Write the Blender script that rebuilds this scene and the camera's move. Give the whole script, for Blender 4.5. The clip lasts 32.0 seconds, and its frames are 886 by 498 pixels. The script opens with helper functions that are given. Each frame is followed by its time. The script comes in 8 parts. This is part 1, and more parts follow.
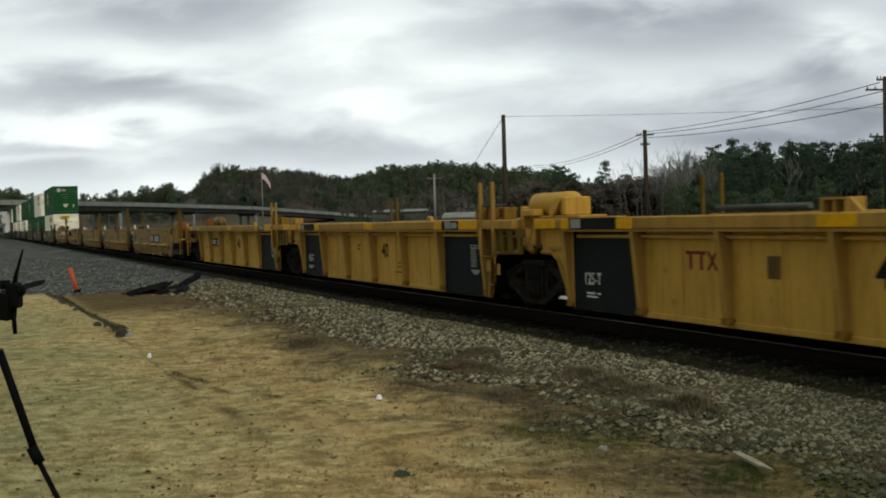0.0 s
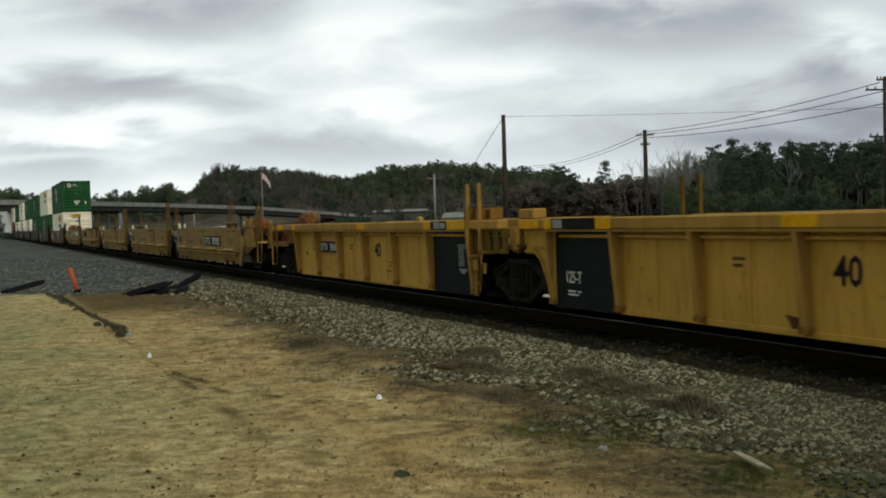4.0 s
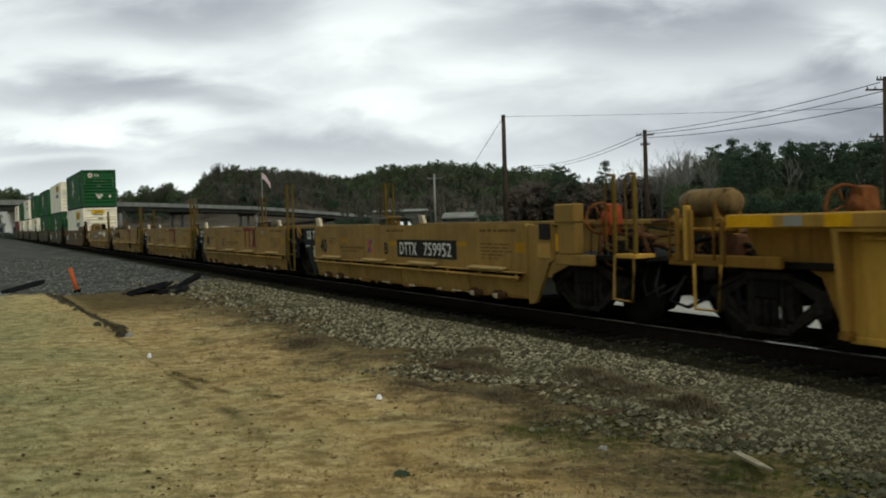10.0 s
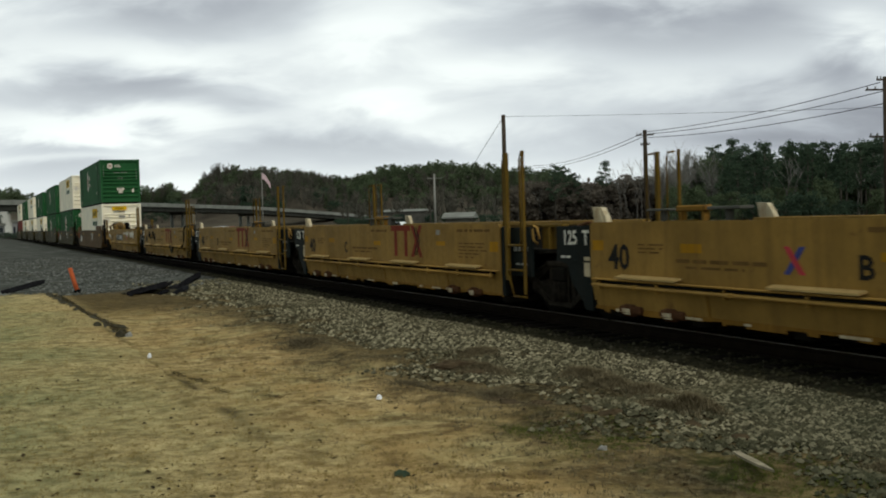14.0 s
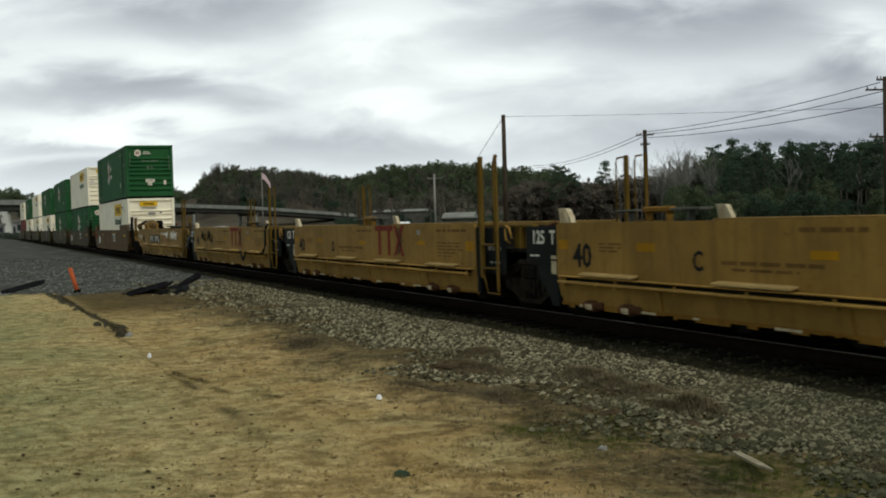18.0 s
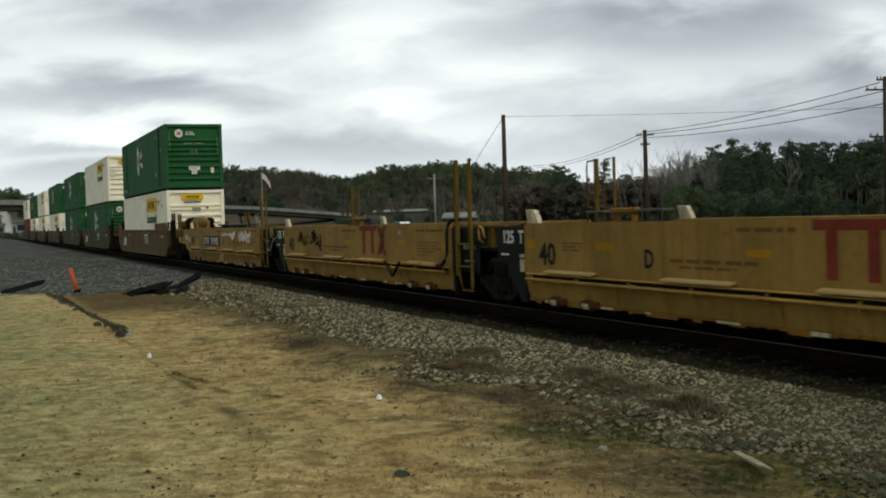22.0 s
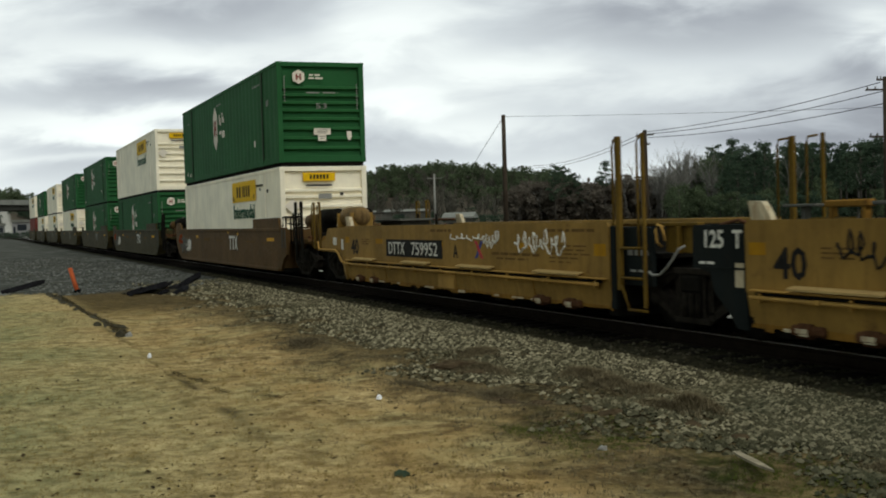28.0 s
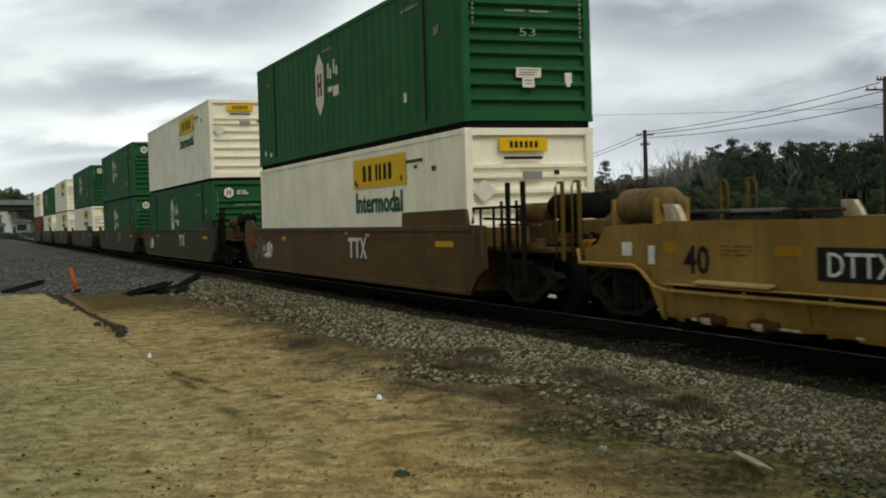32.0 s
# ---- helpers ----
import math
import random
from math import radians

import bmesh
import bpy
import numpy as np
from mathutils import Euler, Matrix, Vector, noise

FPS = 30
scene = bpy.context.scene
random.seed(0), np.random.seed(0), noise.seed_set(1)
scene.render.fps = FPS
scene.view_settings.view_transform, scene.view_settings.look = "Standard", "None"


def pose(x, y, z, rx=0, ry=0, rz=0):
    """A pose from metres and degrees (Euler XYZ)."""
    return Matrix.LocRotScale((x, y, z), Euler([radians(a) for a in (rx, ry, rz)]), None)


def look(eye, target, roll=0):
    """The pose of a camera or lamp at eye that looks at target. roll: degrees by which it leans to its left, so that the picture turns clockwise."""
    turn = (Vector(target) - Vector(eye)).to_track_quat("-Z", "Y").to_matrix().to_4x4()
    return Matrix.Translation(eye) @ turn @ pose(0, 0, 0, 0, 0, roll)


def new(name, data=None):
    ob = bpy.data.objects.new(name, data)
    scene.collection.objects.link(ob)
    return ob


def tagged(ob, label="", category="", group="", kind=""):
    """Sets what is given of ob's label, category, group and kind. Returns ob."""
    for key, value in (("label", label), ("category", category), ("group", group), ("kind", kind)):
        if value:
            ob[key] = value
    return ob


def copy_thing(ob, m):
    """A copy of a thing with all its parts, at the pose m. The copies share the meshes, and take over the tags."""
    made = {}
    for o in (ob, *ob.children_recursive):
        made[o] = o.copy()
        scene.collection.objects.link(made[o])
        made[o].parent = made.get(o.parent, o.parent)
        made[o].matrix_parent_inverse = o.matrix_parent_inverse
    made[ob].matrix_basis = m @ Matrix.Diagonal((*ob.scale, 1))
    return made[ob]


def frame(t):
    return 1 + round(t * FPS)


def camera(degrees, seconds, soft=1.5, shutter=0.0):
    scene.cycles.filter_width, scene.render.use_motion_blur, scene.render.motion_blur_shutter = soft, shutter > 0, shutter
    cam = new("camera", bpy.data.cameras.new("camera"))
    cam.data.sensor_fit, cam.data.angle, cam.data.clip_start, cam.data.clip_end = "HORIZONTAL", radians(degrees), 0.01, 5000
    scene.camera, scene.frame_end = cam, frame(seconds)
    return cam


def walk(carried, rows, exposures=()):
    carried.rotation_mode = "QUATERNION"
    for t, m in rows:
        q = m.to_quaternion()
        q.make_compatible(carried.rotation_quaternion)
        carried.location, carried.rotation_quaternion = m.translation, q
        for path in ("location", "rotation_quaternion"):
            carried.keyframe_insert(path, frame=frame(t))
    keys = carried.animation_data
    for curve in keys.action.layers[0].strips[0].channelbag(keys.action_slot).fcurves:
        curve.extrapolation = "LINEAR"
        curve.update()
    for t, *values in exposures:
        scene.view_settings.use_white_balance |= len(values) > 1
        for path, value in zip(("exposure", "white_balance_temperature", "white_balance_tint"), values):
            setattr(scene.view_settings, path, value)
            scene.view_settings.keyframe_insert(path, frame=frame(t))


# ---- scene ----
cam = camera(40.85, 32.0, soft=1.9, shutter=0.5)
EYE = Vector((0.0, 0.0, 1.6))
AHEAD = Vector((-math.cos(radians(21.589)) * math.cos(radians(1.5135)), math.sin(radians(21.589)) * math.cos(radians(1.5135)), -math.sin(radians(1.5135))))
STAND = look(EYE, EYE + AHEAD * 10, -1.717)
walk(cam, [(0.0, STAND), (32.0, STAND)], exposures=[(0.0, 0.0), (32.0, 0.0)])

# ---------------------------------------------------------------- light
SUN_DIR = Vector((0.74, 0.02, 0.67)).normalized()
sun = new("sun", bpy.data.lights.new("sun", "SUN"))
sun.data.energy, sun.data.angle, sun.data.color = 1.0, radians(25), (1.0, 0.95, 0.87)
sun.matrix_world = look((0, 0, 60), Vector((0, 0, 60)) - SUN_DIR)


def node(tree, kind, x=0, **sets):
    n = tree.nodes.new(kind)
    for key, value in sets.items():
        n.inputs[key].default_value = value
    return n


def wire(tree, a, b):
    tree.links.new(a, b)


def ramp(tree, fac, stops):
    n = tree.nodes.new("ShaderNodeValToRGB")
    e = n.color_ramp.elements
    while len(e) < len(stops):
        e.new(0.5)
    for el, (pos, col) in zip(e, stops):
        el.position, el.color = pos, (*col, 1)
    wire(tree, fac, n.inputs[0])
    return n.outputs[0]


def maths(tree, op, a, b=None, clamp=False):
    n = tree.nodes.new("ShaderNodeMath")
    n.operation, n.use_clamp = op, clamp
    for sock, v in zip(n.inputs, (a, b)):
        if v is None:
            continue
        if isinstance(v, (int, float)):
            sock.default_value = v
        else:
            wire(tree, v, sock)
    return n.outputs[0]


def mixed(tree, fac, a, b, blend="MIX"):
    n = tree.nodes.new("ShaderNodeMix")
    n.data_type, n.blend_type = "RGBA", blend
    for sock, v in ((n.inputs[0], fac), (n.inputs[6], a), (n.inputs[7], b)):
        if isinstance(v, (int, float)):
            sock.default_value = v
        elif isinstance(v, tuple):
            sock.default_value = (*v, 1)
        else:
            wire(tree, v, sock)
    return n.outputs[2]


def noise_at(tree, vec, scale, detail=3.0, rough=0.55, distort=0.0):
    n = node(tree, "ShaderNodeTexNoise", Scale=scale, Detail=detail, Roughness=rough, Distortion=distort)
    wire(tree, vec, n.inputs["Vector"])
    return n.outputs[0]


# overcast sky: soft cloud banks on bearings from the view axis: bearing, height, half width, half height, lightness
BANKS = ((-0.216, 0.178, 0.10, 0.025, -0.32), (0.174, 0.157, 0.16, 0.028, -0.32), (0.316, 0.107, 0.055, 0.020, -0.24), (-0.282, 0.1135, 0.12, 0.014, -0.24), (-0.173, 0.098, 0.045, 0.010, -0.16),
         (-0.087, 0.058, 0.13, 0.014, -0.17), (-0.325, 0.072, 0.07, 0.007, -0.18), (0.188, 0.085, 0.08, 0.017, -0.14), (0.310, 0.068, 0.09, 0.024, -0.32),
         (-0.277, 0.147, 0.10, 0.015, 0.12), (-0.068, 0.157, 0.055, 0.022, 0.20), (0.036, 0.125, 0.065, 0.014, 0.16), (-0.064, 0.100, 0.045, 0.011, 0.22), (-0.277, 0.0895, 0.10, 0.010, 0.20),
         (-0.310, 0.045, 0.08, 0.012, -0.12), (0.330, 0.1425, 0.04, 0.017, 0.24), (-0.210, 0.038, 0.07, 0.009, 0.10), (-0.011, 0.074, 0.05, 0.008, 0.10), (0.16, 0.050, 0.12, 0.010, -0.06), (0.27, 0.058, 0.12, 0.014, -0.16), (-0.32, 0.125, 0.08, 0.05, -0.05))
ahead_flat = Vector((AHEAD.x, AHEAD.y, 0)).normalized()
right_flat = Vector((ahead_flat.y, -ahead_flat.x, 0))


def cloud_colour(wt, way):
    """Colour of the cloud deck in the direction way."""
    def along_axis(axis):
        n = wt.nodes.new("ShaderNodeVectorMath")
        n.operation = "DOT_PRODUCT"
        wire(wt, way, n.inputs[0])
        n.inputs[1].default_value = axis
        return n.outputs["Value"]
    dy, dz = along_axis((0, 1, 0)), along_axis((0, 0, 1))
    depth = maths(wt, "ADD", maths(wt, "ABSOLUTE", along_axis(ahead_flat)), 0.15)
    u0 = maths(wt, "DIVIDE", along_axis(right_flat), depth)
    v0 = maths(wt, "DIVIDE", dz, depth)
    sheet = wt.nodes.new("ShaderNodeCombineXYZ")
    wire(wt, u0, sheet.inputs[0])
    wire(wt, maths(wt, "MULTIPLY", v0, 2.9), sheet.inputs[1])
    big = noise_at(wt, sheet.outputs[0], 5.0, 4.0, 0.5, 0.2)
    fine = noise_at(wt, sheet.outputs[0], 9.0, 6.0, 0.52, 0.35)
    u = maths(wt, "ADD", u0, maths(wt, "MULTIPLY", maths(wt, "SUBTRACT", big, 0.5), 0.16))
    v = maths(wt, "ADD", v0, maths(wt, "MULTIPLY", maths(wt, "SUBTRACT", fine, 0.5), 0.06))
    light = maths(wt, "ADD", 0.735, maths(wt, "MULTIPLY", u0, -0.10))
    for bu, bv, hu, hv, amount in BANKS:
        a = maths(wt, "MULTIPLY", maths(wt, "SUBTRACT", u, bu * 0.87), 1.15 / hu)
        c = maths(wt, "MULTIPLY", maths(wt, "SUBTRACT", v, bv * 0.87), 1.15 / hv)
        r2 = maths(wt, "ADD", maths(wt, "MULTIPLY", a, a), maths(wt, "MULTIPLY", c, c))
        light = maths(wt, "ADD", light, maths(wt, "MULTIPLY", maths(wt, "POWER", 2.718, maths(wt, "MULTIPLY", r2, -1.0)), amount))
    in_front = maths(wt, "MULTIPLY", along_axis(ahead_flat), 3.0, True)
    light = maths(wt, "ADD", 0.60, maths(wt, "MULTIPLY", maths(wt, "SUBTRACT", light, 0.60), in_front))
    light = maths(wt, "ADD", light, maths(wt, "MULTIPLY", maths(wt, "SUBTRACT", fine, 0.5), 0.52))
    # heavier cloud on the camera's own side of the track
    light = maths(wt, "MULTIPLY", light, maths(wt, "ADD", 1.0, maths(wt, "MULTIPLY", maths(wt, "MAXIMUM", maths(wt, "MULTIPLY", dy, -1.0), 0.0), -0.58)))
    return ramp(wt, light, [(0.12, (0.20, 0.215, 0.245)), (0.40, (0.375, 0.41, 0.45)), (0.64, (0.61, 0.665, 0.69)), (0.84, (0.87, 0.935, 0.92)), (1.0, (0.96, 1.0, 0.975))])


world = bpy.data.worlds.new("overcast_sky")
scene.world = world
world.use_nodes = True
wt = world.node_tree
wt.nodes.clear()
cloud = cloud_colour(wt, wt.nodes.new("ShaderNodeTexCoord").outputs["Generated"])
sky = wt.nodes.new("ShaderNodeTexSky")
sky.sky_type, sky.sun_disc = "NISHITA", False
sky.sun_elevation, sky.sun_rotation = math.asin(SUN_DIR.z), math.atan2(SUN_DIR.x, SUN_DIR.y)
back_sky = node(wt, "ShaderNodeBackground", Strength=0.03)
wire(wt, sky.outputs[0], back_sky.inputs[0])
back_cloud = node(wt, "ShaderNodeBackground", Strength=0.95)
wire(wt, mixed(wt, 1.0, cloud, (0.985, 1.0, 0.83), "MULTIPLY"), back_cloud.inputs[0])
sum_sky = wt.nodes.new("ShaderNodeAddShader")
wire(wt, back_sky.outputs[0], sum_sky.inputs[0])
wire(wt, back_cloud.outputs[0], sum_sky.inputs[1])
world_out = wt.nodes.new("ShaderNodeOutputWorld")
wire(wt, sum_sky.outputs[0], world_out.inputs[0])


def cloud_backdrop():
    """The low cloud ahead, far off, which drifts slowly."""
    m = bpy.data.materials.new("drifting_cloud")
    m.use_nodes = True
    t = m.node_tree
    t.nodes.clear()
    n = t.nodes.new("ShaderNodeVectorMath")
    n.operation = "NORMALIZE"
    wire(t, t.nodes.new("ShaderNodeTexCoord").outputs["Object"], n.inputs[0])
    glow = node(t, "ShaderNodeEmission", Strength=1.07)
    wire(t, cloud_colour(t, n.outputs[0]), glow.inputs[0])
    wire(t, glow.outputs[0], t.nodes.new("ShaderNodeOutputMaterial").inputs[0])
    az0 = math.atan2(AHEAD.y, AHEAD.x)
    v, f, rows, cols = [], [], 15, 41
    for i in range(rows):
        el = radians(-0.6 + 20.0 * i / (rows - 1))
        for j in range(cols):
            az = az0 + radians(-34 + 68 * j / (cols - 1))
            v.append((3400 * math.cos(el) * math.cos(az), 3400 * math.cos(el) * math.sin(az), 3400 * math.sin(el)))
    for i in range(rows - 1):
        for j in range(cols - 1):
            k = i * cols + j
            f.append((k, k + 1, k + cols + 1, k + cols))
    me = bpy.data.meshes.new("backdrop")
    me.from_pydata(v, [], f)
    me.polygons.foreach_set("use_smooth", [True] * len(f))
    me.materials.append(m)
    return tagged(new("backdrop", me), "grey and white overcast cloud drifting slowly above the horizon", "sky", kind="structure")


cloud_bank = cloud_backdrop()

# ---------------------------------------------------------------- materials


def material(name, rough=0.6, metal=0.0, gloss=0.07):
    m = bpy.data.materials.new(name)
    m.use_nodes = True
    t = m.node_tree
    b = t.nodes["Principled BSDF"]
    b.inputs["Roughness"].default_value, b.inputs["Metallic"].default_value = rough, metal
    b.inputs["Specular IOR Level"].default_value = gloss
    b.inputs["IOR"].default_value = 1.5 if metal > 0.3 or rough < 0.35 else 1.22
    return m, t, b


def place(t):
    return t.nodes.new("ShaderNodeTexCoord").outputs["Object"]


def bumped(t, b, height, strength, dist=0.02):
    n = node(t, "ShaderNodeBump", Strength=strength, Distance=dist)
    wire(t, height, n.inputs["Height"])
    wire(t, n.outputs[0], b.inputs["Normal"])


def worn_paint(name, base, dirt, rust=(0.10, 0.045, 0.02), rough=0.48, dirty=0.5, rusty=0.2, streak=1.0, gloss=0.06, fade=0.68):
    """Old vehicle paint: blotchy fading, vertical dirt streaks, rust spots."""
    m, t, b = material(name, rough, 0.0, gloss)
    o = place(t)
    blot = noise_at(t, o, 0.9, 5.0, 0.6)
    col = mixed(t, ramp(t, blot, [(0.35, (0, 0, 0)), (0.7, (1, 1, 1))]), tuple(c * fade for c in base), tuple(min(1, c * 1.10) for c in base))
    mp = t.nodes.new("ShaderNodeMapping")
    mp.inputs["Scale"].default_value = (5.0, 5.0, 0.45)
    wire(t, o, mp.inputs[0])
    runs = noise_at(t, mp.outputs[0], 1.6, 5.0, 0.65)
    fac = ramp(t, runs, [(0.48, (0, 0, 0)), (0.75, (dirty * streak,) * 3)])
    col = mixed(t, fac, col, dirt)
    grit = noise_at(t, o, 14.0, 4.0, 0.7)
    col = mixed(t, ramp(t, grit, [(0.5, (0, 0, 0)), (0.8, (dirty * 0.5,) * 3)]), col, dirt)
    spots = noise_at(t, o, 3.3, 6.0, 0.75, 0.4)
    col = mixed(t, ramp(t, spots, [(0.60, (0, 0, 0)), (0.70, (rusty,) * 3)]), col, rust)
    wire(t, col, b.inputs["Base Color"])
    wire(t, ramp(t, grit, [(0.3, (rough - 0.1,) * 3), (0.8, (min(1, rough + 0.25),) * 3)]), b.inputs["Roughness"])
    bumped(t, b, grit, 0.15, 0.004)
    return m


def plain(name, col, rough=0.6, metal=0.0, vary=0.15, scale=6.0):
    m, t, b = material(name, rough, metal)
    n = noise_at(t, place(t), scale, 5.0, 0.65)
    wire(t, ramp(t, n, [(0.3, tuple(c * (1 - vary) for c in col)), (0.7, tuple(min(1, c * (1 + vary)) for c in col))]), b.inputs["Base Color"])
    bumped(t, b, n, 0.1, 0.01)
    return m


def foliage(name, col, vary=0.4, scale=0.5):
    """Leaves and needles: matt, with some light coming through."""
    m, t, b = material(name, 0.9, 0.0, 0.04)
    n = noise_at(t, place(t), scale, 5.0, 0.65)
    leaf = ramp(t, n, [(0.3, tuple(c * (1 - vary) for c in col)), (0.7, tuple(c * (1 + vary) for c in col))])
    wire(t, leaf, b.inputs["Base Color"])
    thin = t.nodes.new("ShaderNodeBsdfTranslucent")
    wire(t, leaf, thin.inputs[0])
    both = node(t, "ShaderNodeMixShader", Fac=0.45)
    wire(t, b.outputs[0], both.inputs[1])
    wire(t, thin.outputs[0], both.inputs[2])
    wire(t, both.outputs[0], t.nodes["Material Output"].inputs[0])
    return m


TAN = worn_paint("tan_paint", (0.282, 0.168, 0.043), (0.125, 0.074, 0.024), dirty=0.6, rusty=0.5, streak=0.95, gloss=0.10)
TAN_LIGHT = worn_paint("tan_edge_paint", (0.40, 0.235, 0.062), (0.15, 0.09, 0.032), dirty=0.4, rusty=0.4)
SHELF = worn_paint("rubbed_shelf_paint", (0.46, 0.32, 0.13), (0.20, 0.12, 0.045), dirty=0.5, rusty=0.5)
YELLOW = worn_paint("yellow_paint", (0.495, 0.280, 0.050), (0.16, 0.085, 0.022), rust=(0.13, 0.05, 0.018), dirty=0.55, rusty=0.5, gloss=0.10, fade=0.86)
YELLOW_TOP = worn_paint("yellow_chord_paint", (0.40, 0.225, 0.050), (0.15, 0.09, 0.03), dirty=0.55, rusty=0.4)
REFLECT = plain("amber_reflective_tape", (0.58, 0.29, 0.008), 0.4, vary=0.2)
FADED_TAPE = worn_paint("faded_amber_tape", (0.44, 0.22, 0.012), (0.24, 0.125, 0.022), dirty=0.8, rusty=0.2)
BROWN = worn_paint("brown_paint", (0.114, 0.065, 0.026), (0.070, 0.048, 0.020), rust=(0.15, 0.085, 0.028), dirty=0.9, rusty=0.75)
OLIVE = worn_paint("olive_brown_paint", (0.058, 0.048, 0.021), (0.020, 0.017, 0.008), dirty=0.5, rusty=0.3)
DARK = worn_paint("charcoal_paint", (0.0125, 0.0160, 0.0155), (0.018, 0.017, 0.013), dirty=0.35, rusty=0.08)
# near-black base also holds the shade under and between the cars
STEEL = plain("dirty_shaded_steel", (0.011, 0.010, 0.008), 0.85, 0.0, 0.4)
TRUCK_IRON = plain("dusty_cast_iron", (0.020, 0.017, 0.013), 0.8, 0.0, 0.5, 9.0)
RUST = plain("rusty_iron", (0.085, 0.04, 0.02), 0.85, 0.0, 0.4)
RUST_PAINT = worn_paint("rusted_yellow_paint", (0.24, 0.125, 0.024), (0.07, 0.036, 0.014), dirty=0.7, rusty=0.7)
RUST_ORANGE = plain("orange_brown_rust", (0.14, 0.052, 0.018), 0.8, 0.0, 0.45)
POST_RUST = worn_paint("rusty_post_paint", (0.155, 0.095, 0.018), (0.030, 0.019, 0.010), rust=(0.085, 0.032, 0.014), dirty=0.95, rusty=0.85)
ORANGE_RUST = plain("orange_red_gear_paint", (0.22, 0.045, 0.016), 0.6, 0.0, 0.35)
RUBBER = plain("dusty_rubber_hose", (0.018, 0.018, 0.017), 0.7, 0.0, 0.3)
TANK_MAT = worn_paint("tank_paint", (0.50, 0.29, 0.06), (0.20, 0.12, 0.05), dirty=0.5, rusty=0.3)
TANK_DIRTY = worn_paint("sooty_tank_paint", (0.190, 0.120, 0.048), (0.022, 0.016, 0.011), dirty=1.0, rusty=0.15)
CREAM = worn_paint("cream_guide_paint", (0.58, 0.50, 0.34), (0.22, 0.12, 0.05), rust=(0.16, 0.07, 0.03), dirty=0.85, rusty=0.9)
LETTER_W = plain("white_lettering", (0.62, 0.60, 0.53), 0.6, vary=0.2, scale=9)
LETTER_K = plain("black_lettering", (0.018, 0.017, 0.016), 0.6, vary=0.3, scale=9)
LETTER_R = plain("dull_red_lettering", (0.17, 0.035, 0.022), 0.65, vary=0.25, scale=5)
LETTER_FADE = plain("faded_stencil", (0.125, 0.072, 0.025), 0.7, vary=0.3)
FADED_SPRAY = plain("faded_spray_paint", (0.16, 0.12, 0.085), 0.8, 0.0, 0.45, 7.0)
BLUE_MARK = plain("blue_mark", (0.05, 0.06, 0.2), 0.6)
RED_MARK = plain("red_mark", (0.4, 0.05, 0.06), 0.6)
GREEN = worn_paint("green_container_paint", (0.026, 0.104, 0.038), (0.026, 0.070, 0.032), rough=0.55, dirty=0.3, rusty=0.1, fade=0.85)
GREEN_RIB = worn_paint("green_rib_paint", (0.032, 0.128, 0.044), (0.026, 0.074, 0.034), rough=0.55, dirty=0.3, rusty=0.1)
WHITE = worn_paint("white_container_paint", (0.90, 0.83, 0.655), (0.50, 0.45, 0.34), rough=0.55, dirty=0.14, rusty=0.10, fade=0.90)
RED_BOX = worn_paint("faded_red_container_paint", (0.22, 0.05, 0.04), (0.1, 0.05, 0.04), dirty=0.4)
SIGN_Y = plain("yellow_plaque", (0.70, 0.42, 0.012), 0.5, vary=0.12)
SIGN_G = plain("dark_green_lettering", (0.03, 0.09, 0.055), 0.6)
LOGO_W = plain("cream_badge", (0.68, 0.62, 0.52), 0.55, vary=0.1)
LOGO_R = plain("maroon_badge", (0.22, 0.05, 0.035), 0.6)
RAIL_MAT = plain("rail_steel_rusty", (0.014, 0.010, 0.007), 0.8, 0.0, 0.3)
RAIL_HEAD = plain("worn_rail_head", (0.42, 0.40, 0.36), 0.32, 0.85, 0.15)
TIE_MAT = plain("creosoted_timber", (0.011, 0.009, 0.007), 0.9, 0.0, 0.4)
POLE_MAT = plain("weathered_pole_wood", (0.052, 0.040, 0.029), 0.9, 0.0, 0.3, 2.0)
WIRE_MAT = plain("dark_cable", (0.03, 0.03, 0.032), 0.7)
CONCRETE = plain("pale_concrete", (0.25, 0.245, 0.22), 0.85, 0.0, 0.2, 0.6)
BRIDGE_MAT = plain("weathered_bridge_concrete", (0.20, 0.205, 0.185), 0.9, 0.0, 0.25, 0.3)
# darker copy of the bridge concrete: shade below the deck is in the colour
GIRDER_MAT = plain("shaded_girder_concrete", (0.055, 0.055, 0.048), 0.9, 0.0, 0.3, 0.6)
CONCRETE_DK = plain("stained_concrete", (0.096, 0.094, 0.080), 0.9, 0.0, 0.3, 0.6)
BLACK_PLASTIC = plain("black_plastic", (0.005, 0.005, 0.005), 0.65, 0.0, 0.2)
ORANGE = plain("orange_plastic", (0.42, 0.095, 0.035), 0.5, 0.0, 0.15)
PALE_WOOD = plain("sun_bleached_wood", (0.25, 0.215, 0.15), 0.85, 0.0, 0.35, 14.0)
PAPER = plain("white_paper", (0.8, 0.8, 0.82), 0.8, 0.0, 0.05)
ASPHALT_CHUNK = plain("broken_asphalt", (0.016, 0.016, 0.018), 0.9, 0.0, 0.4)
SOIL = plain("dark_damp_soil", (0.062, 0.045, 0.026), 0.95, 0.0, 0.5, 12.0)
EDGING = plain("mossy_asphalt", (0.050, 0.045, 0.030), 0.95, 0.0, 0.5)
LEAF_PINE = foliage("pine_needles", (0.062, 0.092, 0.058))
# lighter than LEAF_PINE: distance haze is put into the leaf colour
LEAF_HILL = foliage("dull_olive_evergreen", (0.092, 0.120, 0.066), 0.5, 0.10)
LEAF_DARK = foliage("dark_evergreen", (0.050, 0.076, 0.050))
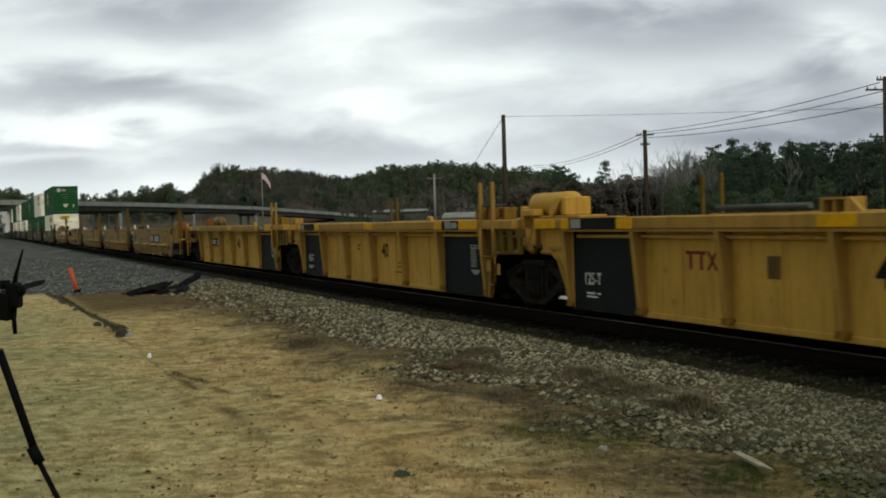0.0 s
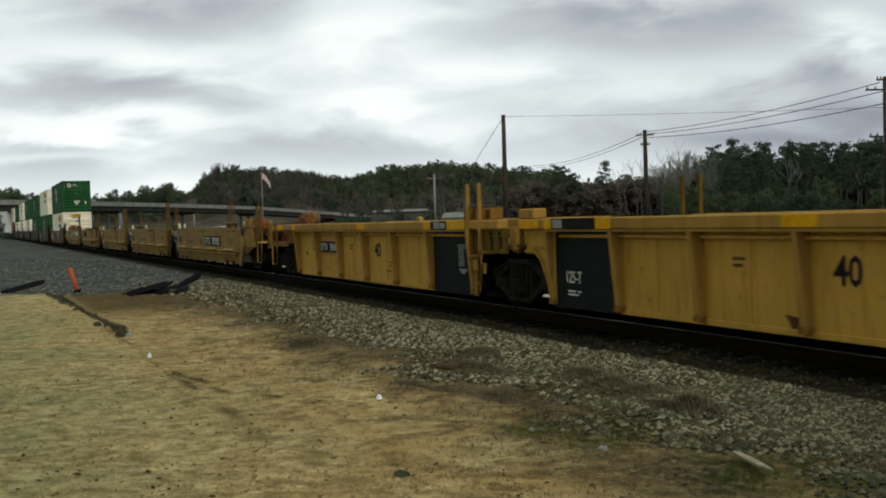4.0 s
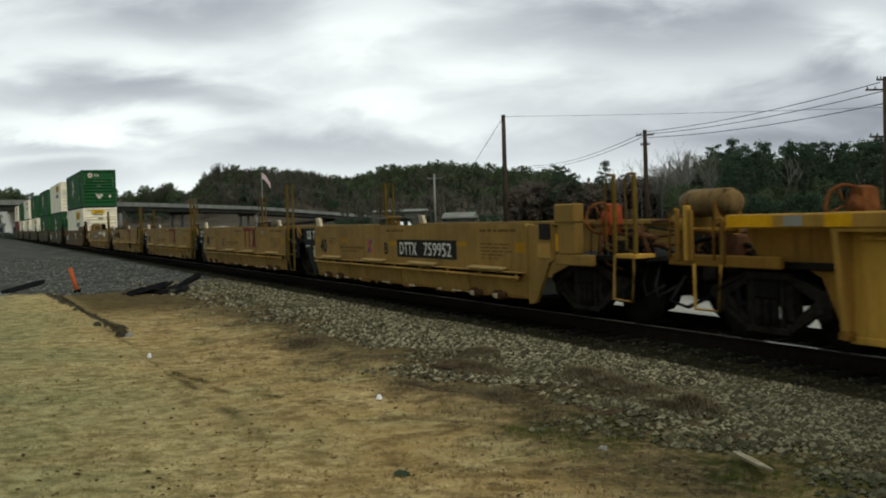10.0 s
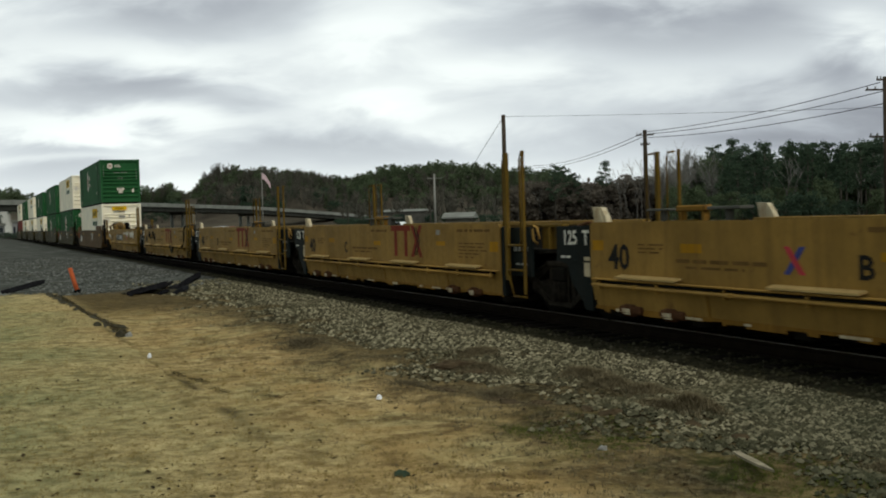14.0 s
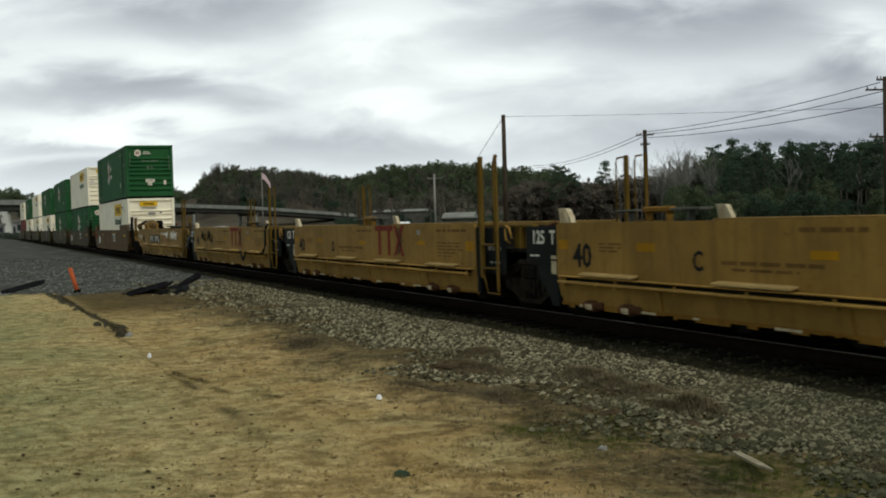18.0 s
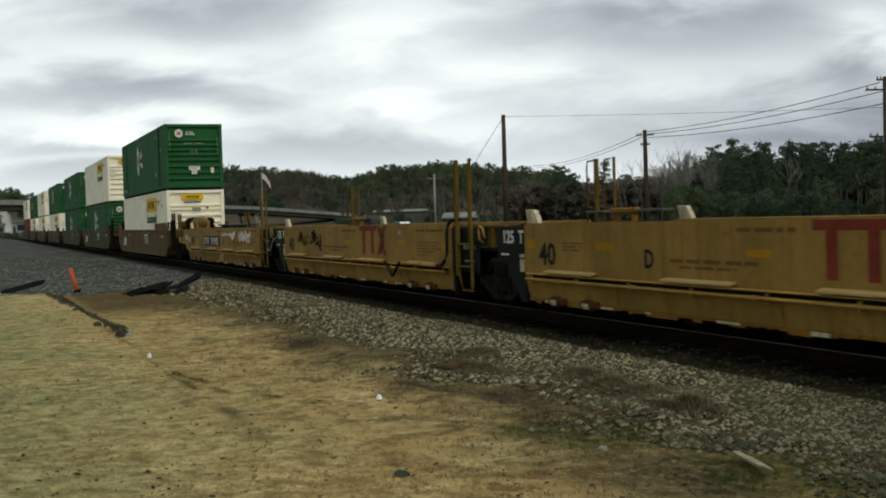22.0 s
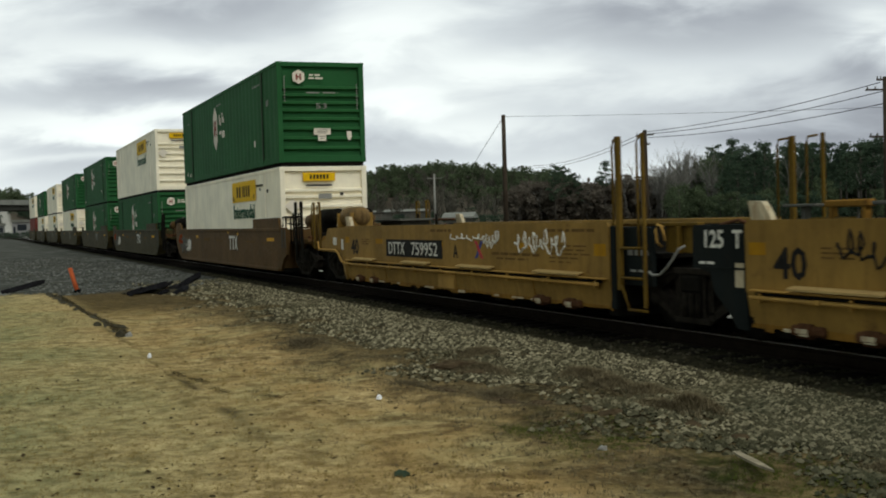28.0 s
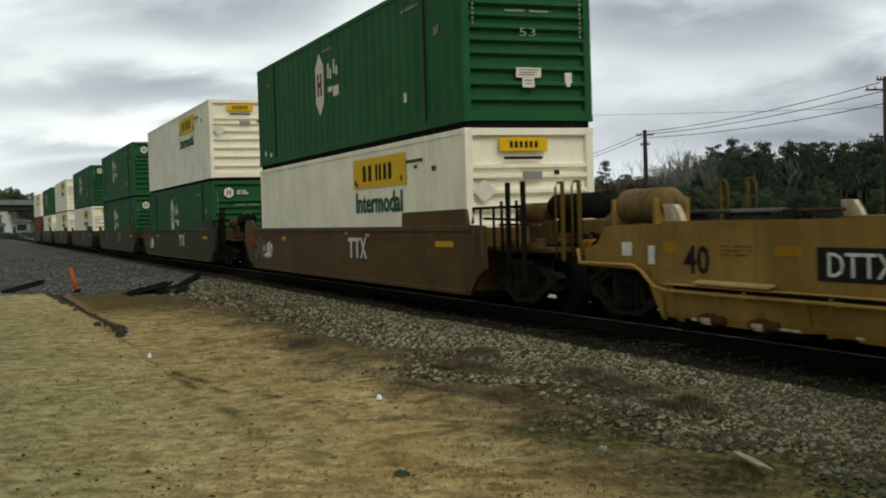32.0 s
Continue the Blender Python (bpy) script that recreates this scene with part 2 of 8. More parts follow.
TWIG = plain("bare_twigs", (0.190, 0.186, 0.166), 0.95, 0.0, 0.3, 0.8)
TWIG_HILL = plain("brown_far_twigs", (0.100, 0.096, 0.076), 0.95, 0.0, 0.35, 0.3)
BARK = plain("bark", (0.085, 0.077, 0.064), 0.95, 0.0, 0.3, 1.5)
GREY_BARK = plain("pale_grey_bark", (0.115, 0.108, 0.096), 0.95, 0.0, 0.3, 1.5)
BRUSH = foliage("brown_brush", (0.128, 0.110, 0.088), 0.35, 0.3)
FLAG_MAT = plain("faded_flag_cloth", (0.55, 0.40, 0.42), 0.9, 0.0, 0.3, 3.0)
GLASS_DK = plain("dark_glass", (0.02, 0.025, 0.03), 0.15)


# ---------------------------------------------------------------- mesh tools
class Build:
    """Collects simple shapes into one mesh."""

    def __init__(self):
        self.v, self.f, self.s, self.g = [], [], [], []

    def add(self, verts, faces, smooth=False):
        k = len(self.v)
        self.g.append((k, len(self.f)))
        self.v += [tuple(p) for p in verts]
        self.f += [tuple(i + k for i in f) for f in faces]
        self.s += [smooth] * len(faces)
        return self

    def box(self, x0, x1, y0, y1, z0, z1, c=0.0):
        lo, hi = (x0, y0, z0), (x1, y1, z1)
        if c <= 0:
            v = [(p[0], p[1], p[2]) for p in ((x0, y0, z0), (x1, y0, z0), (x1, y1, z0), (x0, y1, z0), (x0, y0, z1), (x1, y0, z1), (x1, y1, z1), (x0, y1, z1))]
            return self.add(v, [(3, 2, 1, 0), (4, 5, 6, 7), (0, 1, 5, 4), (1, 2, 6, 5), (2, 3, 7, 6), (3, 0, 4, 7)])
        v, index = [], {}
        for sx in (0, 1):
            for sy in (0, 1):
                for sz in (0, 1):
                    s = (sx, sy, sz)
                    for a in range(3):
                        p = [(hi if s[k] else lo)[k] + (0 if k == a else (-c if s[k] else c)) for k in range(3)]
                        index[s, a] = len(v)
                        v.append(p)
        f = []
        for a in range(3):
            b, d = [(1, 2), (2, 0), (0, 1)][a]
            for side in (0, 1):
                def key(i, j):
                    s = [0, 0, 0]
                    s[a], s[b], s[d] = side, i, j
                    return index[tuple(s), a]
                q = [key(0, 0), key(1, 0), key(1, 1), key(0, 1)]
                f.append(q if side else q[::-1])
        for a in range(3):
            b, d = [(1, 2), (2, 0), (0, 1)][a]
            for i in (0, 1):
                for j in (0, 1):
                    s0, s1 = [0, 0, 0], [0, 0, 0]
                    s0[a], s1[a] = 0, 1
                    s0[b] = s1[b] = i
                    s0[d] = s1[d] = j
                    s0, s1 = tuple(s0), tuple(s1)
                    q = [index[s0, b], index[s1, b], index[s1, d], index[s0, d]]
                    f.append(q if i == j else q[::-1])
        for sx in (0, 1):
            for sy in (0, 1):
                for sz in (0, 1):
                    s = (sx, sy, sz)
                    q = [index[s, 0], index[s, 1], index[s, 2]]
                    f.append(q if (sx + sy + sz) % 2 else q[::-1])
        return self.add(v, f)

    def prism(self, pts, axis, a, b):
        """A polygon pushed along an axis. y: points are (x, z); x: (y, z); z: (x, y)."""
        def at(p, h):
            return {"x": (h, p[0], p[1]), "y": (p[0], h, p[1]), "z": (p[0], p[1], h)}[axis]
        n = len(pts)
        v = [at(p, a) for p in pts] + [at(p, b) for p in pts]
        f = [tuple(range(n))[::-1], tuple(range(n, 2 * n))] + [(i, (i + 1) % n, n + (i + 1) % n, n + i) for i in range(n)]
        return self.add(v, f)

    def tube(self, pts, r, n=8, r2=None, caps=True):
        pts = [Vector(p) for p in pts]
        rings, v, f = len(pts), [], []
        for i, p in enumerate(pts):
            d = (pts[min(i + 1, rings - 1)] - pts[max(i - 1, 0)]).normalized()
            side = d.cross(Vector((0, 0, 1)) if abs(d.z) < 0.9 else Vector((1, 0, 0))).normalized()
            up = side.cross(d)
            rr = r if r2 is None else r + (r2 - r) * i / (rings - 1)
            for k in range(n):
                a = 2 * math.pi * k / n
                v.append(p + side * (rr * math.cos(a)) + up * (rr * math.sin(a)))
        for i in range(rings - 1):
            for k in range(n):
                k2 = (k + 1) % n
                f.append((i * n + k, i * n + k2, (i + 1) * n + k2, (i + 1) * n + k))
        self.add(v, f, n > 4)
        if caps:
            base = len(self.v) - len(v)
            self.f += [tuple(base + k for k in range(n))[::-1], tuple(base + (rings - 1) * n + k for k in range(n))]
            self.s += [False, False]
        return self

    def rod(self, p, q, r, n=8, r2=None):
        return self.tube([p, q], r, n, r2)

    def spin(self, centre, axis, profile, n=20):
        """Rings of (along, radius) about an axis 'x' or 'y'."""
        v, f = [], []
        for h, r in profile:
            for k in range(n):
                a = 2 * math.pi * k / n
                c, s = r * math.cos(a), r * math.sin(a)
                p = (h, c, s) if axis == "x" else (c, h, s)
                v.append((centre[0] + p[0], centre[1] + p[1], centre[2] + p[2]))
        m = len(profile)
        for i in range(m - 1):
            for k in range(n):
                k2 = (k + 1) % n
                f.append((i * n + k, i * n + k2, (i + 1) * n + k2, (i + 1) * n + k))
        self.add(v, f, True)
        base = len(self.v) - len(v)
        self.f += [tuple(base + k for k in range(n)), tuple(base + (m - 1) * n + k for k in range(n))]
        self.s += [False, False]
        return self

    def pieces(self):
        """The shapes one by one, each as a Build of its own."""
        out = []
        for i, (v0, f0) in enumerate(self.g):
            v1, f1 = self.g[i + 1] if i + 1 < len(self.g) else (len(self.v), len(self.f))
            b = Build()
            b.v, b.s = self.v[v0:v1], self.s[f0:f1]
            b.f = [tuple(k - v0 for k in f) for f in self.f[f0:f1]]
            out.append(b)
        return out

    def mesh(self, name):
        me = bpy.data.meshes.new(name)
        me.from_pydata(self.v, [], self.f)
        me.polygons.foreach_set("use_smooth", self.s)
        me.update()
        return me


SPLIT = {"edge_highlight", "seam_strip", "stencil", "placard", "reflector", "plaque_mark", "badge_mark", "post", "control_box", "stile", "rung", "grab_iron", "tank_bracket", "pier", "crossarm", "railing", "step", "bracket", "pipework"}


def part(name, b, mat, parent=None, label=""):
    if isinstance(b, Build) and name in SPLIT and len(b.g) > 1:
        return [part(name, p, mat, parent, label) for p in b.pieces()][-1]
    me = b.mesh(name) if isinstance(b, Build) else b
    if not me.materials:
        me.materials.append(mat)
    ob = new(name, me)
    if me.materials[0] != mat:
        ob.material_slots[0].link = "OBJECT"
        ob.material_slots[0].material = mat
    ob.parent = parent
    if label:
        ob["label"] = label
    return ob


def thing(name, label, category, group="", kind=""):
    return tagged(new(name), label, category, group, kind)


text_store = {}


def lettering(text, size, mat, parent, x, y, z, wide=1.0, face=-1, label="", name="lettering", width=0.0, bold=0.022):
    """Built-in font lettering on an upright side; face -1 looks to -y, 2 looks to +x."""
    key = (text, size, mat.name, wide, width, bold)
    if key not in text_store:
        cu = bpy.data.curves.new("lettering", "FONT")
        cu.body, cu.size, cu.extrude, cu.resolution_u = text, size, 0.002, 2
        cu.offset = bold * size
        tmp = bpy.data.objects.new("lettering", cu)
        scene.collection.objects.link(tmp)
        me = bpy.data.meshes.new_from_object(tmp.evaluated_get(bpy.context.evaluated_depsgraph_get()))
        bpy.data.objects.remove(tmp)
        if width:
            xs = [v.co.x for v in me.vertices]
            me.transform(Matrix.Translation((-min(xs), 0, 0)))
            wide = width / (max(xs) - min(xs))
        me.transform(Matrix.Diagonal((wide, 1, 1, 1)))
        me.materials.clear()
        me.materials.append(mat)
        text_store[key] = me
    ob = new(name, text_store[key])
    ob.parent = parent
    if label:
        ob["label"] = label
    ob.matrix_basis = pose(x, y, z, 90, 0, 0) if face == -1 else pose(x, y, z, 90, 0, 90)
    return ob


def bars(spots, depth=0.004, y=0.0):
    """Flat raised rectangles (x0, x1, z0, z1) standing on a side at y, towards -y."""
    b = Build()
    for x0, x1, z0, z1 in spots:
        b.box(x0, x1, y - depth, y, z0, z1)
    return b


def scrawl(rng, x, z, w, h, n, y, r=0.012):
    """One sprayed stroke that runs in n uneven loops along a side."""
    pts, p, q, lean = [], rng.uniform(0, 6.28), rng.uniform(0, 6.28), rng.uniform(0.5, 1.0) * w / n
    for k in range(n * 12 + 1):
        u = k / (n * 12)
        a = 6.283 * n * u
        big = 0.62 + 0.38 * math.sin(2.3 * a / n * 1.7 + q)
        pts.append((x + w * u + lean * 0.75 * math.cos(a + p) * big, y - 0.002, z + h * (0.5 + big * (0.36 * math.sin(a + p) + 0.14 * math.sin(2.7 * a + q)))))
    return Build().tube(pts, r, 4)


def words(x0, x1, z, h, seed):
    """Spots of a line of worn stencilling too faint to read, word by word."""
    rng, out, x = random.Random(seed), [], x0
    while x < x1:
        e = min(x1, x + rng.uniform(0.12, 0.42))
        out.append((x, e, z, z + h))
        x = e + rng.uniform(0.05, 0.1)
    return out


# ---------------------------------------------------------------- train timing
TRACK = 9.55


def travelled(t):
    u = (t - 16) / 16
    return 57.768 * u - 0.252 * u * u - 0.482 * u ** 3 - 0.492 * u ** 4


rolling, wheelsets = [], []


def on_rails(ob, s):
    """Puts a thing on the track at train place s; it rolls in motions()."""
    ob.matrix_basis = pose(s + travelled(0), TRACK, 0)
    rolling.append((ob, s))
    return ob


# ---------------------------------------------------------------- trucks
WHEEL_R = 0.46


def truck_parts():
    w = Build()
    w.spin((0, -0.7535, 0), "y", [(-0.07, 0.36), (-0.065, WHEEL_R - 0.01), (0.06, WHEEL_R), (0.065, WHEEL_R + 0.025), (0.09, WHEEL_R + 0.02), (0.09, 0.37), (0.04, 0.33), (0.04, 0.14), (0.1, 0.13)], 26)
    wheel = w.mesh("wheel")
    ax = Build().rod((0, -0.95, 0), (0, 0.95, 0), 0.085, 12)
    cap = Build().spin((0, -1.08, 0), "y", [(-0.05, 0.06), (-0.04, 0.12), (0.12, 0.13)], 12)
    for k in range(3):
        a = 2.094 * k
        cap.box(0.07 * math.cos(a) - 0.018, 0.07 * math.cos(a) + 0.018, -1.145, -1.12, 0.07 * math.sin(a) - 0.018, 0.07 * math.sin(a) + 0.018)
    fr = Build()
    fr.prism([(-1.18, 0.60), (-1.10, 0.68), (-0.78, 0.70), (-0.42, 0.86), (0.42, 0.86), (0.78, 0.70), (1.10, 0.68), (1.18, 0.60), (1.10, 0.53), (0.80, 0.57), (0.44, 0.73), (-0.44, 0.73), (-0.80, 0.57), (-1.10, 0.53)], "y", -1.12, -0.98)
    fr.prism([(-1.05, 0.40), (-0.72, 0.42), (-0.38, 0.20), (0.38, 0.20), (0.72, 0.42), (1.05, 0.40), (1.05, 0.54), (0.78, 0.57), (0.42, 0.33), (-0.42, 0.33), (-0.78, 0.57), (-1.05, 0.54)], "y", -1.12, -0.98)
    fr.box(-0.42, -0.27, -1.12, -0.98, 0.30, 0.76).box(0.27, 0.42, -1.12, -0.98, 0.30, 0.76)
    fr.box(-0.40, 0.40, -1.17, -1.12, 0.17, 0.25, 0.01)
    fr.box(-0.44, 0.44, -1.17, -1.12, 0.79, 0.87, 0.01)
    fr.box(-0.30, -0.24, -1.16, -1.12, 0.25, 0.79, 0.01)
    fr.box(0.24, 0.30, -1.16, -1.12, 0.25, 0.79, 0.01)
    for s in (-1, 1):
        fr.prism([(s * 0.36, 0.84), (s * 0.44, 0.84), (s * 1.05, 0.67), (s * 1.05, 0.60)], "y", -1.155, -1.12)
        fr.prism([(s * 0.36, 0.25), (s * 0.44, 0.21), (s * 0.98, 0.47), (s * 0.92, 0.52)], "y", -1.155, -1.12)
    sp = Build()
    for x in (-0.15, 0.0, 0.15):
        for k in range(5):
            sp.spin((x, -1.155, 0.29 + 0.055 * k), "y", [(-0.02, 0.03), (0.02, 0.03)], 8)
        sp.rod((x, -1.15, 0.25), (x, -1.15, 0.56), 0.045, 8)
    bo = Build().box(-0.22, 0.22, -1.19, 1.19, 0.56, 0.78, 0.03)
    shoe = Build()
    for s in (-1, 1):
        shoe.box(s * 0.36 - 0.03, s * 0.36 + 0.03, -0.82, 0.82, 0.42, 0.52, 0.01)
    return wheel, ax.mesh("axle"), cap.mesh("bearing_cap"), fr.mesh("side_frame"), sp.mesh("spring_nest"), bo.mesh("bolster"), shoe.mesh("brake_beam")


TRUCK = truck_parts()
FLIP = pose(0, 0, 0, 0, 0, 180)


def truck(s, spread=0.9):
    wheel, axle, cap, frame_me, spring, bolster, beam = TRUCK
    ob = thing("rail_truck", "dirty black cast-steel railway truck with two axles on the rails", "rail truck", "trucks under the train")
    for side in (0, 1):
        turn = FLIP if side else Matrix()
        sf = part("side_frame", frame_me, TRUCK_IRON, ob)
        part("spring_nest", spring, TRUCK_IRON, sf)
        sf.matrix_basis = turn
    part("bolster", bolster, STEEL, ob)
    part("brake_beam", beam, STEEL, ob)
    for k in (-1, 1):
        ws = part("wheelset", axle, STEEL, ob)
        ws.matrix_basis = pose(k * spread, 0, WHEEL_R)
        for side in (0, 1):
            turn = FLIP if side else Matrix()
            part("wheel", wheel, STEEL, ws).matrix_basis = turn
            part("bearing_cap", cap, TRUCK_IRON, ws).matrix_basis = turn
        wheelsets.append((ws, k * spread))
    return on_rails(ob, s)


# ---------------------------------------------------------------- well cars
NEAR = -1.45
HALF = 6.195


def logo_bars(x, z, h, y):
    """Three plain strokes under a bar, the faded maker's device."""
    w = h * 1.07
    b = Build()
    b.box(x, x + w * 1.75, y - 0.004, y, z + h * 0.82, z + h)
    b.box(x + w * 0.30, x + w * 0.56, y - 0.004, y, z, z + h * 0.82)
    b.box(x + w * 1.22, x + w * 1.48, y - 0.004, y, z, z + h * 0.82)
    x2 = x + w * 1.80
    for s in (0, 1):
        a, c = (x2, x2 + w * 0.72) if s else (x2 + w * 0.72, x2)
        b.prism([(a, z), (a + w * 0.24, z), (c + w * 0.24, z + h), (c, z + h)], "y", y - 0.004 - 0.001 * s, y)
    return b


TAN_MESH = {}


def tan_meshes():
    m = TAN_MESH
    L = HALF
    b = Build()
    b.prism([(-L, 0.66), (L, 0.66), (L, 1.40), (L - 0.06, 1.47), (-L + 0.06, 1.47), (-L, 1.42)], "y", NEAR, NEAR + 0.06)
    b.prism([(NEAR + 0.004, 0.665), (NEAR + 0.064, 0.288), (NEAR + 0.107, 0.288), (NEAR + 0.058, 0.665)], "x", -L + 0.01, L - 0.01)
    b.box(-L + 0.02, L - 0.02, NEAR + 0.06, NEAR + 0.16, 1.38, 1.465, 0.01)
    m["side_wall"] = b
    b = Build()
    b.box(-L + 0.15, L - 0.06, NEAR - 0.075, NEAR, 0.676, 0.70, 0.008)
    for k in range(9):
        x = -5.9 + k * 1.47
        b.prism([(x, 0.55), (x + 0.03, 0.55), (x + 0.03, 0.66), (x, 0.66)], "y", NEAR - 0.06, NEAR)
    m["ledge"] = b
    er = random.Random(44)
    low, x = [], -L + 0.02
    while x < L - 0.05:
        step, z = er.uniform(0.05, 0.5), er.uniform(0.225, 0.268) if er.random() < 0.65 else 0.268
        low += [(x, z), (min(L - 0.02, x + step), z + er.uniform(-0.01, 0.01))]
        x += step + 0.004
    # dark tube that stands in for the shaded gap under the ledge
    m["ledge_shade"] = Build().tube([(-L + 0.2, NEAR - 0.012, 0.648), (0, NEAR - 0.012, 0.65), (L - 0.2, NEAR - 0.012, 0.648)], 0.02, 6)
    b = Build().tube([(-L + 0.15, NEAR - 0.06, 0.607), (0, NEAR - 0.06, 0.605), (L - 0.22, NEAR - 0.06, 0.605)], 0.023, 8)
    for x in (-4.9, -2.8, -0.2, 2.1, 4.3, 5.93):
        b.box(x - 0.045, x + 0.045, NEAR - 0.09, NEAR - 0.03, 0.576, 0.636, 0.012)
    m["air_line"] = b
    # pale strips that paint highlights onto the lower edge
    b = Build()
    for x, w in ((-5.6, 0.25), (-3.9, 0.35), (-2.7, 0.12), (-1.1, 0.45), (0.6, 0.3), (2.2, 0.16), (2.9, 0.42), (3.6, 0.2)):
        b.box(x, x + w, NEAR + 0.046, NEAR + 0.056, 0.252 + 0.012 * math.sin(9 * x), 0.288)
    m["edge_highlight"] = b
    b = Build()
    for x in (-3.4, 0.15, 3.75):
        b.prism([(NEAR - 0.008, 0.665), (NEAR + 0.052, 0.292), (NEAR + 0.075, 0.292), (NEAR + 0.02, 0.665)], "x", x, x + 0.035)
    m["seam_strip"] = b
    m["bottom_edge"] = Build().prism(low + [(L - 0.02, 0.31), (-L + 0.02, 0.31)], "y", NEAR + 0.055, NEAR + 0.064)
    b = Build()
    b.prism([(0, -0.005), (-0.115, -0.030), (-0.115, -0.006), (0, 0.019)], "x", -0.73, 0.73)
    for x in (-0.6, 0.0, 0.6):
        b.prism([(0, -0.08), (-0.10, -0.03), (0, -0.005)], "x", x - 0.012, x + 0.012)
    m["shelf"] = b
    b = Build()
    b.box(-L + 0.1, L - 0.1, NEAR + 0.125, -NEAR - 0.125, 0.26, 0.32)
    for k in range(7):
        b.box(-5.9 + k * 1.96, -5.6 + k * 1.96, NEAR + 0.16, -NEAR - 0.16, 0.16, 0.30, 0.02)
    m["floor"] = b
    b = Build()
    b.box(-0.17, 0.14, NEAR - 0.03, NEAR + 0.12, 0.17, 0.33, 0.05)
    b.box(-0.24, 0.30, NEAR - 0.01, NEAR + 0.11, 0.20, 0.31, 0.03)
    m["stop_block"] = b
    b = Build()
    b.box(-0.10, 0.09, NEAR - 0.034, NEAR - 0.028, 0.23, 0.28)
    b.box(-0.07, 0.10, NEAR - 0.034, NEAR - 0.028, 0.205, 0.222)
    m["stop_mark"] = b
    b = Build()
    b.prism([(-0.14, 0.0), (0.22, 0.0), (0.16, 0.10), (0.05, 0.225), (-0.21, 0.235), (-0.18, 0.14)], "y", NEAR + 0.02, NEAR + 0.10)
    b.prism([(-0.08, 0.02), (0.12, 0.02), (0.02, 0.18), (-0.14, 0.18)], "y", NEAR + 0.008, NEAR + 0.02)
    m["guide"] = b
    # joint at the left end: dark panel with a cut corner over the truck
    b = Build()
    x0 = -L - 1.08
    b.prism([(-L, 0.22), (-L - 0.02, 1.40), (-L - 0.08, 1.42), (x0 + 0.04, 1.42), (x0, 1.38), (x0, 0.92), (x0 + 0.35, 0.86), (x0 + 0.44, 0.62), (x0 + 0.72, 0.40), (x0 + 0.88, 0.22)], "y", NEAR + 0.02, NEAR + 0.07)
    b.box(x0, -L, NEAR + 0.01, NEAR + 0.02, 0.90, 0.925)
    m["end_panel"] = b
    # end platforms and centre sill over the joint
    b = Build()
    b.box(-L - 1.15, -L + 0.05, -1.30, 1.30, 0.98, 1.06, 0.01)
    b.box(-L - 1.05, -L, -0.32, 0.32, 0.66, 1.0, 0.02)
    b.box(-L - 0.02, -L + 0.06, -1.40, 1.40, 0.3, 1.40)
    m["left_platform"] = b
    b = Build()
    b.box(L - 0.05, L + 1.02, -1.22, 1.22, 0.98, 1.05, 0.01)
    b.box(L, L + 1.1, -0.30, 0.30, 0.62, 0.98, 0.02)
    b.box(L - 0.06, L + 0.02, -1.40, 1.40, 0.3, 1.40)
    m["right_platform"] = b
    b = Build()
    b.box(L + 0.004, L + 0.14, NEAR + 0.02, NEAR + 0.08, 0.28, 1.42, 0.01)
    b.box(L + 0.14, L + 0.95, NEAR + 0.10, NEAR + 0.16, 0.62, 1.40)
    m["corner_plate"] = b
    b = Build()
    b.box(L + 1.0, L + 1.82, NEAR + 0.28, NEAR + 0.34, 1.06, 1.40, 0.01)
    b.box(L + 1.0, L + 1.82, NEAR + 0.22, NEAR + 0.34, 1.40, 1.45, 0.01)
    b.box(L + 1.36, L + 1.42, NEAR + 0.20, NEAR + 0.28, 1.06, 1.40, 0.008)
    m["end_bulkhead"] = b
    m["lift_handle"] = Build().tube([(L + 1.10, NEAR + 0.16, 1.14), (L + 1.08, NEAR + 0.10, 1.20), (L + 1.08, NEAR + 0.08, 1.36), (L + 1.13, NEAR + 0.08, 1.43), (L + 1.20, NEAR + 0.10, 1.40), (L + 1.21, NEAR + 0.14, 1.22)], 0.02, 6)
    # ladder with tall stiles on the right end
    b = Build()
    for x in (L + 0.27, L + 0.92):
        w = 0.05 if x < L + 0.5 else 0.03
        b.box(x - w, x + w, NEAR - 0.01, NEAR + (0.05 if x < L + 0.5 else 0.03), 0.34 if x > L + 0.5 else 0.55, 2.62, 0.008)
    m["stile"] = b
    b = Build()
    for z in (0.30, 0.72, 1.12):
        b.rod((L + 0.32 + (0.16 if z < 0.5 else 0), NEAR + 0.01, z), (L + 0.96, NEAR + 0.01, z), 0.02, 6)
    b.tube([(L + 0.32, NEAR + 0.01, 0.62), (L + 0.5, NEAR + 0.01, 0.30)], 0.02, 6)
    m["rung"] = b
    b = Build()
    for x in (L + 0.27, L + 0.92):
        b.tube([(x - 0.26, NEAR + 0.08, 1.02), (x - 0.26, NEAR + 0.08, 2.50), (x - 0.22, NEAR + 0.08, 2.58), (x - 0.05, NEAR + 0.06, 2.59)], 0.018, 6)
    m["grab_iron"] = b
    b = Build()
    b.box(L + 0.55, L + 1.25, 1.02, 1.28, 1.60, 1.64, 0.01)
    b.box(L + 0.86, L + 0.94, 1.10, 1.20, 1.04, 1.605)
    m["top_rail"] = b
    b = Build()
    b.box(L + 2.35, L + 3.2, 1.0, 1.26, 1.60, 1.65, 0.01)
    b.box(L + 2.72, L + 2.80, 1.08, 1.18, 1.04, 1.605)
    m["cover_plate"] = b
    b = Build()
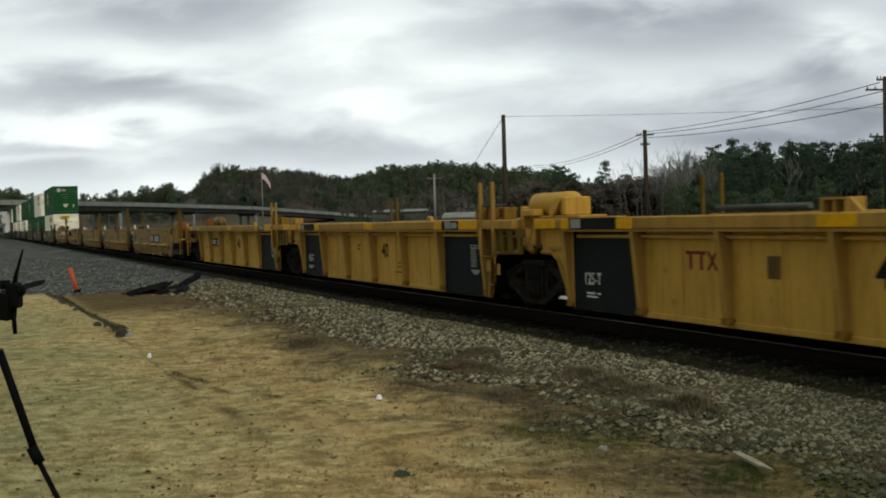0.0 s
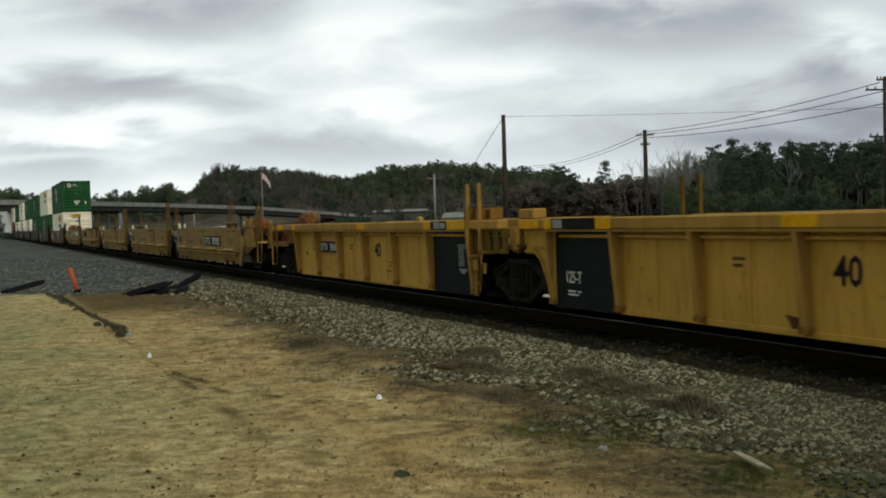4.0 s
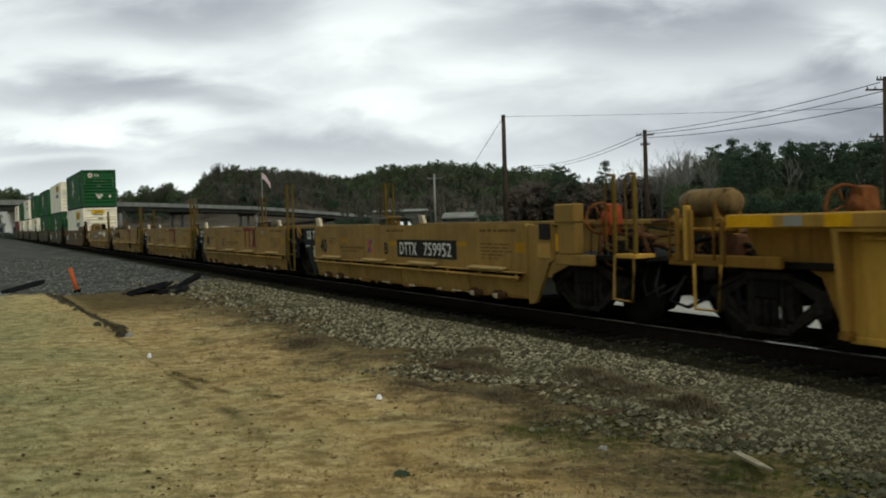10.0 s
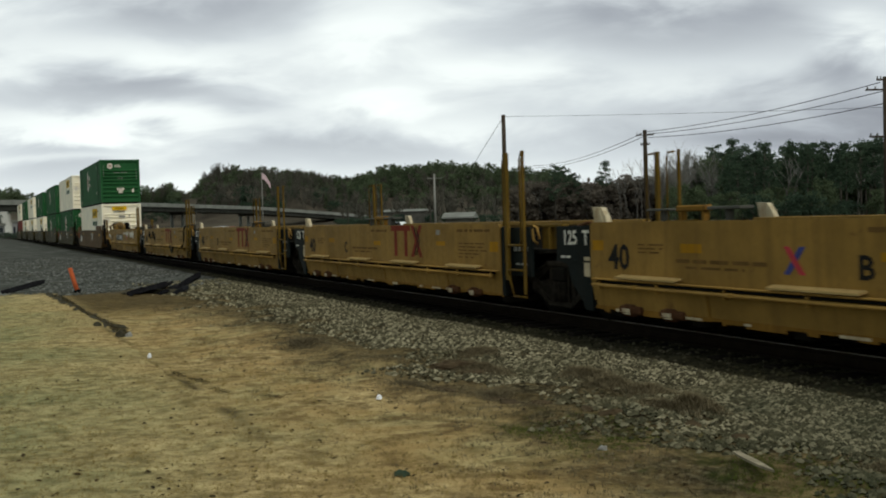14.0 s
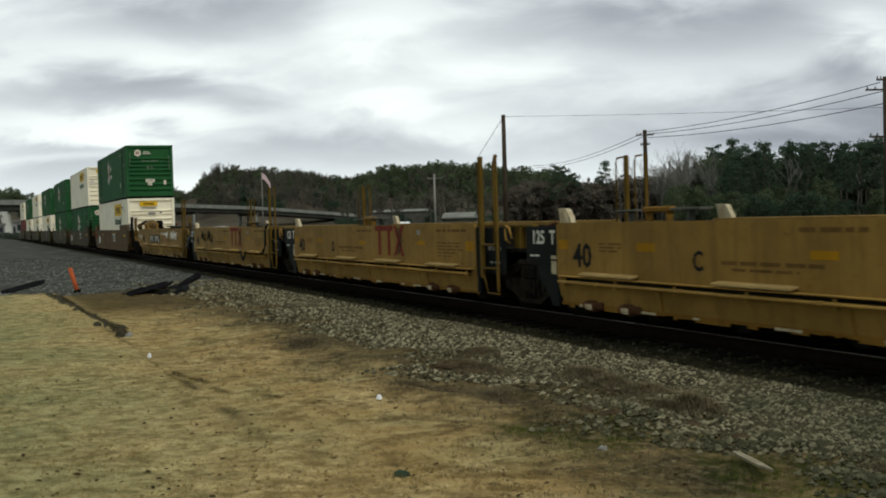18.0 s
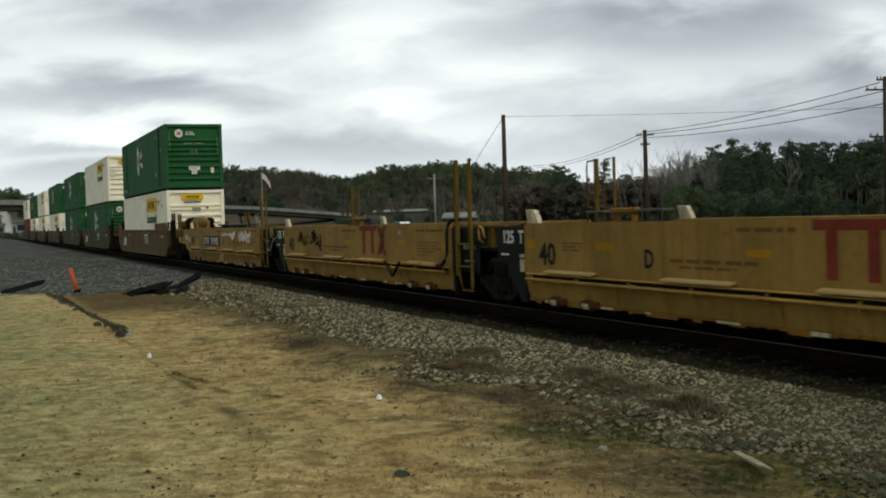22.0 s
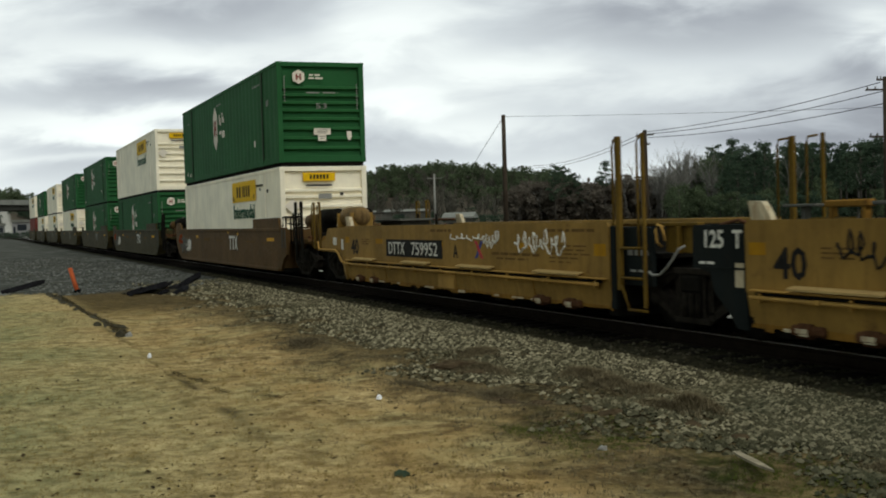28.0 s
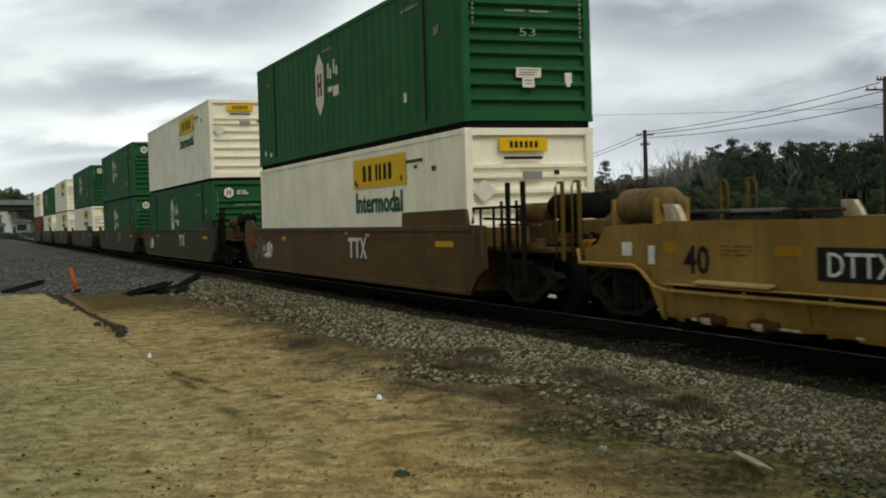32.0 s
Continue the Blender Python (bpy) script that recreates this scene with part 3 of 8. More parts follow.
    b.box(L + 1.35, L + 2.2, 1.08, 1.22, 1.58, 1.68, 0.02)
    for x in (L + 1.42, L + 2.06):
        b.box(x, x + 0.07, 1.1, 1.2, 1.0, 1.585)
    m["far_rail"] = b
    b = Build()
    b.tube([(L + 0.33, NEAR + 0.04, 1.55), (L + 0.12, NEAR - 0.03, 1.55), (L + 0.03, NEAR - 0.06, 1.47), (L, NEAR - 0.08, 1.36), (L + 0.01, NEAR - 0.09, 0.95), (L - 0.04, NEAR - 0.13, 0.80), (L - 0.17, NEAR - 0.13, 0.73), (L - 0.42, NEAR - 0.13, 0.715)], 0.034, 6)
    m["air_pipe"] = b
    m["pipe_dip"] = Build().tube([(L - 2.40, NEAR - 0.13, 0.725), (L - 2.52, NEAR - 0.13, 0.71), (L - 2.92, NEAR - 0.13, 0.45), (L - 2.98, NEAR - 0.13, 0.45), (L - 3.33, NEAR - 0.13, 0.70), (L - 3.45, NEAR - 0.13, 0.725)], 0.034, 6)
    b = Build().tube([(L - 0.42, NEAR - 0.13, 0.715), (L - 2.40, NEAR - 0.13, 0.725)], 0.026, 6)
    b.tube([(L - 3.45, NEAR - 0.13, 0.725), (L - 6.2, NEAR - 0.13, 0.72)], 0.026, 6)
    for x in (L - 0.5, L - 1.3, L - 2.3, L - 3.5, L - 4.6):
        b.box(x - 0.03, x + 0.03, NEAR - 0.165, NEAR - 0.10, 0.69, 0.765, 0.008)
    m["pipe_run"] = b
    b = Build()
    for k, (x, y, z) in enumerate(((0.25, -0.5, 1.25), (0.5, 0.2, 1.2), (0.62, -0.85, 1.18), (0.85, 0.7, 1.22))):
        b.box(-L - 0.9 + x - 0.12, -L - 0.9 + x + 0.14, y - 0.2, y + 0.2, 1.06, z + 0.12, 0.03)
    b.tube([(-L - 1.1, -1.2, 1.1), (-L - 0.8, -1.2, 1.42), (-L - 0.45, -1.2, 1.47), (-L - 0.2, -1.2, 1.40)], 0.022, 6)
    b.tube([(-L - 1.3, -0.9, 0.8), (-L - 0.9, -1.1, 0.62), (-L - 0.4, -1.0, 0.9)], 0.028, 6)
    m["brake_gear"] = b


tan_meshes()
TAN_DATA = {k: [p.mesh(k) for p in b.pieces()] if k in SPLIT else [b.mesh(k)] for k, b in TAN_MESH.items()}


def tan_unit(s, letter, left_joint=True, right_joint=True, logo=None, number=None, extra=None, pipe=False):
    d = TAN_DATA
    ob = thing("well_car", "empty tan well car with dirty ledged sides, on the rails", "well car", "tan well cars")
    flip = Matrix.Diagonal((1, -1, 1, 1))

    def both(name, mat, label="", at=None):
        for side in (0, 1):
            for me in d[name]:
                o = part(name, me, mat, ob, label)
                m = at.copy() if at is not None else Matrix()
                o.matrix_basis = flip @ m if side else m
    both("side_wall", TAN)
    # lighter tan: the rubbed edge and its highlight are in the colour
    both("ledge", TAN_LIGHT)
    both("ledge_shade", STEEL, "dark tube standing for the shade under the ledge")
    both("air_line", TAN_LIGHT, "pale tan air line with couplings")
    both("edge_highlight", CREAM, "pale highlight painted along the lower edge")
    both("seam_strip", RUST_PAINT)
    both("bottom_edge", RUST_PAINT, "ragged rusty lower edge")
    for x in (-4.62, -1.35, 1.6, 4.7):
        both("shelf", SHELF, "pale bent steel shelf plate", pose(x, NEAR, 0.745))
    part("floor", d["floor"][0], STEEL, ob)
    for x in (-5.2, -4.2, 4.0, 5.0):
        both("stop_block", RUST, "", pose(x, 0, 0.035))
        both("stop_mark", CREAM, "", pose(x, 0, 0.035))
    both("guide", CREAM, "cream painted container guide", pose(-L_IN, 0, 1.45))
    if left_joint:
        both("end_panel", DARK, "charcoal end panel with white stencils")
        part("left_platform", d["left_platform"][0], STEEL, ob)
        part("brake_gear", d["brake_gear"][0], RUST, ob)
        x0 = -HALF - 1.08
        lettering("125  T", 0.29, LETTER_W, ob, x0 + 0.26, NEAR + 0.018, 1.155, width=0.74)
        part("stencil", bars([(x0 + 0.14, x0 + 0.26, 0.955, 0.985), (x0 + 0.30, x0 + 0.44, 0.955, 0.985)], y=NEAR + 0.02), LETTER_W, ob)
        part("placard", bars([(x0 + 0.86, x0 + 1.02, 0.70, 0.98)], y=NEAR + 0.02), CREAM, ob)
    if right_joint:
        part("right_platform", d["right_platform"][0], STEEL, ob)
        both("corner_plate", DARK)
        both("end_bulkhead", POST_RUST, "rust-stained brown end bulkhead")
        both("lift_handle", TAN_LIGHT)
        both("stile", POST_RUST, "tall yellow-tan ladder stile")
        both("rung", POST_RUST)
        both("grab_iron", POST_RUST)
        part("top_rail", d["top_rail"][0], CONCRETE_DK, ob, "grey weathered cover plate")
        part("cover_plate", d["cover_plate"][0], CONCRETE_DK, ob, "grey weathered cover plate")
        part("stencil", bars(words(HALF + 0.34, HALF + 0.86, 1.02, 0.075, 31) + words(HALF + 0.40, HALF + 0.85, 0.80, 0.03, 32), y=NEAR + 0.10), CONCRETE, ob, "worn pale stencil")
        part("far_rail", d["far_rail"][0], RUST_PAINT, ob, "rusty tan end rail on posts")
    if pipe:
        part("air_pipe", d["air_pipe"][0], DARK, ob)
        part("air_pipe", d["pipe_dip"][0], DARK, ob)
        part("air_pipe", d["pipe_run"][0], TAN_LIGHT, ob)
    y = NEAR - 0.003
    lettering("40", 0.47, LETTER_K, ob, -5.68, y, 0.84, width=0.55)
    if letter:
        lettering(letter, 0.34, LETTER_K, ob, {"B": -0.73, "A": 0.53}.get(letter, -2.6), y, 0.87, width=0.22)
    lines = words(-4.9, -4.25, 1.16, 0.02, 1) + words(-4.9, -4.3, 1.11, 0.02, 2) + words(-4.9, -4.4, 1.06, 0.02, 3)
    lines += words(4.4, 5.6, 1.12, 0.022, 4) + words(4.4, 5.5, 1.06, 0.022, 5) + words(4.4, 5.65, 1.0, 0.022, 6) + words(4.4, 5.3, 0.94, 0.022, 7) + words(4.4, 5.1, 0.88, 0.018, 8) + words(4.35, 5.8, 1.335, 0.045, 9) + words(-0.6, 0.45, 1.335, 0.05, 12)
    lead = {"B": -4.0, "A": 2.25}.get(letter, -2.0)
    lines += words(lead, lead + 1.8, 0.955, 0.045, 10) + words(lead + 0.2, lead + 1.4, 0.885, 0.03, 11)
    part("stencil", bars(lines, y=NEAR), LETTER_FADE, ob)
    part("reflector", bars([(-3.9, -3.45, 1.08, 1.19), (-6.12, -5.82, 1.08, 1.22), (-0.42, 0.02, 1.05, 1.14), (3.3, 3.75, 1.08, 1.16), (5.78, 6.12, 1.0, 1.17)], y=NEAR), FADED_TAPE, ob)
    if logo is not None:
        part("emblem", logo_bars(logo - 0.12, 0.845, 0.62, NEAR), LETTER_R, ob, "plain faded red emblem strokes")
        for dx in (0.0, 0.11):
            q = logo + 1.25 + dx
            part("emblem_mark", Build().prism([(q, 0.88), (q + 0.045, 0.88), (q + 0.24, 1.155), (q + 0.045, 1.43), (q, 1.43), (q + 0.195, 1.155)], "y", NEAR - 0.008, NEAR - 0.004), LETTER_K, ob, "thin black chevron")
        part("placard", bars([(logo + 2.46, logo + 2.64, 1.28, 1.37)], y=NEAR), CONCRETE, ob)
    if number is not None:
        part("number_board", Build().box(number, number + 3.2, NEAR - 0.006, NEAR, 0.83, 1.18), LETTER_K, ob, "black number board")
        lettering("DTTX", 0.36, LETTER_W, ob, number + 0.17, NEAR - 0.009, 0.88, width=0.98, bold=0.004)
        lettering("759952", 0.36, LETTER_W, ob, number + 1.54, NEAR - 0.009, 0.88, width=1.42, bold=0.004)
    if extra:
        extra(ob)
    return on_rails(ob, s)


L_IN = 5.95


def brake_gear(ob, x, y, z, coat=None):
    """Hand wheel seen nearly edge on, gear case, chain and rods on an end platform."""
    coat = coat or ORANGE_RUST
    ring = [(x - 0.16 + 0.06 * math.cos(a), y - 0.04 + 0.20 * math.cos(a), z + 0.52 + 0.22 * math.sin(a)) for a in [math.pi * k / 9 for k in range(19)]]
    b = Build().tube(ring, 0.022, 6)
    for k in range(4):
        a = 1.571 * k + 0.4
        b.rod((x - 0.16, y - 0.04, z + 0.52), (x - 0.16 + 0.06 * math.cos(a), y - 0.04 + 0.20 * math.cos(a), z + 0.52 + 0.22 * math.sin(a)), 0.014, 5)
    part("hand_wheel", b, RUST_ORANGE, ob, "rusty brake wheel")
    case = Build().prism([(x - 0.05, z + 0.34), (x + 0.10, z + 0.28), (x + 0.20, z + 0.44), (x + 0.15, z + 0.70), (x + 0.02, z + 0.73), (x - 0.08, z + 0.56)], "y", y - 0.08, y + 0.12)
    case.spin((x + 0.06, y - 0.10, z + 0.52), "y", [(-0.02, 0.05), (0.0, 0.11), (0.03, 0.12)], 12)
    case.box(x - 0.10, x - 0.02, y - 0.06, y + 0.08, z + 0.18, z + 0.40, 0.015)
    part("gear_case", case, coat, ob, "rusty gear case")
    b = Build().rod((x + 0.08, y, z - 0.1), (x + 0.05, y, z + 0.4), 0.04, 8)
    b.rod((x - 0.12, y, z - 0.1), (x - 0.10, y, z + 0.42), 0.03, 8)
    part("brake_rod", b, STEEL, ob)
    part("brake_chain", Build().tube([(x + 0.0, y - 0.1, z + 0.3), (x - 0.05, y - 0.12, z + 0.05), (x + 0.12, y - 0.1, z - 0.12), (x + 0.4, y, z - 0.2)], 0.018, 6), RUST, ob)


def clutter(ob, x0, x1, rng, mat, mat2):
    """Valves, hoses and piping packed on an end platform between x0 and x1."""
    for k in range(7):
        x, y, z = rng.uniform(x0, x1), rng.uniform(-1.2, 0.3), rng.uniform(1.05, 1.25)
        b = Build().box(x - 0.09, x + 0.09, y - 0.09, y + 0.09, z - 0.08, z + 0.12, 0.025)
        b.spin((x, y - 0.11, z), "y", [(-0.03, 0.03), (0.0, 0.06), (0.04, 0.06)], 10)
        b.rod((x, y, 0.98), (x, y, z), 0.03, 6)
        part("valve", b, mat, ob)
    for k in range(8):
        y, z = rng.uniform(-1.3, -0.4), rng.uniform(1.02, 1.42)
        a, c = rng.uniform(x0, x0 + 0.5), rng.uniform(x1 - 0.5, x1)
        part("pipework", Build().tube([(a, y, 0.99), (a + 0.04, y, z - 0.06), (a + 0.12, y, z), (c - 0.12, y + 0.1, z + rng.uniform(-0.12, 0.05)), (c, y + 0.12, 1.0)], rng.uniform(0.016, 0.032), 6), mat if k % 2 else mat2, ob)
    for k in range(3):
        x = rng.uniform(x0, x1)
        part("hose", Build().tube([(x, -0.95, 0.95), (x + 0.06, -1.1, 0.62), (x + 0.16, -1.12, 0.46), (x + 0.28, -0.9, 0.60)], 0.022, 6), RUBBER, ob)


def end_unit_right(ob):
    """Coupler end of the leading tan unit: platform, steps, brake housing, posts."""
    L = HALF
    b = Build()
    b.prism([(L, 0.20), (L + 0.25, 0.24), (L + 0.72, 0.86), (L + 0.85, 0.90), (L + 0.85, 1.42), (L, 1.44)], "y", NEAR + 0.02, NEAR + 0.07)
    me = b.mesh("end_sheet")
    # far sheet darker than TAN: shade on its inner face is coloured in
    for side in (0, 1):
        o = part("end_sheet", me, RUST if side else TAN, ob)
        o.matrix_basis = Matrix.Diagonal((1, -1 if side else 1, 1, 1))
    b = Build()
    b.box(L + 0.1, L + 3.3, -1.30, 1.30, 0.93, 1.0, 0.01)
    b.box(L, L + 3.2, -0.33, 0.33, 0.62, 0.95, 0.03)
    part("end_platform", b, STEEL, ob)
    part("end_beam", Build().box(L + 0.85, L + 1.95, NEAR + 0.06, NEAR + 0.16, 0.84, 1.0, 0.015), TAN, ob)
    clutter(ob, L + 1.7, L + 3.2, random.Random(5), STEEL, RUST)
    part("coupler", Build().box(L + 3.2, L + 3.6, -0.14, 0.14, 0.66, 0.90, 0.05).box(L + 3.5, L + 3.75, -0.2, 0.2, 0.62, 0.94, 0.06), STEEL, ob)
    part("housing", Build().box(L + 0.92, L + 1.54, NEAR + 0.02, NEAR + 0.20, 1.47, 1.75, 0.02).box(L + 0.96, L + 1.52, NEAR + 0.05, NEAR + 0.2, 1.0, 1.46, 0.02), TAN, ob)
    part("reflector", bars([(L + 0.9, L + 1.3, 1.05, 1.3)], y=NEAR + 0.055), REFLECT, ob)
    part("placard", bars([(L + 0.45, L + 0.80, 1.22, 1.46)], y=NEAR + 0.015, depth=0.02), LETTER_K, ob)
    part("placard", bars([(L + 0.38, L + 0.80, 0.94, 1.16)], y=NEAR + 0.015, depth=0.02), TAN_LIGHT, ob)
    brake_gear(ob, L + 2.08, -1.15, 1.0)
    part("air_tank", Build().spin((L + 2.44, 0.32, 1.70), "x", [(-0.64, 0.05), (-0.58, 0.16), (-0.46, 0.205), (0.46, 0.205), (0.58, 0.16), (0.64, 0.05)], 18), TANK_DIRTY, ob, "sooty brown cylindrical air tank")
    part("tank_bracket", Build().box(L + 2.05, L + 2.12, 0.1, 0.54, 0.98, 1.72, 0.01).box(L + 2.8, L + 2.87, 0.1, 0.54, 0.98, 1.72, 0.01), RUST_PAINT, ob)
    b = Build()
    b.tube([(L + 2.3, -0.9, 1.62), (L + 2.75, -1.05, 1.30), (L + 3.1, -1.0, 1.24)], 0.035, 6)
    b.tube([(L + 2.2, -1.1, 1.30), (L + 3.2, -1.1, 1.26)], 0.03, 6)
    b.tube([(L + 2.3, -0.8, 1.12), (L + 3.2, -0.9, 1.15)], 0.04, 6)
    b.tube([(L + 2.2, -0.5, 1.45), (L + 2.9, -0.7, 1.47), (L + 3.25, -0.6, 1.40)], 0.03, 6)
    part("pipework", b, RUST, ob)
    b = Build()
    for x in (L + 2.66, L + 3.20):
        b.box(x, x + 0.055, NEAR + 0.02, NEAR + 0.07, 1.0, 2.12, 0.01)
        b.tube([(x, NEAR + 0.04, 1.06), (x - 0.2, NEAR + 0.04, 1.10), (x - 0.2, NEAR + 0.04, 2.04), (x - 0.14, NEAR + 0.04, 2.11), (x, NEAR + 0.04, 2.11)], 0.016, 6)
    part("post", b, POST_RUST, ob, "rusty tan upright grab posts")
    b = Build()
    b.tube([(L + 2.7, NEAR + 0.03, 1.0), (L + 2.65, NEAR + 0.03, 0.42), (L + 3.15, NEAR + 0.03, 0.40), (L + 3.2, NEAR + 0.03, 1.0)], 0.022, 6)
    part("step", b, TAN_LIGHT, ob)
    part("step_plate", Build().box(L + 2.75, L + 3.3, NEAR, NEAR + 0.3, 0.98, 1.04, 0.01), YELLOW, ob)
    part("hose", Build().tube([(L + 3.0, -0.5, 0.7), (L + 3.25, -0.9, 0.40), (L + 3.5, -0.8, 0.32), (L + 3.8, -0.4, 0.55)], 0.024, 8), RUBBER, ob)


def end_unit_left(ob):
    """Coupler end of the last tan unit: air tank, pipework, uprights."""
    L = HALF
    b = Build()
    b.prism([(-L, 0.22), (-L - 0.05, 0.26), (-L - 0.40, 0.74), (-L - 0.56, 0.84), (-L - 2.05, 0.86), (-L - 2.05, 1.1), (-L - 1.7, 1.16), (-L - 1.45, 1.42), (-L, 1.44)], "y", NEAR + 0.02, NEAR + 0.07)
    me = b.mesh("end_sheet")
    # here too the far sheet's shade is put into its colour
    for side in (0, 1):
        o = part("end_sheet", me, RUST if side else TAN, ob)
        o.matrix_basis = Matrix.Diagonal((1, -1 if side else 1, 1, 1))
    part("pipe_rail", Build().tube([(-L - 2.12, NEAR - 0.05, 1.1), (-L - 2.08, NEAR - 0.05, 0.90), (-L - 0.62, NEAR - 0.05, 0.90), (-L - 0.42, NEAR - 0.05, 0.84), (-L - 0.1, NEAR - 0.055, 0.64), (-L + 0.2, NEAR - 0.06, 0.605)], 0.026, 8), TAN_LIGHT, ob)
    b = Build()
    b.box(-L - 2.95, -L, -1.25, 1.25, 0.92, 0.99, 0.01)
    b.box(-L - 2.9, -L, -0.33, 0.33, 0.62, 0.95, 0.03)
    part("end_platform", b, STEEL, ob)
    clutter(ob, -L - 2.9, -L - 1.6, random.Random(6), STEEL, RUST)
    part("coupler", Build().box(-L - 3.35, -L - 2.9, -0.14, 0.14, 0.66, 0.90, 0.05), STEEL, ob)
    part("air_tank", Build().spin((-L - 1.38, -0.75, 1.68), "x", [(-0.72, 0.05), (-0.66, 0.18), (-0.52, 0.245), (0.52, 0.245), (0.66, 0.18), (0.72, 0.05)], 18), TANK_DIRTY, ob, "sooty brown cylindrical air tank")
    b = Build()
    for x in (-L - 1.95, -L - 0.86):
        b.box(x, x + 0.07, -1.04, -0.48, 1.0, 1.78, 0.01)
    part("tank_bracket", b, TAN, ob)
    b = Build()
    for x in (-L - 2.76, -L - 2.24):
        b.box(x, x + 0.065, NEAR + 0.01, NEAR + 0.06, 0.90, 2.08, 0.01)
        b.tube([(x - 0.2, NEAR + 0.04, 0.95), (x - 0.2, NEAR + 0.04, 2.0), (x - 0.12, NEAR + 0.04, 2.07), (x, NEAR + 0.04, 2.07)], 0.018, 6)
    for x in (-L - 2.86, -L - 2.14):
        b.box(x, x + 0.065, -NEAR - 0.06, -NEAR - 0.01, 0.90, 2.06, 0.01)
        b.tube([(x + 0.25, -NEAR - 0.04, 0.95), (x + 0.25, -NEAR - 0.04, 1.98), (x + 0.18, -NEAR - 0.04, 2.05), (x + 0.05, -NEAR - 0.04, 2.05)], 0.018, 6)
    part("post", b, POST_RUST, ob)
    b = Build()
    b.tube([(-L - 1.9, 1.1, 1.0), (-L - 1.9, 1.1, 1.72)], 0.035, 6)
    b.tube([(-L - 0.6, 1.1, 1.0), (-L - 0.6, 1.1, 1.70)], 0.035, 6)
    b.tube([(-L - 2.8, -0.9, 1.30), (-L - 2.2, -1.1, 1.26), (-L - 1.5, -1.15, 1.32)], 0.03, 6)
    b.tube([(-L - 2.85, -0.6, 1.12), (-L - 2.1, -0.95, 1.15), (-L - 1.6, -1.1, 1.08)], 0.035, 6)
    b.tube([(-L - 2.6, -1.2, 1.02), (-L - 2.0, -1.25, 1.20), (-L - 1.75, -1.2, 1.42)], 0.025, 6)
    part("pipework", b, STEEL, ob)
    part("valve", Build().box(-L - 2.45, -L - 2.15, -1.3, -1.05, 1.0, 1.22, 0.03).box(-L - 2.4, -L - 2.25, -1.33, -1.3, 1.05, 1.18, 0.01), RUST_PAINT, ob)
    part("reservoir", Build().spin((-L - 2.45, -0.2, 1.74), "x", [(-0.36, 0.04), (-0.32, 0.17), (0.32, 0.17), (0.36, 0.04)], 14), STEEL, ob)
    part("reservoir_bracket", Build().box(-L - 2.7, -L - 2.2, -0.4, 0.0, 0.98, 1.60, 0.01), STEEL, ob)
    part("cover_plate", Build().box(-L - 2.9, -L - 0.9, 0.25, 1.22, 1.54, 1.60, 0.012).box(-L - 2.8, -L - 2.7, 0.4, 1.1, 0.98, 1.54).box(-L - 1.2, -L - 1.1, 0.4, 1.1, 0.98, 1.54), CONCRETE_DK, ob, "grey weathered cover plate")
    part("far_rail", Build().box(-L - 0.9, -L + 0.3, 1.12, 1.24, 1.53, 1.58, 0.012), RUST, ob)
    part("placard", bars([(-L - 0.98, -L - 0.74, 1.02, 1.2)], y=NEAR + 0.018, depth=0.012), LETTER_W, ob)
    part("placard", bars([(-L - 0.32, -L - 0.18, 0.92, 1.16)], y=NEAR + 0.018, depth=0.012), LETTER_W, ob)
    part("hose", Build().tube([(-L - 2.5, -0.5, 0.7), (-L - 2.75, -0.7, 0.42), (-L - 3.0, -0.6, 0.34), (-L - 3.3, -0.4, 0.55)], 0.024, 8), RUBBER, ob)


def black_tag(ob):
    part("graffiti", scrawl(random.Random(3), -4.65, 0.95, 0.9, 0.42, 5, NEAR, 0.018), LETTER_K, ob, "black sprayed scrawl")
    part("graffiti", scrawl(random.Random(13), -3.45, 0.92, 0.95, 0.50, 5, NEAR, 0.020), LETTER_K, ob, "black sprayed scrawl")


def white_tag(ob):
    L = HALF
    part("air_hose", Build().tube([(L + 1.0, NEAR + 0.02, 0.82), (L + 1.12, NEAR, 0.78), (L + 1.28, NEAR, 0.79), (L + 1.45, NEAR, 0.88), (L + 1.60, NEAR, 1.0), (L + 1.70, NEAR + 0.02, 1.12), (L + 1.78, NEAR + 0.06, 1.16)], 0.016, 8), CONCRETE, ob, "pale looping air hose")
    part("graffiti", scrawl(random.Random(8), 0.45, 1.17, 1.5, 0.14, 6, NEAR, 0.013), LETTER_W, ob, "white sprayed scrawl")
    part("graffiti", scrawl(random.Random(9), 1.95, 1.05, 0.62, 0.34, 5, NEAR, 0.015), LETTER_W, ob, "white sprayed scrawl")
    part("graffiti", scrawl(random.Random(12), 3.2, 0.95, 1.7, 0.45, 9, NEAR, 0.017), LETTER_W, ob, "white sprayed scrawl")
    part("patch", bars([(-0.27, 0.53, 0.30, 0.58)], y=NEAR + 0.07, depth=0.065), TAN_LIGHT, ob, "pale unpainted repair patch")
    crossed(ob, 1.53)
    end_unit_left(ob)


def crossed(ob, x):
    b = Build()
    b.prism([(x, 0.88), (x + 0.1, 0.88), (x + 0.36, 1.18), (x + 0.26, 1.18)], "y", NEAR - 0.005, NEAR)
    part("mark", b, BLUE_MARK, ob)
    b = Build()
    b.prism([(x + 0.26, 0.88), (x + 0.36, 0.88), (x + 0.1, 1.18), (x, 1.18)], "y", NEAR - 0.007, NEAR)
    part("mark", b, RED_MARK, ob)


def lead_tag(ob):
    crossed(ob, -1.9)
    end_unit_right(ob)


# yellow ribbed units
YE = {}


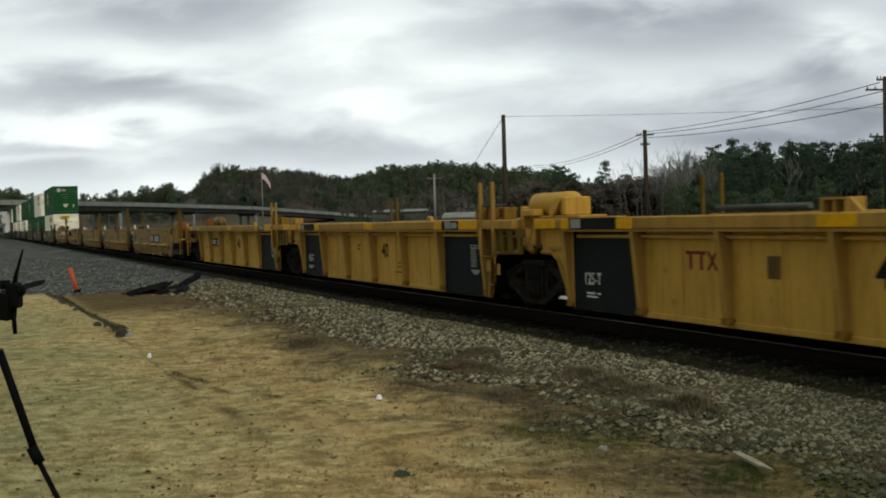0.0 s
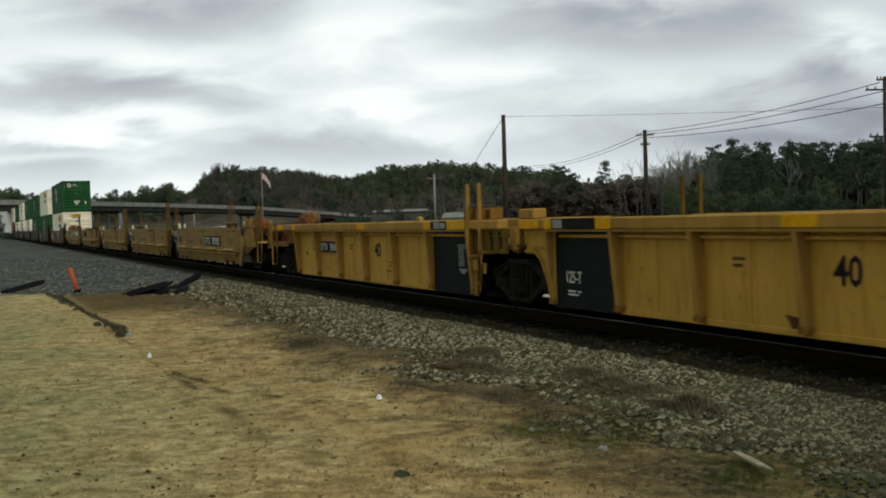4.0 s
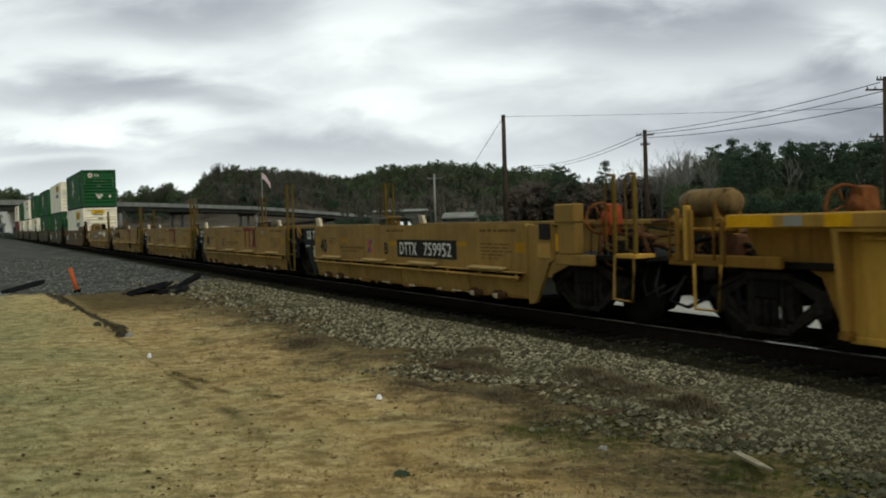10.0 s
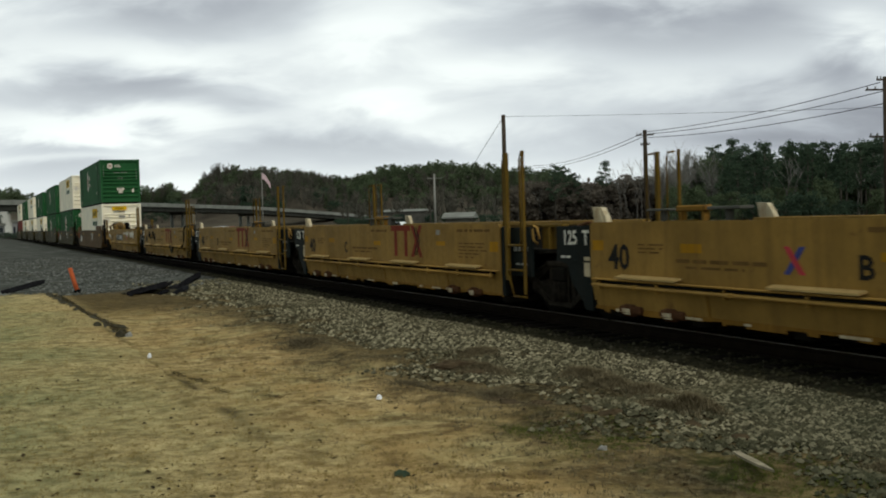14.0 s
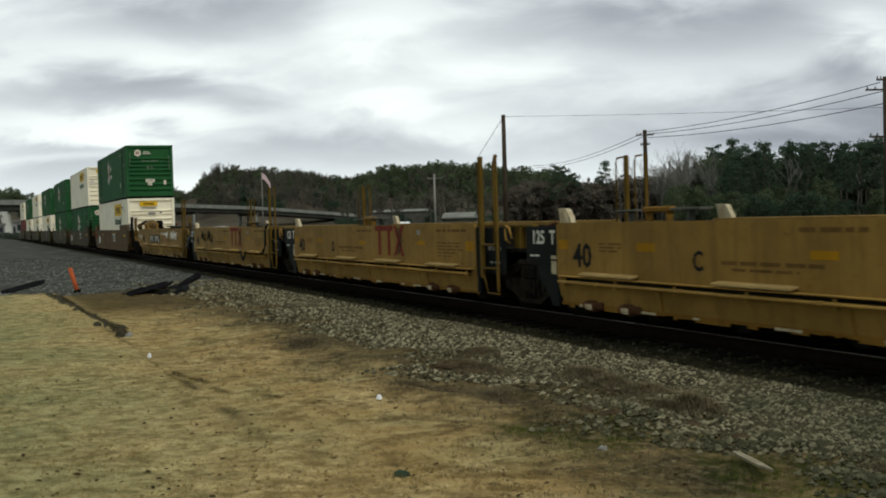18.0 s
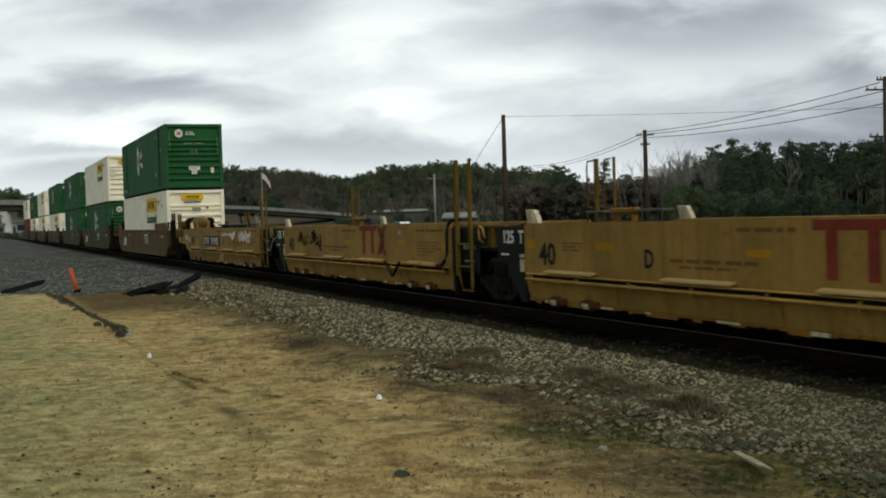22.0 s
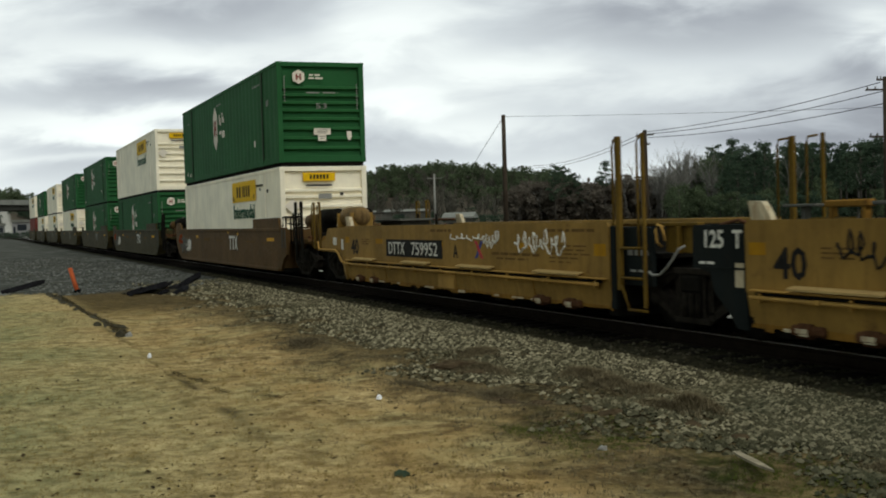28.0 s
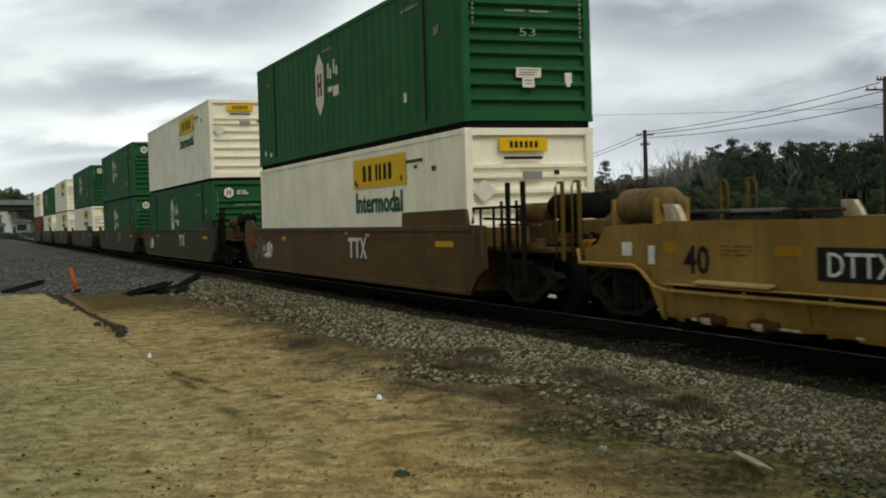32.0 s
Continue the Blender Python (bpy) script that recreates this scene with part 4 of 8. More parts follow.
def yellow_meshes(half):
    b = Build()
    b.box(-half, half, NEAR + 0.20, NEAR + 0.25, 0.26, 1.40)
    YE["side_sheet"] = b
    b = Build()
    b.box(-half, half, NEAR - 0.02, NEAR + 0.26, 1.37, 1.54, 0.02)
    b.box(-half, half, NEAR + 0.0, NEAR + 0.06, 1.34, 1.38)
    YE["top_chord"] = b
    b = Build()
    b.box(-half + 0.05, half - 0.05, NEAR + 0.185, NEAR + 0.25, 0.19, 0.27, 0.01)
    YE["bottom_chord"] = b
    b = Build()
    b.prism([(NEAR + 0.0, 1.38), (NEAR + 0.20, 1.38), (NEAR + 0.20, 0.26), (NEAR + 0.10, 0.26)], "x", -0.042, 0.042)
    YE["rib"] = b
    b = Build().prism([(-0.075, 0.235), (0.07, 0.228), (0.085, 0.29), (0.03, 0.33), (-0.06, 0.31)], "y", NEAR + 0.09, NEAR + 0.20)
    YE["rib_foot"] = b
    b = Build().box(-0.014, 0.014, NEAR + 0.188, NEAR + 0.20, 0.28, 1.33)
    YE["stiffener"] = b
    b = Build()
    b.tube([(-half + 0.3, NEAR + 0.15, 1.27), (half - 0.3, NEAR + 0.15, 1.27)], 0.028, 6)
    YE["brake_pipe"] = b
    b = Build()
    b.box(-half + 0.1, half - 0.1, NEAR + 0.26, -NEAR - 0.26, 0.27, 0.33)
    for k in range(7):
        b.box(-half + 0.6 + k * 1.96, -half + 0.9 + k * 1.96, NEAR + 0.3, -NEAR - 0.3, 0.19, 0.28)
    YE["floor"] = b


YH = 6.1
yellow_meshes(YH)
YE_DATA = {k: b.mesh(k) for k, b in YE.items()}


def yellow_unit(s, left_panel=True, right_panel=True, extra=None, marks=None):
    d = YE_DATA
    ob = thing("well_car", "empty yellow ribbed well car with charcoal end panels, on rails", "well car", "yellow well cars")
    flip = Matrix.Diagonal((1, -1, 1, 1))

    def both(name, me, mat, x=0.0, label=""):
        for side in (0, 1):
            o = part(name, me, mat, ob, label)
            o.matrix_basis = (flip if side else Matrix()) @ pose(x, 0, 0)
    both("side_sheet", d["side_sheet"], YELLOW)
    both("top_chord", d["top_chord"], YELLOW_TOP)
    both("bottom_chord", d["bottom_chord"], YELLOW)
    for x in (-YH + 0.06, -4.06, -2.12, -0.13, 1.88, 3.98, YH - 0.06):
        both("rib", d["rib"], YELLOW_TOP, x)
        both("rib_foot", d["rib_foot"], RUST_PAINT, x)
    for x in (-3.15, -1.15, 1.2, 3.15):
        both("stiffener", d["stiffener"], YELLOW, x)
    both("brake_pipe", d["brake_pipe"], YELLOW)
    part("floor", d["floor"], STEEL, ob)
    y = NEAR - 0.02
    tape = [(-0.3, 0.3, 1.39, 1.52)]
    for has, k in ((left_panel, -1), (right_panel, 1)):
        if has:
            a, c = sorted((k * 4.09, k * (YH - 0.15)))
            both("end_panel", Build().box(a, c, NEAR + 0.15, NEAR + 0.20, 0.20, 1.36, 0.005).mesh("end_panel"), DARK, 0.0, "charcoal panel beside the end rib")
            if k > 0:
                part("chord_patch", bars([(4.40, 5.20, 1.375, 1.535)], y=y), DARK, ob)
                part("placard", bars([(4.56, 4.84, 1.39, 1.525), (4.88, 5.14, 1.40, 1.50)], y=y - 0.004), CONCRETE, ob)
                tape += [(5.22, 6.04, 1.38, 1.53), (4.02, 4.38, 1.38, 1.53)]
            else:
                part("chord_patch", bars([(a + 0.2, c - 0.3, 1.375, 1.535)], y=y), DARK, ob)
                part("placard", bars([(a + 0.25, a + 0.55, 1.39, 1.52)], y=y - 0.004), CONCRETE, ob)
                tape += [(-YH + 0.1, -YH + 0.5, 1.38, 1.53), (-4.42, -3.98, 1.38, 1.53)]
    part("reflector", bars(tape, y=y), REFLECT, ob)
    if left_panel:
        lettering("125-T", 0.25, LETTER_W, ob, -5.60, NEAR + 0.148, 0.575, width=0.46, bold=0.0)
        part("stencil", bars(words(-5.56, -5.16, 0.44, 0.022, 41) + words(-5.56, -5.2, 0.39, 0.022, 42), y=NEAR + 0.15), LETTER_W, ob)
    if right_panel:
        part("stencil", bars([(x + 0.01 * (k % 3), x + 0.055, z, z + 0.026) for k, (x, z) in enumerate([(5.31 + 0.065 * i, zz) for i in range(8) for zz in (1.035, 1.075)] + [(5.34 + 0.065 * i, 0.71 + 0.042 * j) for i in range(4) for j in range(8)])] + [(5.34, 5.74, 0.635, 0.66), (5.42, 5.68, 0.60, 0.632), (5.48, 5.62, 0.575, 0.60)], y=NEAR + 0.15), CONCRETE, ob)
    lettering("40", 0.44, LETTER_K, ob, {"number": 0.33, "logo": 0.30}.get(marks, 0.26), NEAR + 0.197, 0.78, width=0.44)
    part("stencil", bars(words(1.3, 1.75, 0.66, 0.04, 21) + words(1.3, 1.6, 0.58, 0.035, 22) + words(1.1, 1.85, 0.47, 0.03, 23) + ([(-1.42, -1.16, 0.80, 1.06)] if marks == "logo" else [(-1.5, -1.25, 1.0, 1.04), (-1.5, -1.3, 0.92, 0.96)]), y=NEAR + 0.20), LETTER_FADE, ob)
    if marks == "logo":
        part("emblem", logo_bars(-3.06, 0.86, 0.235, NEAR + 0.20), LETTER_R, ob, "plain faded red emblem strokes")
    if marks != "logo":
        part("rust_smear", Build().prism([(-0.55, 0.42), (-0.30, 0.40), (-0.12, 0.27), (-0.10, 0.225), (-0.42, 0.235), (-0.46, 0.33)], "y", NEAR + 0.196, NEAR + 0.20), RUST, ob, "dark rust smear at the foot of the side")
    if marks == "number":
        part("number_board", Build().box(-3.90, -2.22, NEAR + 0.150, NEAR + 0.20, 0.82, 1.09), LETTER_K, ob, "black number board")
        lettering("DTTX", 0.26, LETTER_W, ob, -3.84, NEAR + 0.147, 0.865, width=0.58, bold=0.0)
        lettering("781029", 0.26, LETTER_W, ob, -3.03, NEAR + 0.147, 0.865, width=0.75, bold=0.0)
        part("stencil", bars([(-4.75, -4.35, 0.84, 1.12), (-5.45, -5.3, 0.7, 0.82)], y=NEAR + 0.20), LETTER_FADE, ob)
    if marks == "logo":
        b = Build().box(-0.27, -0.23, NEAR + 0.0, NEAR + 0.24, 1.535, 1.665).box(0.10, 0.14, NEAR + 0.0, NEAR + 0.24, 1.535, 1.665).box(-0.27, 0.14, NEAR + 0.0, NEAR + 0.24, 1.665, 1.69)
        b.box(-0.10, -0.06, NEAR + 0.02, NEAR + 0.24, 1.535, 1.665)
        b.prism([(0.14, 1.535), (0.34, 1.535), (0.30, 1.57), (0.14, 1.69)], "y", NEAR + 0.02, NEAR + 0.06)
        part("guide_box", b, YELLOW_TOP, ob)
        part("guide_back", Build().box(-0.23, 0.10, NEAR + 0.20, NEAR + 0.24, 1.535, 1.66), STEEL, ob)
    else:
        part("guide", Build().prism([(3.36, 1.535), (3.62, 1.535), (3.58, 1.61), (3.48, 1.635), (3.42, 1.61)], "y", NEAR + 0.06, NEAR + 0.14), TAN_LIGHT, ob)
    if extra:
        extra(ob)
    return on_rails(ob, s)


def arch(ob, k):
    """Sheet over the truck at one end (k = -1 left, 1 right), with the platform behind."""
    L = YH
    if k > 0:
        outer = [(L, 0.24), (L, 1.38), (L + 1.28, 1.38), (L + 1.28, 1.02), (L + 0.9, 0.99), (L + 0.3, 0.97), (L + 0.16, 0.80), (L + 0.08, 0.24)]
    else:
        outer = [(-L + 0.15, 0.24), (-L + 0.15, 1.38), (-L - 0.85, 1.38), (-L - 0.85, 1.02), (-L - 0.5, 1.01), (-L - 0.28, 0.90), (-L - 0.05, 0.55), (-L + 0.06, 0.24)]
    me = Build().prism(outer, "y", NEAR + 0.14, NEAR + 0.19).mesh("end_sheet")
    # far sheet in near-black STEEL: the joint's shade is put into the colour
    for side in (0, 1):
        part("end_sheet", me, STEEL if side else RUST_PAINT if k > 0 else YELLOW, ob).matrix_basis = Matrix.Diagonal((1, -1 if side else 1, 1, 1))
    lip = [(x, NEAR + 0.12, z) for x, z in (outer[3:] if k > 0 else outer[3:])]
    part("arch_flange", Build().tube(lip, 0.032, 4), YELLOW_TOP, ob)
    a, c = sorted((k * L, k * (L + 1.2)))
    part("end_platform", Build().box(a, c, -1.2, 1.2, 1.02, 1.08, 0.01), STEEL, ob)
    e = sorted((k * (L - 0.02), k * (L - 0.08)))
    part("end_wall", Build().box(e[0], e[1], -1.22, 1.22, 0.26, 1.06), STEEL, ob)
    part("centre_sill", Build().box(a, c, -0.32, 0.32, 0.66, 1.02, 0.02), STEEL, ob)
    a, c = sorted((k * L, k * (L + (1.32 if k > 0 else 0.85))))
    part("end_chord", Build().box(a, c, NEAR - 0.01, NEAR + 0.2, 1.375, 1.535, 0.02), YELLOW_TOP, ob)
    if k > 0:
        b = Build().box(L + 0.70, L + 1.78, NEAR + 0.06, NEAR + 0.12, 1.24, 1.385, 0.006)
        for x0, x1, z in ((0.70, 0.84, 0.98), (1.0, 1.20, 1.0), (1.36, 1.50, 0.98), (1.66, 1.78, 1.04)):
            b.box(L + x0, L + x1, NEAR + 0.062, NEAR + 0.118, z, 1.25, 0.004)
        b.box(L + 0.70, L + 1.50, NEAR + 0.064, NEAR + 0.116, 0.97, 1.02, 0.004)
        part("hanger", b, POST_RUST, ob, "rusty hanger plate with keyhole slots")
        for x in (L + 0.92, L + 1.28):
            part("bolt", Build().spin((x, NEAR + 0.05, 1.31), "y", [(-0.02, 0.02), (0.0, 0.035), (0.02, 0.035)], 8), STEEL, ob)
    else:
        b = Build().tube([(-L - 1.22, NEAR + 0.08, 1.38), (-L - 1.22, NEAR + 0.08, 1.14), (-L - 1.12, NEAR + 0.08, 1.04), (-L - 0.98, NEAR + 0.08, 1.02), (-L - 0.88, NEAR + 0.08, 1.10), (-L - 0.88, NEAR + 0.08, 1.38)], 0.05, 6)
        part("hook", b, RUST_PAINT, ob)
        part("reflector", bars([(-L - 0.80, -L - 0.12, 1.39, 1.52)], y=NEAR - 0.011), REFLECT, ob)
        part("placard", bars([(-L - 0.60, -L + 0.03, 1.05, 1.11)], y=NEAR + 0.138, depth=0.02), YELLOW_TOP, ob)
        b = Build()
        for x in (-L - 0.46, -L + 0.06):
            b.box(x, x + 0.065, 1.32, 1.38, 0.9, 2.17, 0.01)
        part("post", b, POST_RUST, ob)


def yellow_joint_right(ob):
    L = YH
    arch(ob, 1)
    b = Build()
    for x in (L + 0.05, L + 0.56):
        b.box(x, x + 0.065, NEAR - 0.03, NEAR + 0.03, 0.9, 2.17, 0.01)
    part("post", b, YELLOW_TOP, ob, "tall yellow upright post")
    b = Build()
    b.tube([(L + 0.14, NEAR - 0.04, 1.4), (L + 0.14, NEAR - 0.04, 0.92), (L + 0.66, NEAR - 0.04, 0.92), (L + 0.66, NEAR - 0.04, 1.4)], 0.02, 6)
    b.tube([(L + 0.4, NEAR - 0.02, 0.45), (L + 0.66, NEAR - 0.02, 0.45), (L + 0.66, NEAR - 0.02, 0.92)], 0.02, 6)
    part("step", b, YELLOW_TOP, ob)
    b = Build()
    b.box(L - 0.24, L - 0.04, -1.40, -1.15, 1.54, 1.74, 0.01)
    b.box(L + 0.14, L + 0.50, -1.38, -1.30, 1.54, 1.77, 0.006)
    b.box(L + 0.66, L + 0.90, -1.38, -1.15, 1.54, 1.74, 0.01)
    b.box(L + 0.3, L + 0.9, 0.4, 1.0, 1.08, 1.45, 0.02)
    part("control_box", b, RUST_PAINT, ob)
    part("box_lid", Build().box(L + 0.10, L + 0.54, -1.44, -1.18, 1.77, 1.80, 0.006), CONCRETE_DK, ob, "grey flat lid")
    # openings are flat plates, their inner shade given by the dark rust colour
    part("box_mouth", bars([(L + 0.70, L + 0.86, 1.57, 1.71), (L - 0.22, L - 0.15, 1.57, 1.72), (L + 0.16, L + 0.21, 1.56, 1.74)], y=-1.381), RUST, ob, "flat rusty plate drawn as a shaded opening")
    part("backing_plate", Build().box(L + 0.13, L + 0.63, NEAR + 0.11, NEAR + 0.135, 0.95, 1.37, 0.004), POST_RUST, ob, "rust-brown plate behind the step")
    part("placard", bars([(L + 0.2, L + 0.38, 0.67, 0.85), (L + 0.64, L + 0.74, 0.62, 0.80)], y=NEAR + 0.04, depth=0.02), TAN_LIGHT, ob)
    part("pipework", Build().tube([(L + 0.1, -1.1, 1.28), (L + 0.7, -1.15, 1.25), (L + 1.1, -1.0, 1.30)], 0.03, 6).tube([(L + 0.1, -1.2, 1.16), (L + 0.9, -1.2, 1.14)], 0.025, 6), RUST_PAINT, ob)


def yellow_joint_left(ob):
    L = YH
    arch(ob, -1)
    b = Build()
    b.spin((-L - 0.98, -1.0, 1.76), "x", [(-0.70, 0.06), (-0.67, 0.13), (-0.58, 0.185), (0.58, 0.185), (0.67, 0.13), (0.70, 0.06)], 18)
    for x in (-L - 1.40, -L - 0.56):
        b.spin((x, -1.0, 1.76), "x", [(-0.03, 0.185), (-0.028, 0.193), (0.028, 0.193), (0.03, 0.185)], 18)
    part("air_tank", b, TANK_MAT, ob, "yellow cylindrical air tank")
    b = Build()
    b.box(-L - 1.5, -L + 0.2, -1.22, -0.75, 1.54, 1.58, 0.01)
    b.box(-L - 1.54, -L - 1.09, -1.34, -1.14, 1.58, 1.69, 0.015)
    b.box(-L - 1.70, -L - 1.58, -1.28, -1.1, 1.30, 1.74, 0.02)
    b.box(-L - 0.34, -L - 0.20, -1.24, -0.8, 1.58, 1.86, 0.015)
    b.prism([(-L - 0.72, 1.58), (-L - 0.60, 1.58), (-L - 0.34, 1.80), (-L - 0.34, 1.86), (-L - 0.72, 1.70)], "y", -1.25, -1.19)
    part("tank_bracket", b, YELLOW, ob)
    # added dark plate in place of the shade below the tank
    part("bracket_shadow_plate", Build().box(-L - 1.05, -L - 0.76, -1.10, -1.04, 1.58, 1.70), STEEL, ob, "dark plate standing for the shade under the tank")
    part("top_rail", Build().tube([(-L + 0.2, 1.2, 1.62), (-L + 2.4, 1.2, 1.62)], 0.05, 6), CONCRETE_DK, ob)


def yellow_small_left(ob):
    """Joint without the tank: low box and bracket."""
    L = YH
    arch(ob, -1)
    part("control_box", Build().box(-L - 0.86, -L - 0.32, -1.44, -1.2, 1.537, 1.70, 0.02), YELLOW_TOP, ob)


def yellow_first(ob):
    yellow_joint_left(ob)


def yellow_mid(ob):
    yellow_small_left(ob)
    yellow_joint_right(ob)


def yellow_last(ob):
    """Coupler end of the yellow set, at its left."""
    yellow_joint_right(ob)
    L = YH
    me = Build().prism([(-L, 0.24), (-L, 1.38), (-L - 1.75, 1.38), (-L - 1.75, 1.30), (-L - 1.5, 0.98), (-L - 0.72, 0.94), (-L - 0.45, 0.84), (-L - 0.12, 0.28)], "y", NEAR + 0.26, NEAR + 0.31).mesh("end_sheet")
    # far sheet in darker RUST: inner-face shade put into the colour
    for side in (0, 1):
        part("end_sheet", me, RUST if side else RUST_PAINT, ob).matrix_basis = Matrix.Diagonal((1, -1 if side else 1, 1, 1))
    part("end_wall", Build().box(-L + 0.02, -L + 0.08, -1.22, 1.22, 0.26, 1.06), STEEL, ob)
    b = Build()
    b.box(-L - 3.2, -L, -1.25, 1.25, 0.92, 1.0, 0.01)
    b.box(-L - 3.4, -L, -0.33, 0.33, 0.62, 0.95, 0.03)
    part("end_platform", b, STEEL, ob)
    part("end_beam", Build().box(-L - 3.1, -L - 0.9, NEAR + 0.05, NEAR + 0.13, 0.92, 1.06, 0.015), RUST_PAINT, ob)
    clutter(ob, -L - 3.1, -L - 1.7, random.Random(7), STEEL, RUST)
    part("rail_post", Build().box(-L - 2.72, -L - 2.62, NEAR + 0.02, NEAR + 0.08, 0.98, 1.66, 0.01), YELLOW, ob, "worn yellow corner post")
    part("end_chord", Build().box(-L - 1.80, -L, NEAR - 0.01, NEAR + 0.2, 1.375, 1.535, 0.02), YELLOW_TOP, ob)
    b = Build()
    b.tube([(-L - 2.9, -1.1, 1.22), (-L - 2.3, -1.15, 1.28), (-L - 1.8, -1.1, 1.15)], 0.03, 6)
    b.tube([(-L - 2.8, -0.8, 1.40), (-L - 2.2, -1.0, 1.12), (-L - 1.7, -1.1, 1.05)], 0.03, 6)
    b.tube([(-L - 2.3, -1.2, 1.0), (-L - 2.3, -1.2, 1.42), (-L - 1.9, -1.2, 1.44)], 0.025, 6)
    part("pipework", b, STEEL, ob)
    part("valve", Build().box(-L - 2.15, -L - 1.9, -1.25, -1.0, 1.02, 1.30, 0.03), RUST, ob)
    part("reflector", bars([(-L - 1.75, -L - 0.9, 1.39, 1.52), (-L - 0.05, -L + 0.35, 1.39, 1.52)], y=NEAR - 0.02), REFLECT, ob)
    part("placard", bars([(-L - 0.72, -L - 0.42, 1.40, 1.51)], y=NEAR - 0.012), CONCRETE, ob)
    part("coupler", Build().box(-L - 3.9, -L - 3.4, -0.14, 0.14, 0.66, 0.90, 0.05), STEEL, ob)
    b = Build()
    for x, z in ((-L - 2.9, 1.62), (-L - 2.6, 1.60), (-L - 1.95, 1.5)):
        b.box(x, x + 0.065, NEAR + 0.01, NEAR + 0.06, 0.98, z, 0.01)
        b.tube([(x - 0.15, NEAR + 0.04, 1.0), (x - 0.15, NEAR + 0.04, z - 0.05), (x, NEAR + 0.04, z)], 0.018, 6)
    b.tube([(-L - 3.2, NEAR + 0.2, 1.5), (-L - 2.9, NEAR + 0.2, 1.35), (-L - 1.8, NEAR + 0.2, 1.35)], 0.04, 6)
    part("railing", b, RUST_PAINT, ob)
    brake_gear(ob, -L - 0.15, -0.95, 1.08, RUST_ORANGE)
    part("step", Build().tube([(-L - 2.5, NEAR + 0.03, 0.95), (-L - 2.5, NEAR + 0.03, 0.4), (-L - 2.0, NEAR + 0.03, 0.4), (-L - 1.95, NEAR + 0.03, 0.95)], 0.02, 6), YELLOW, ob)


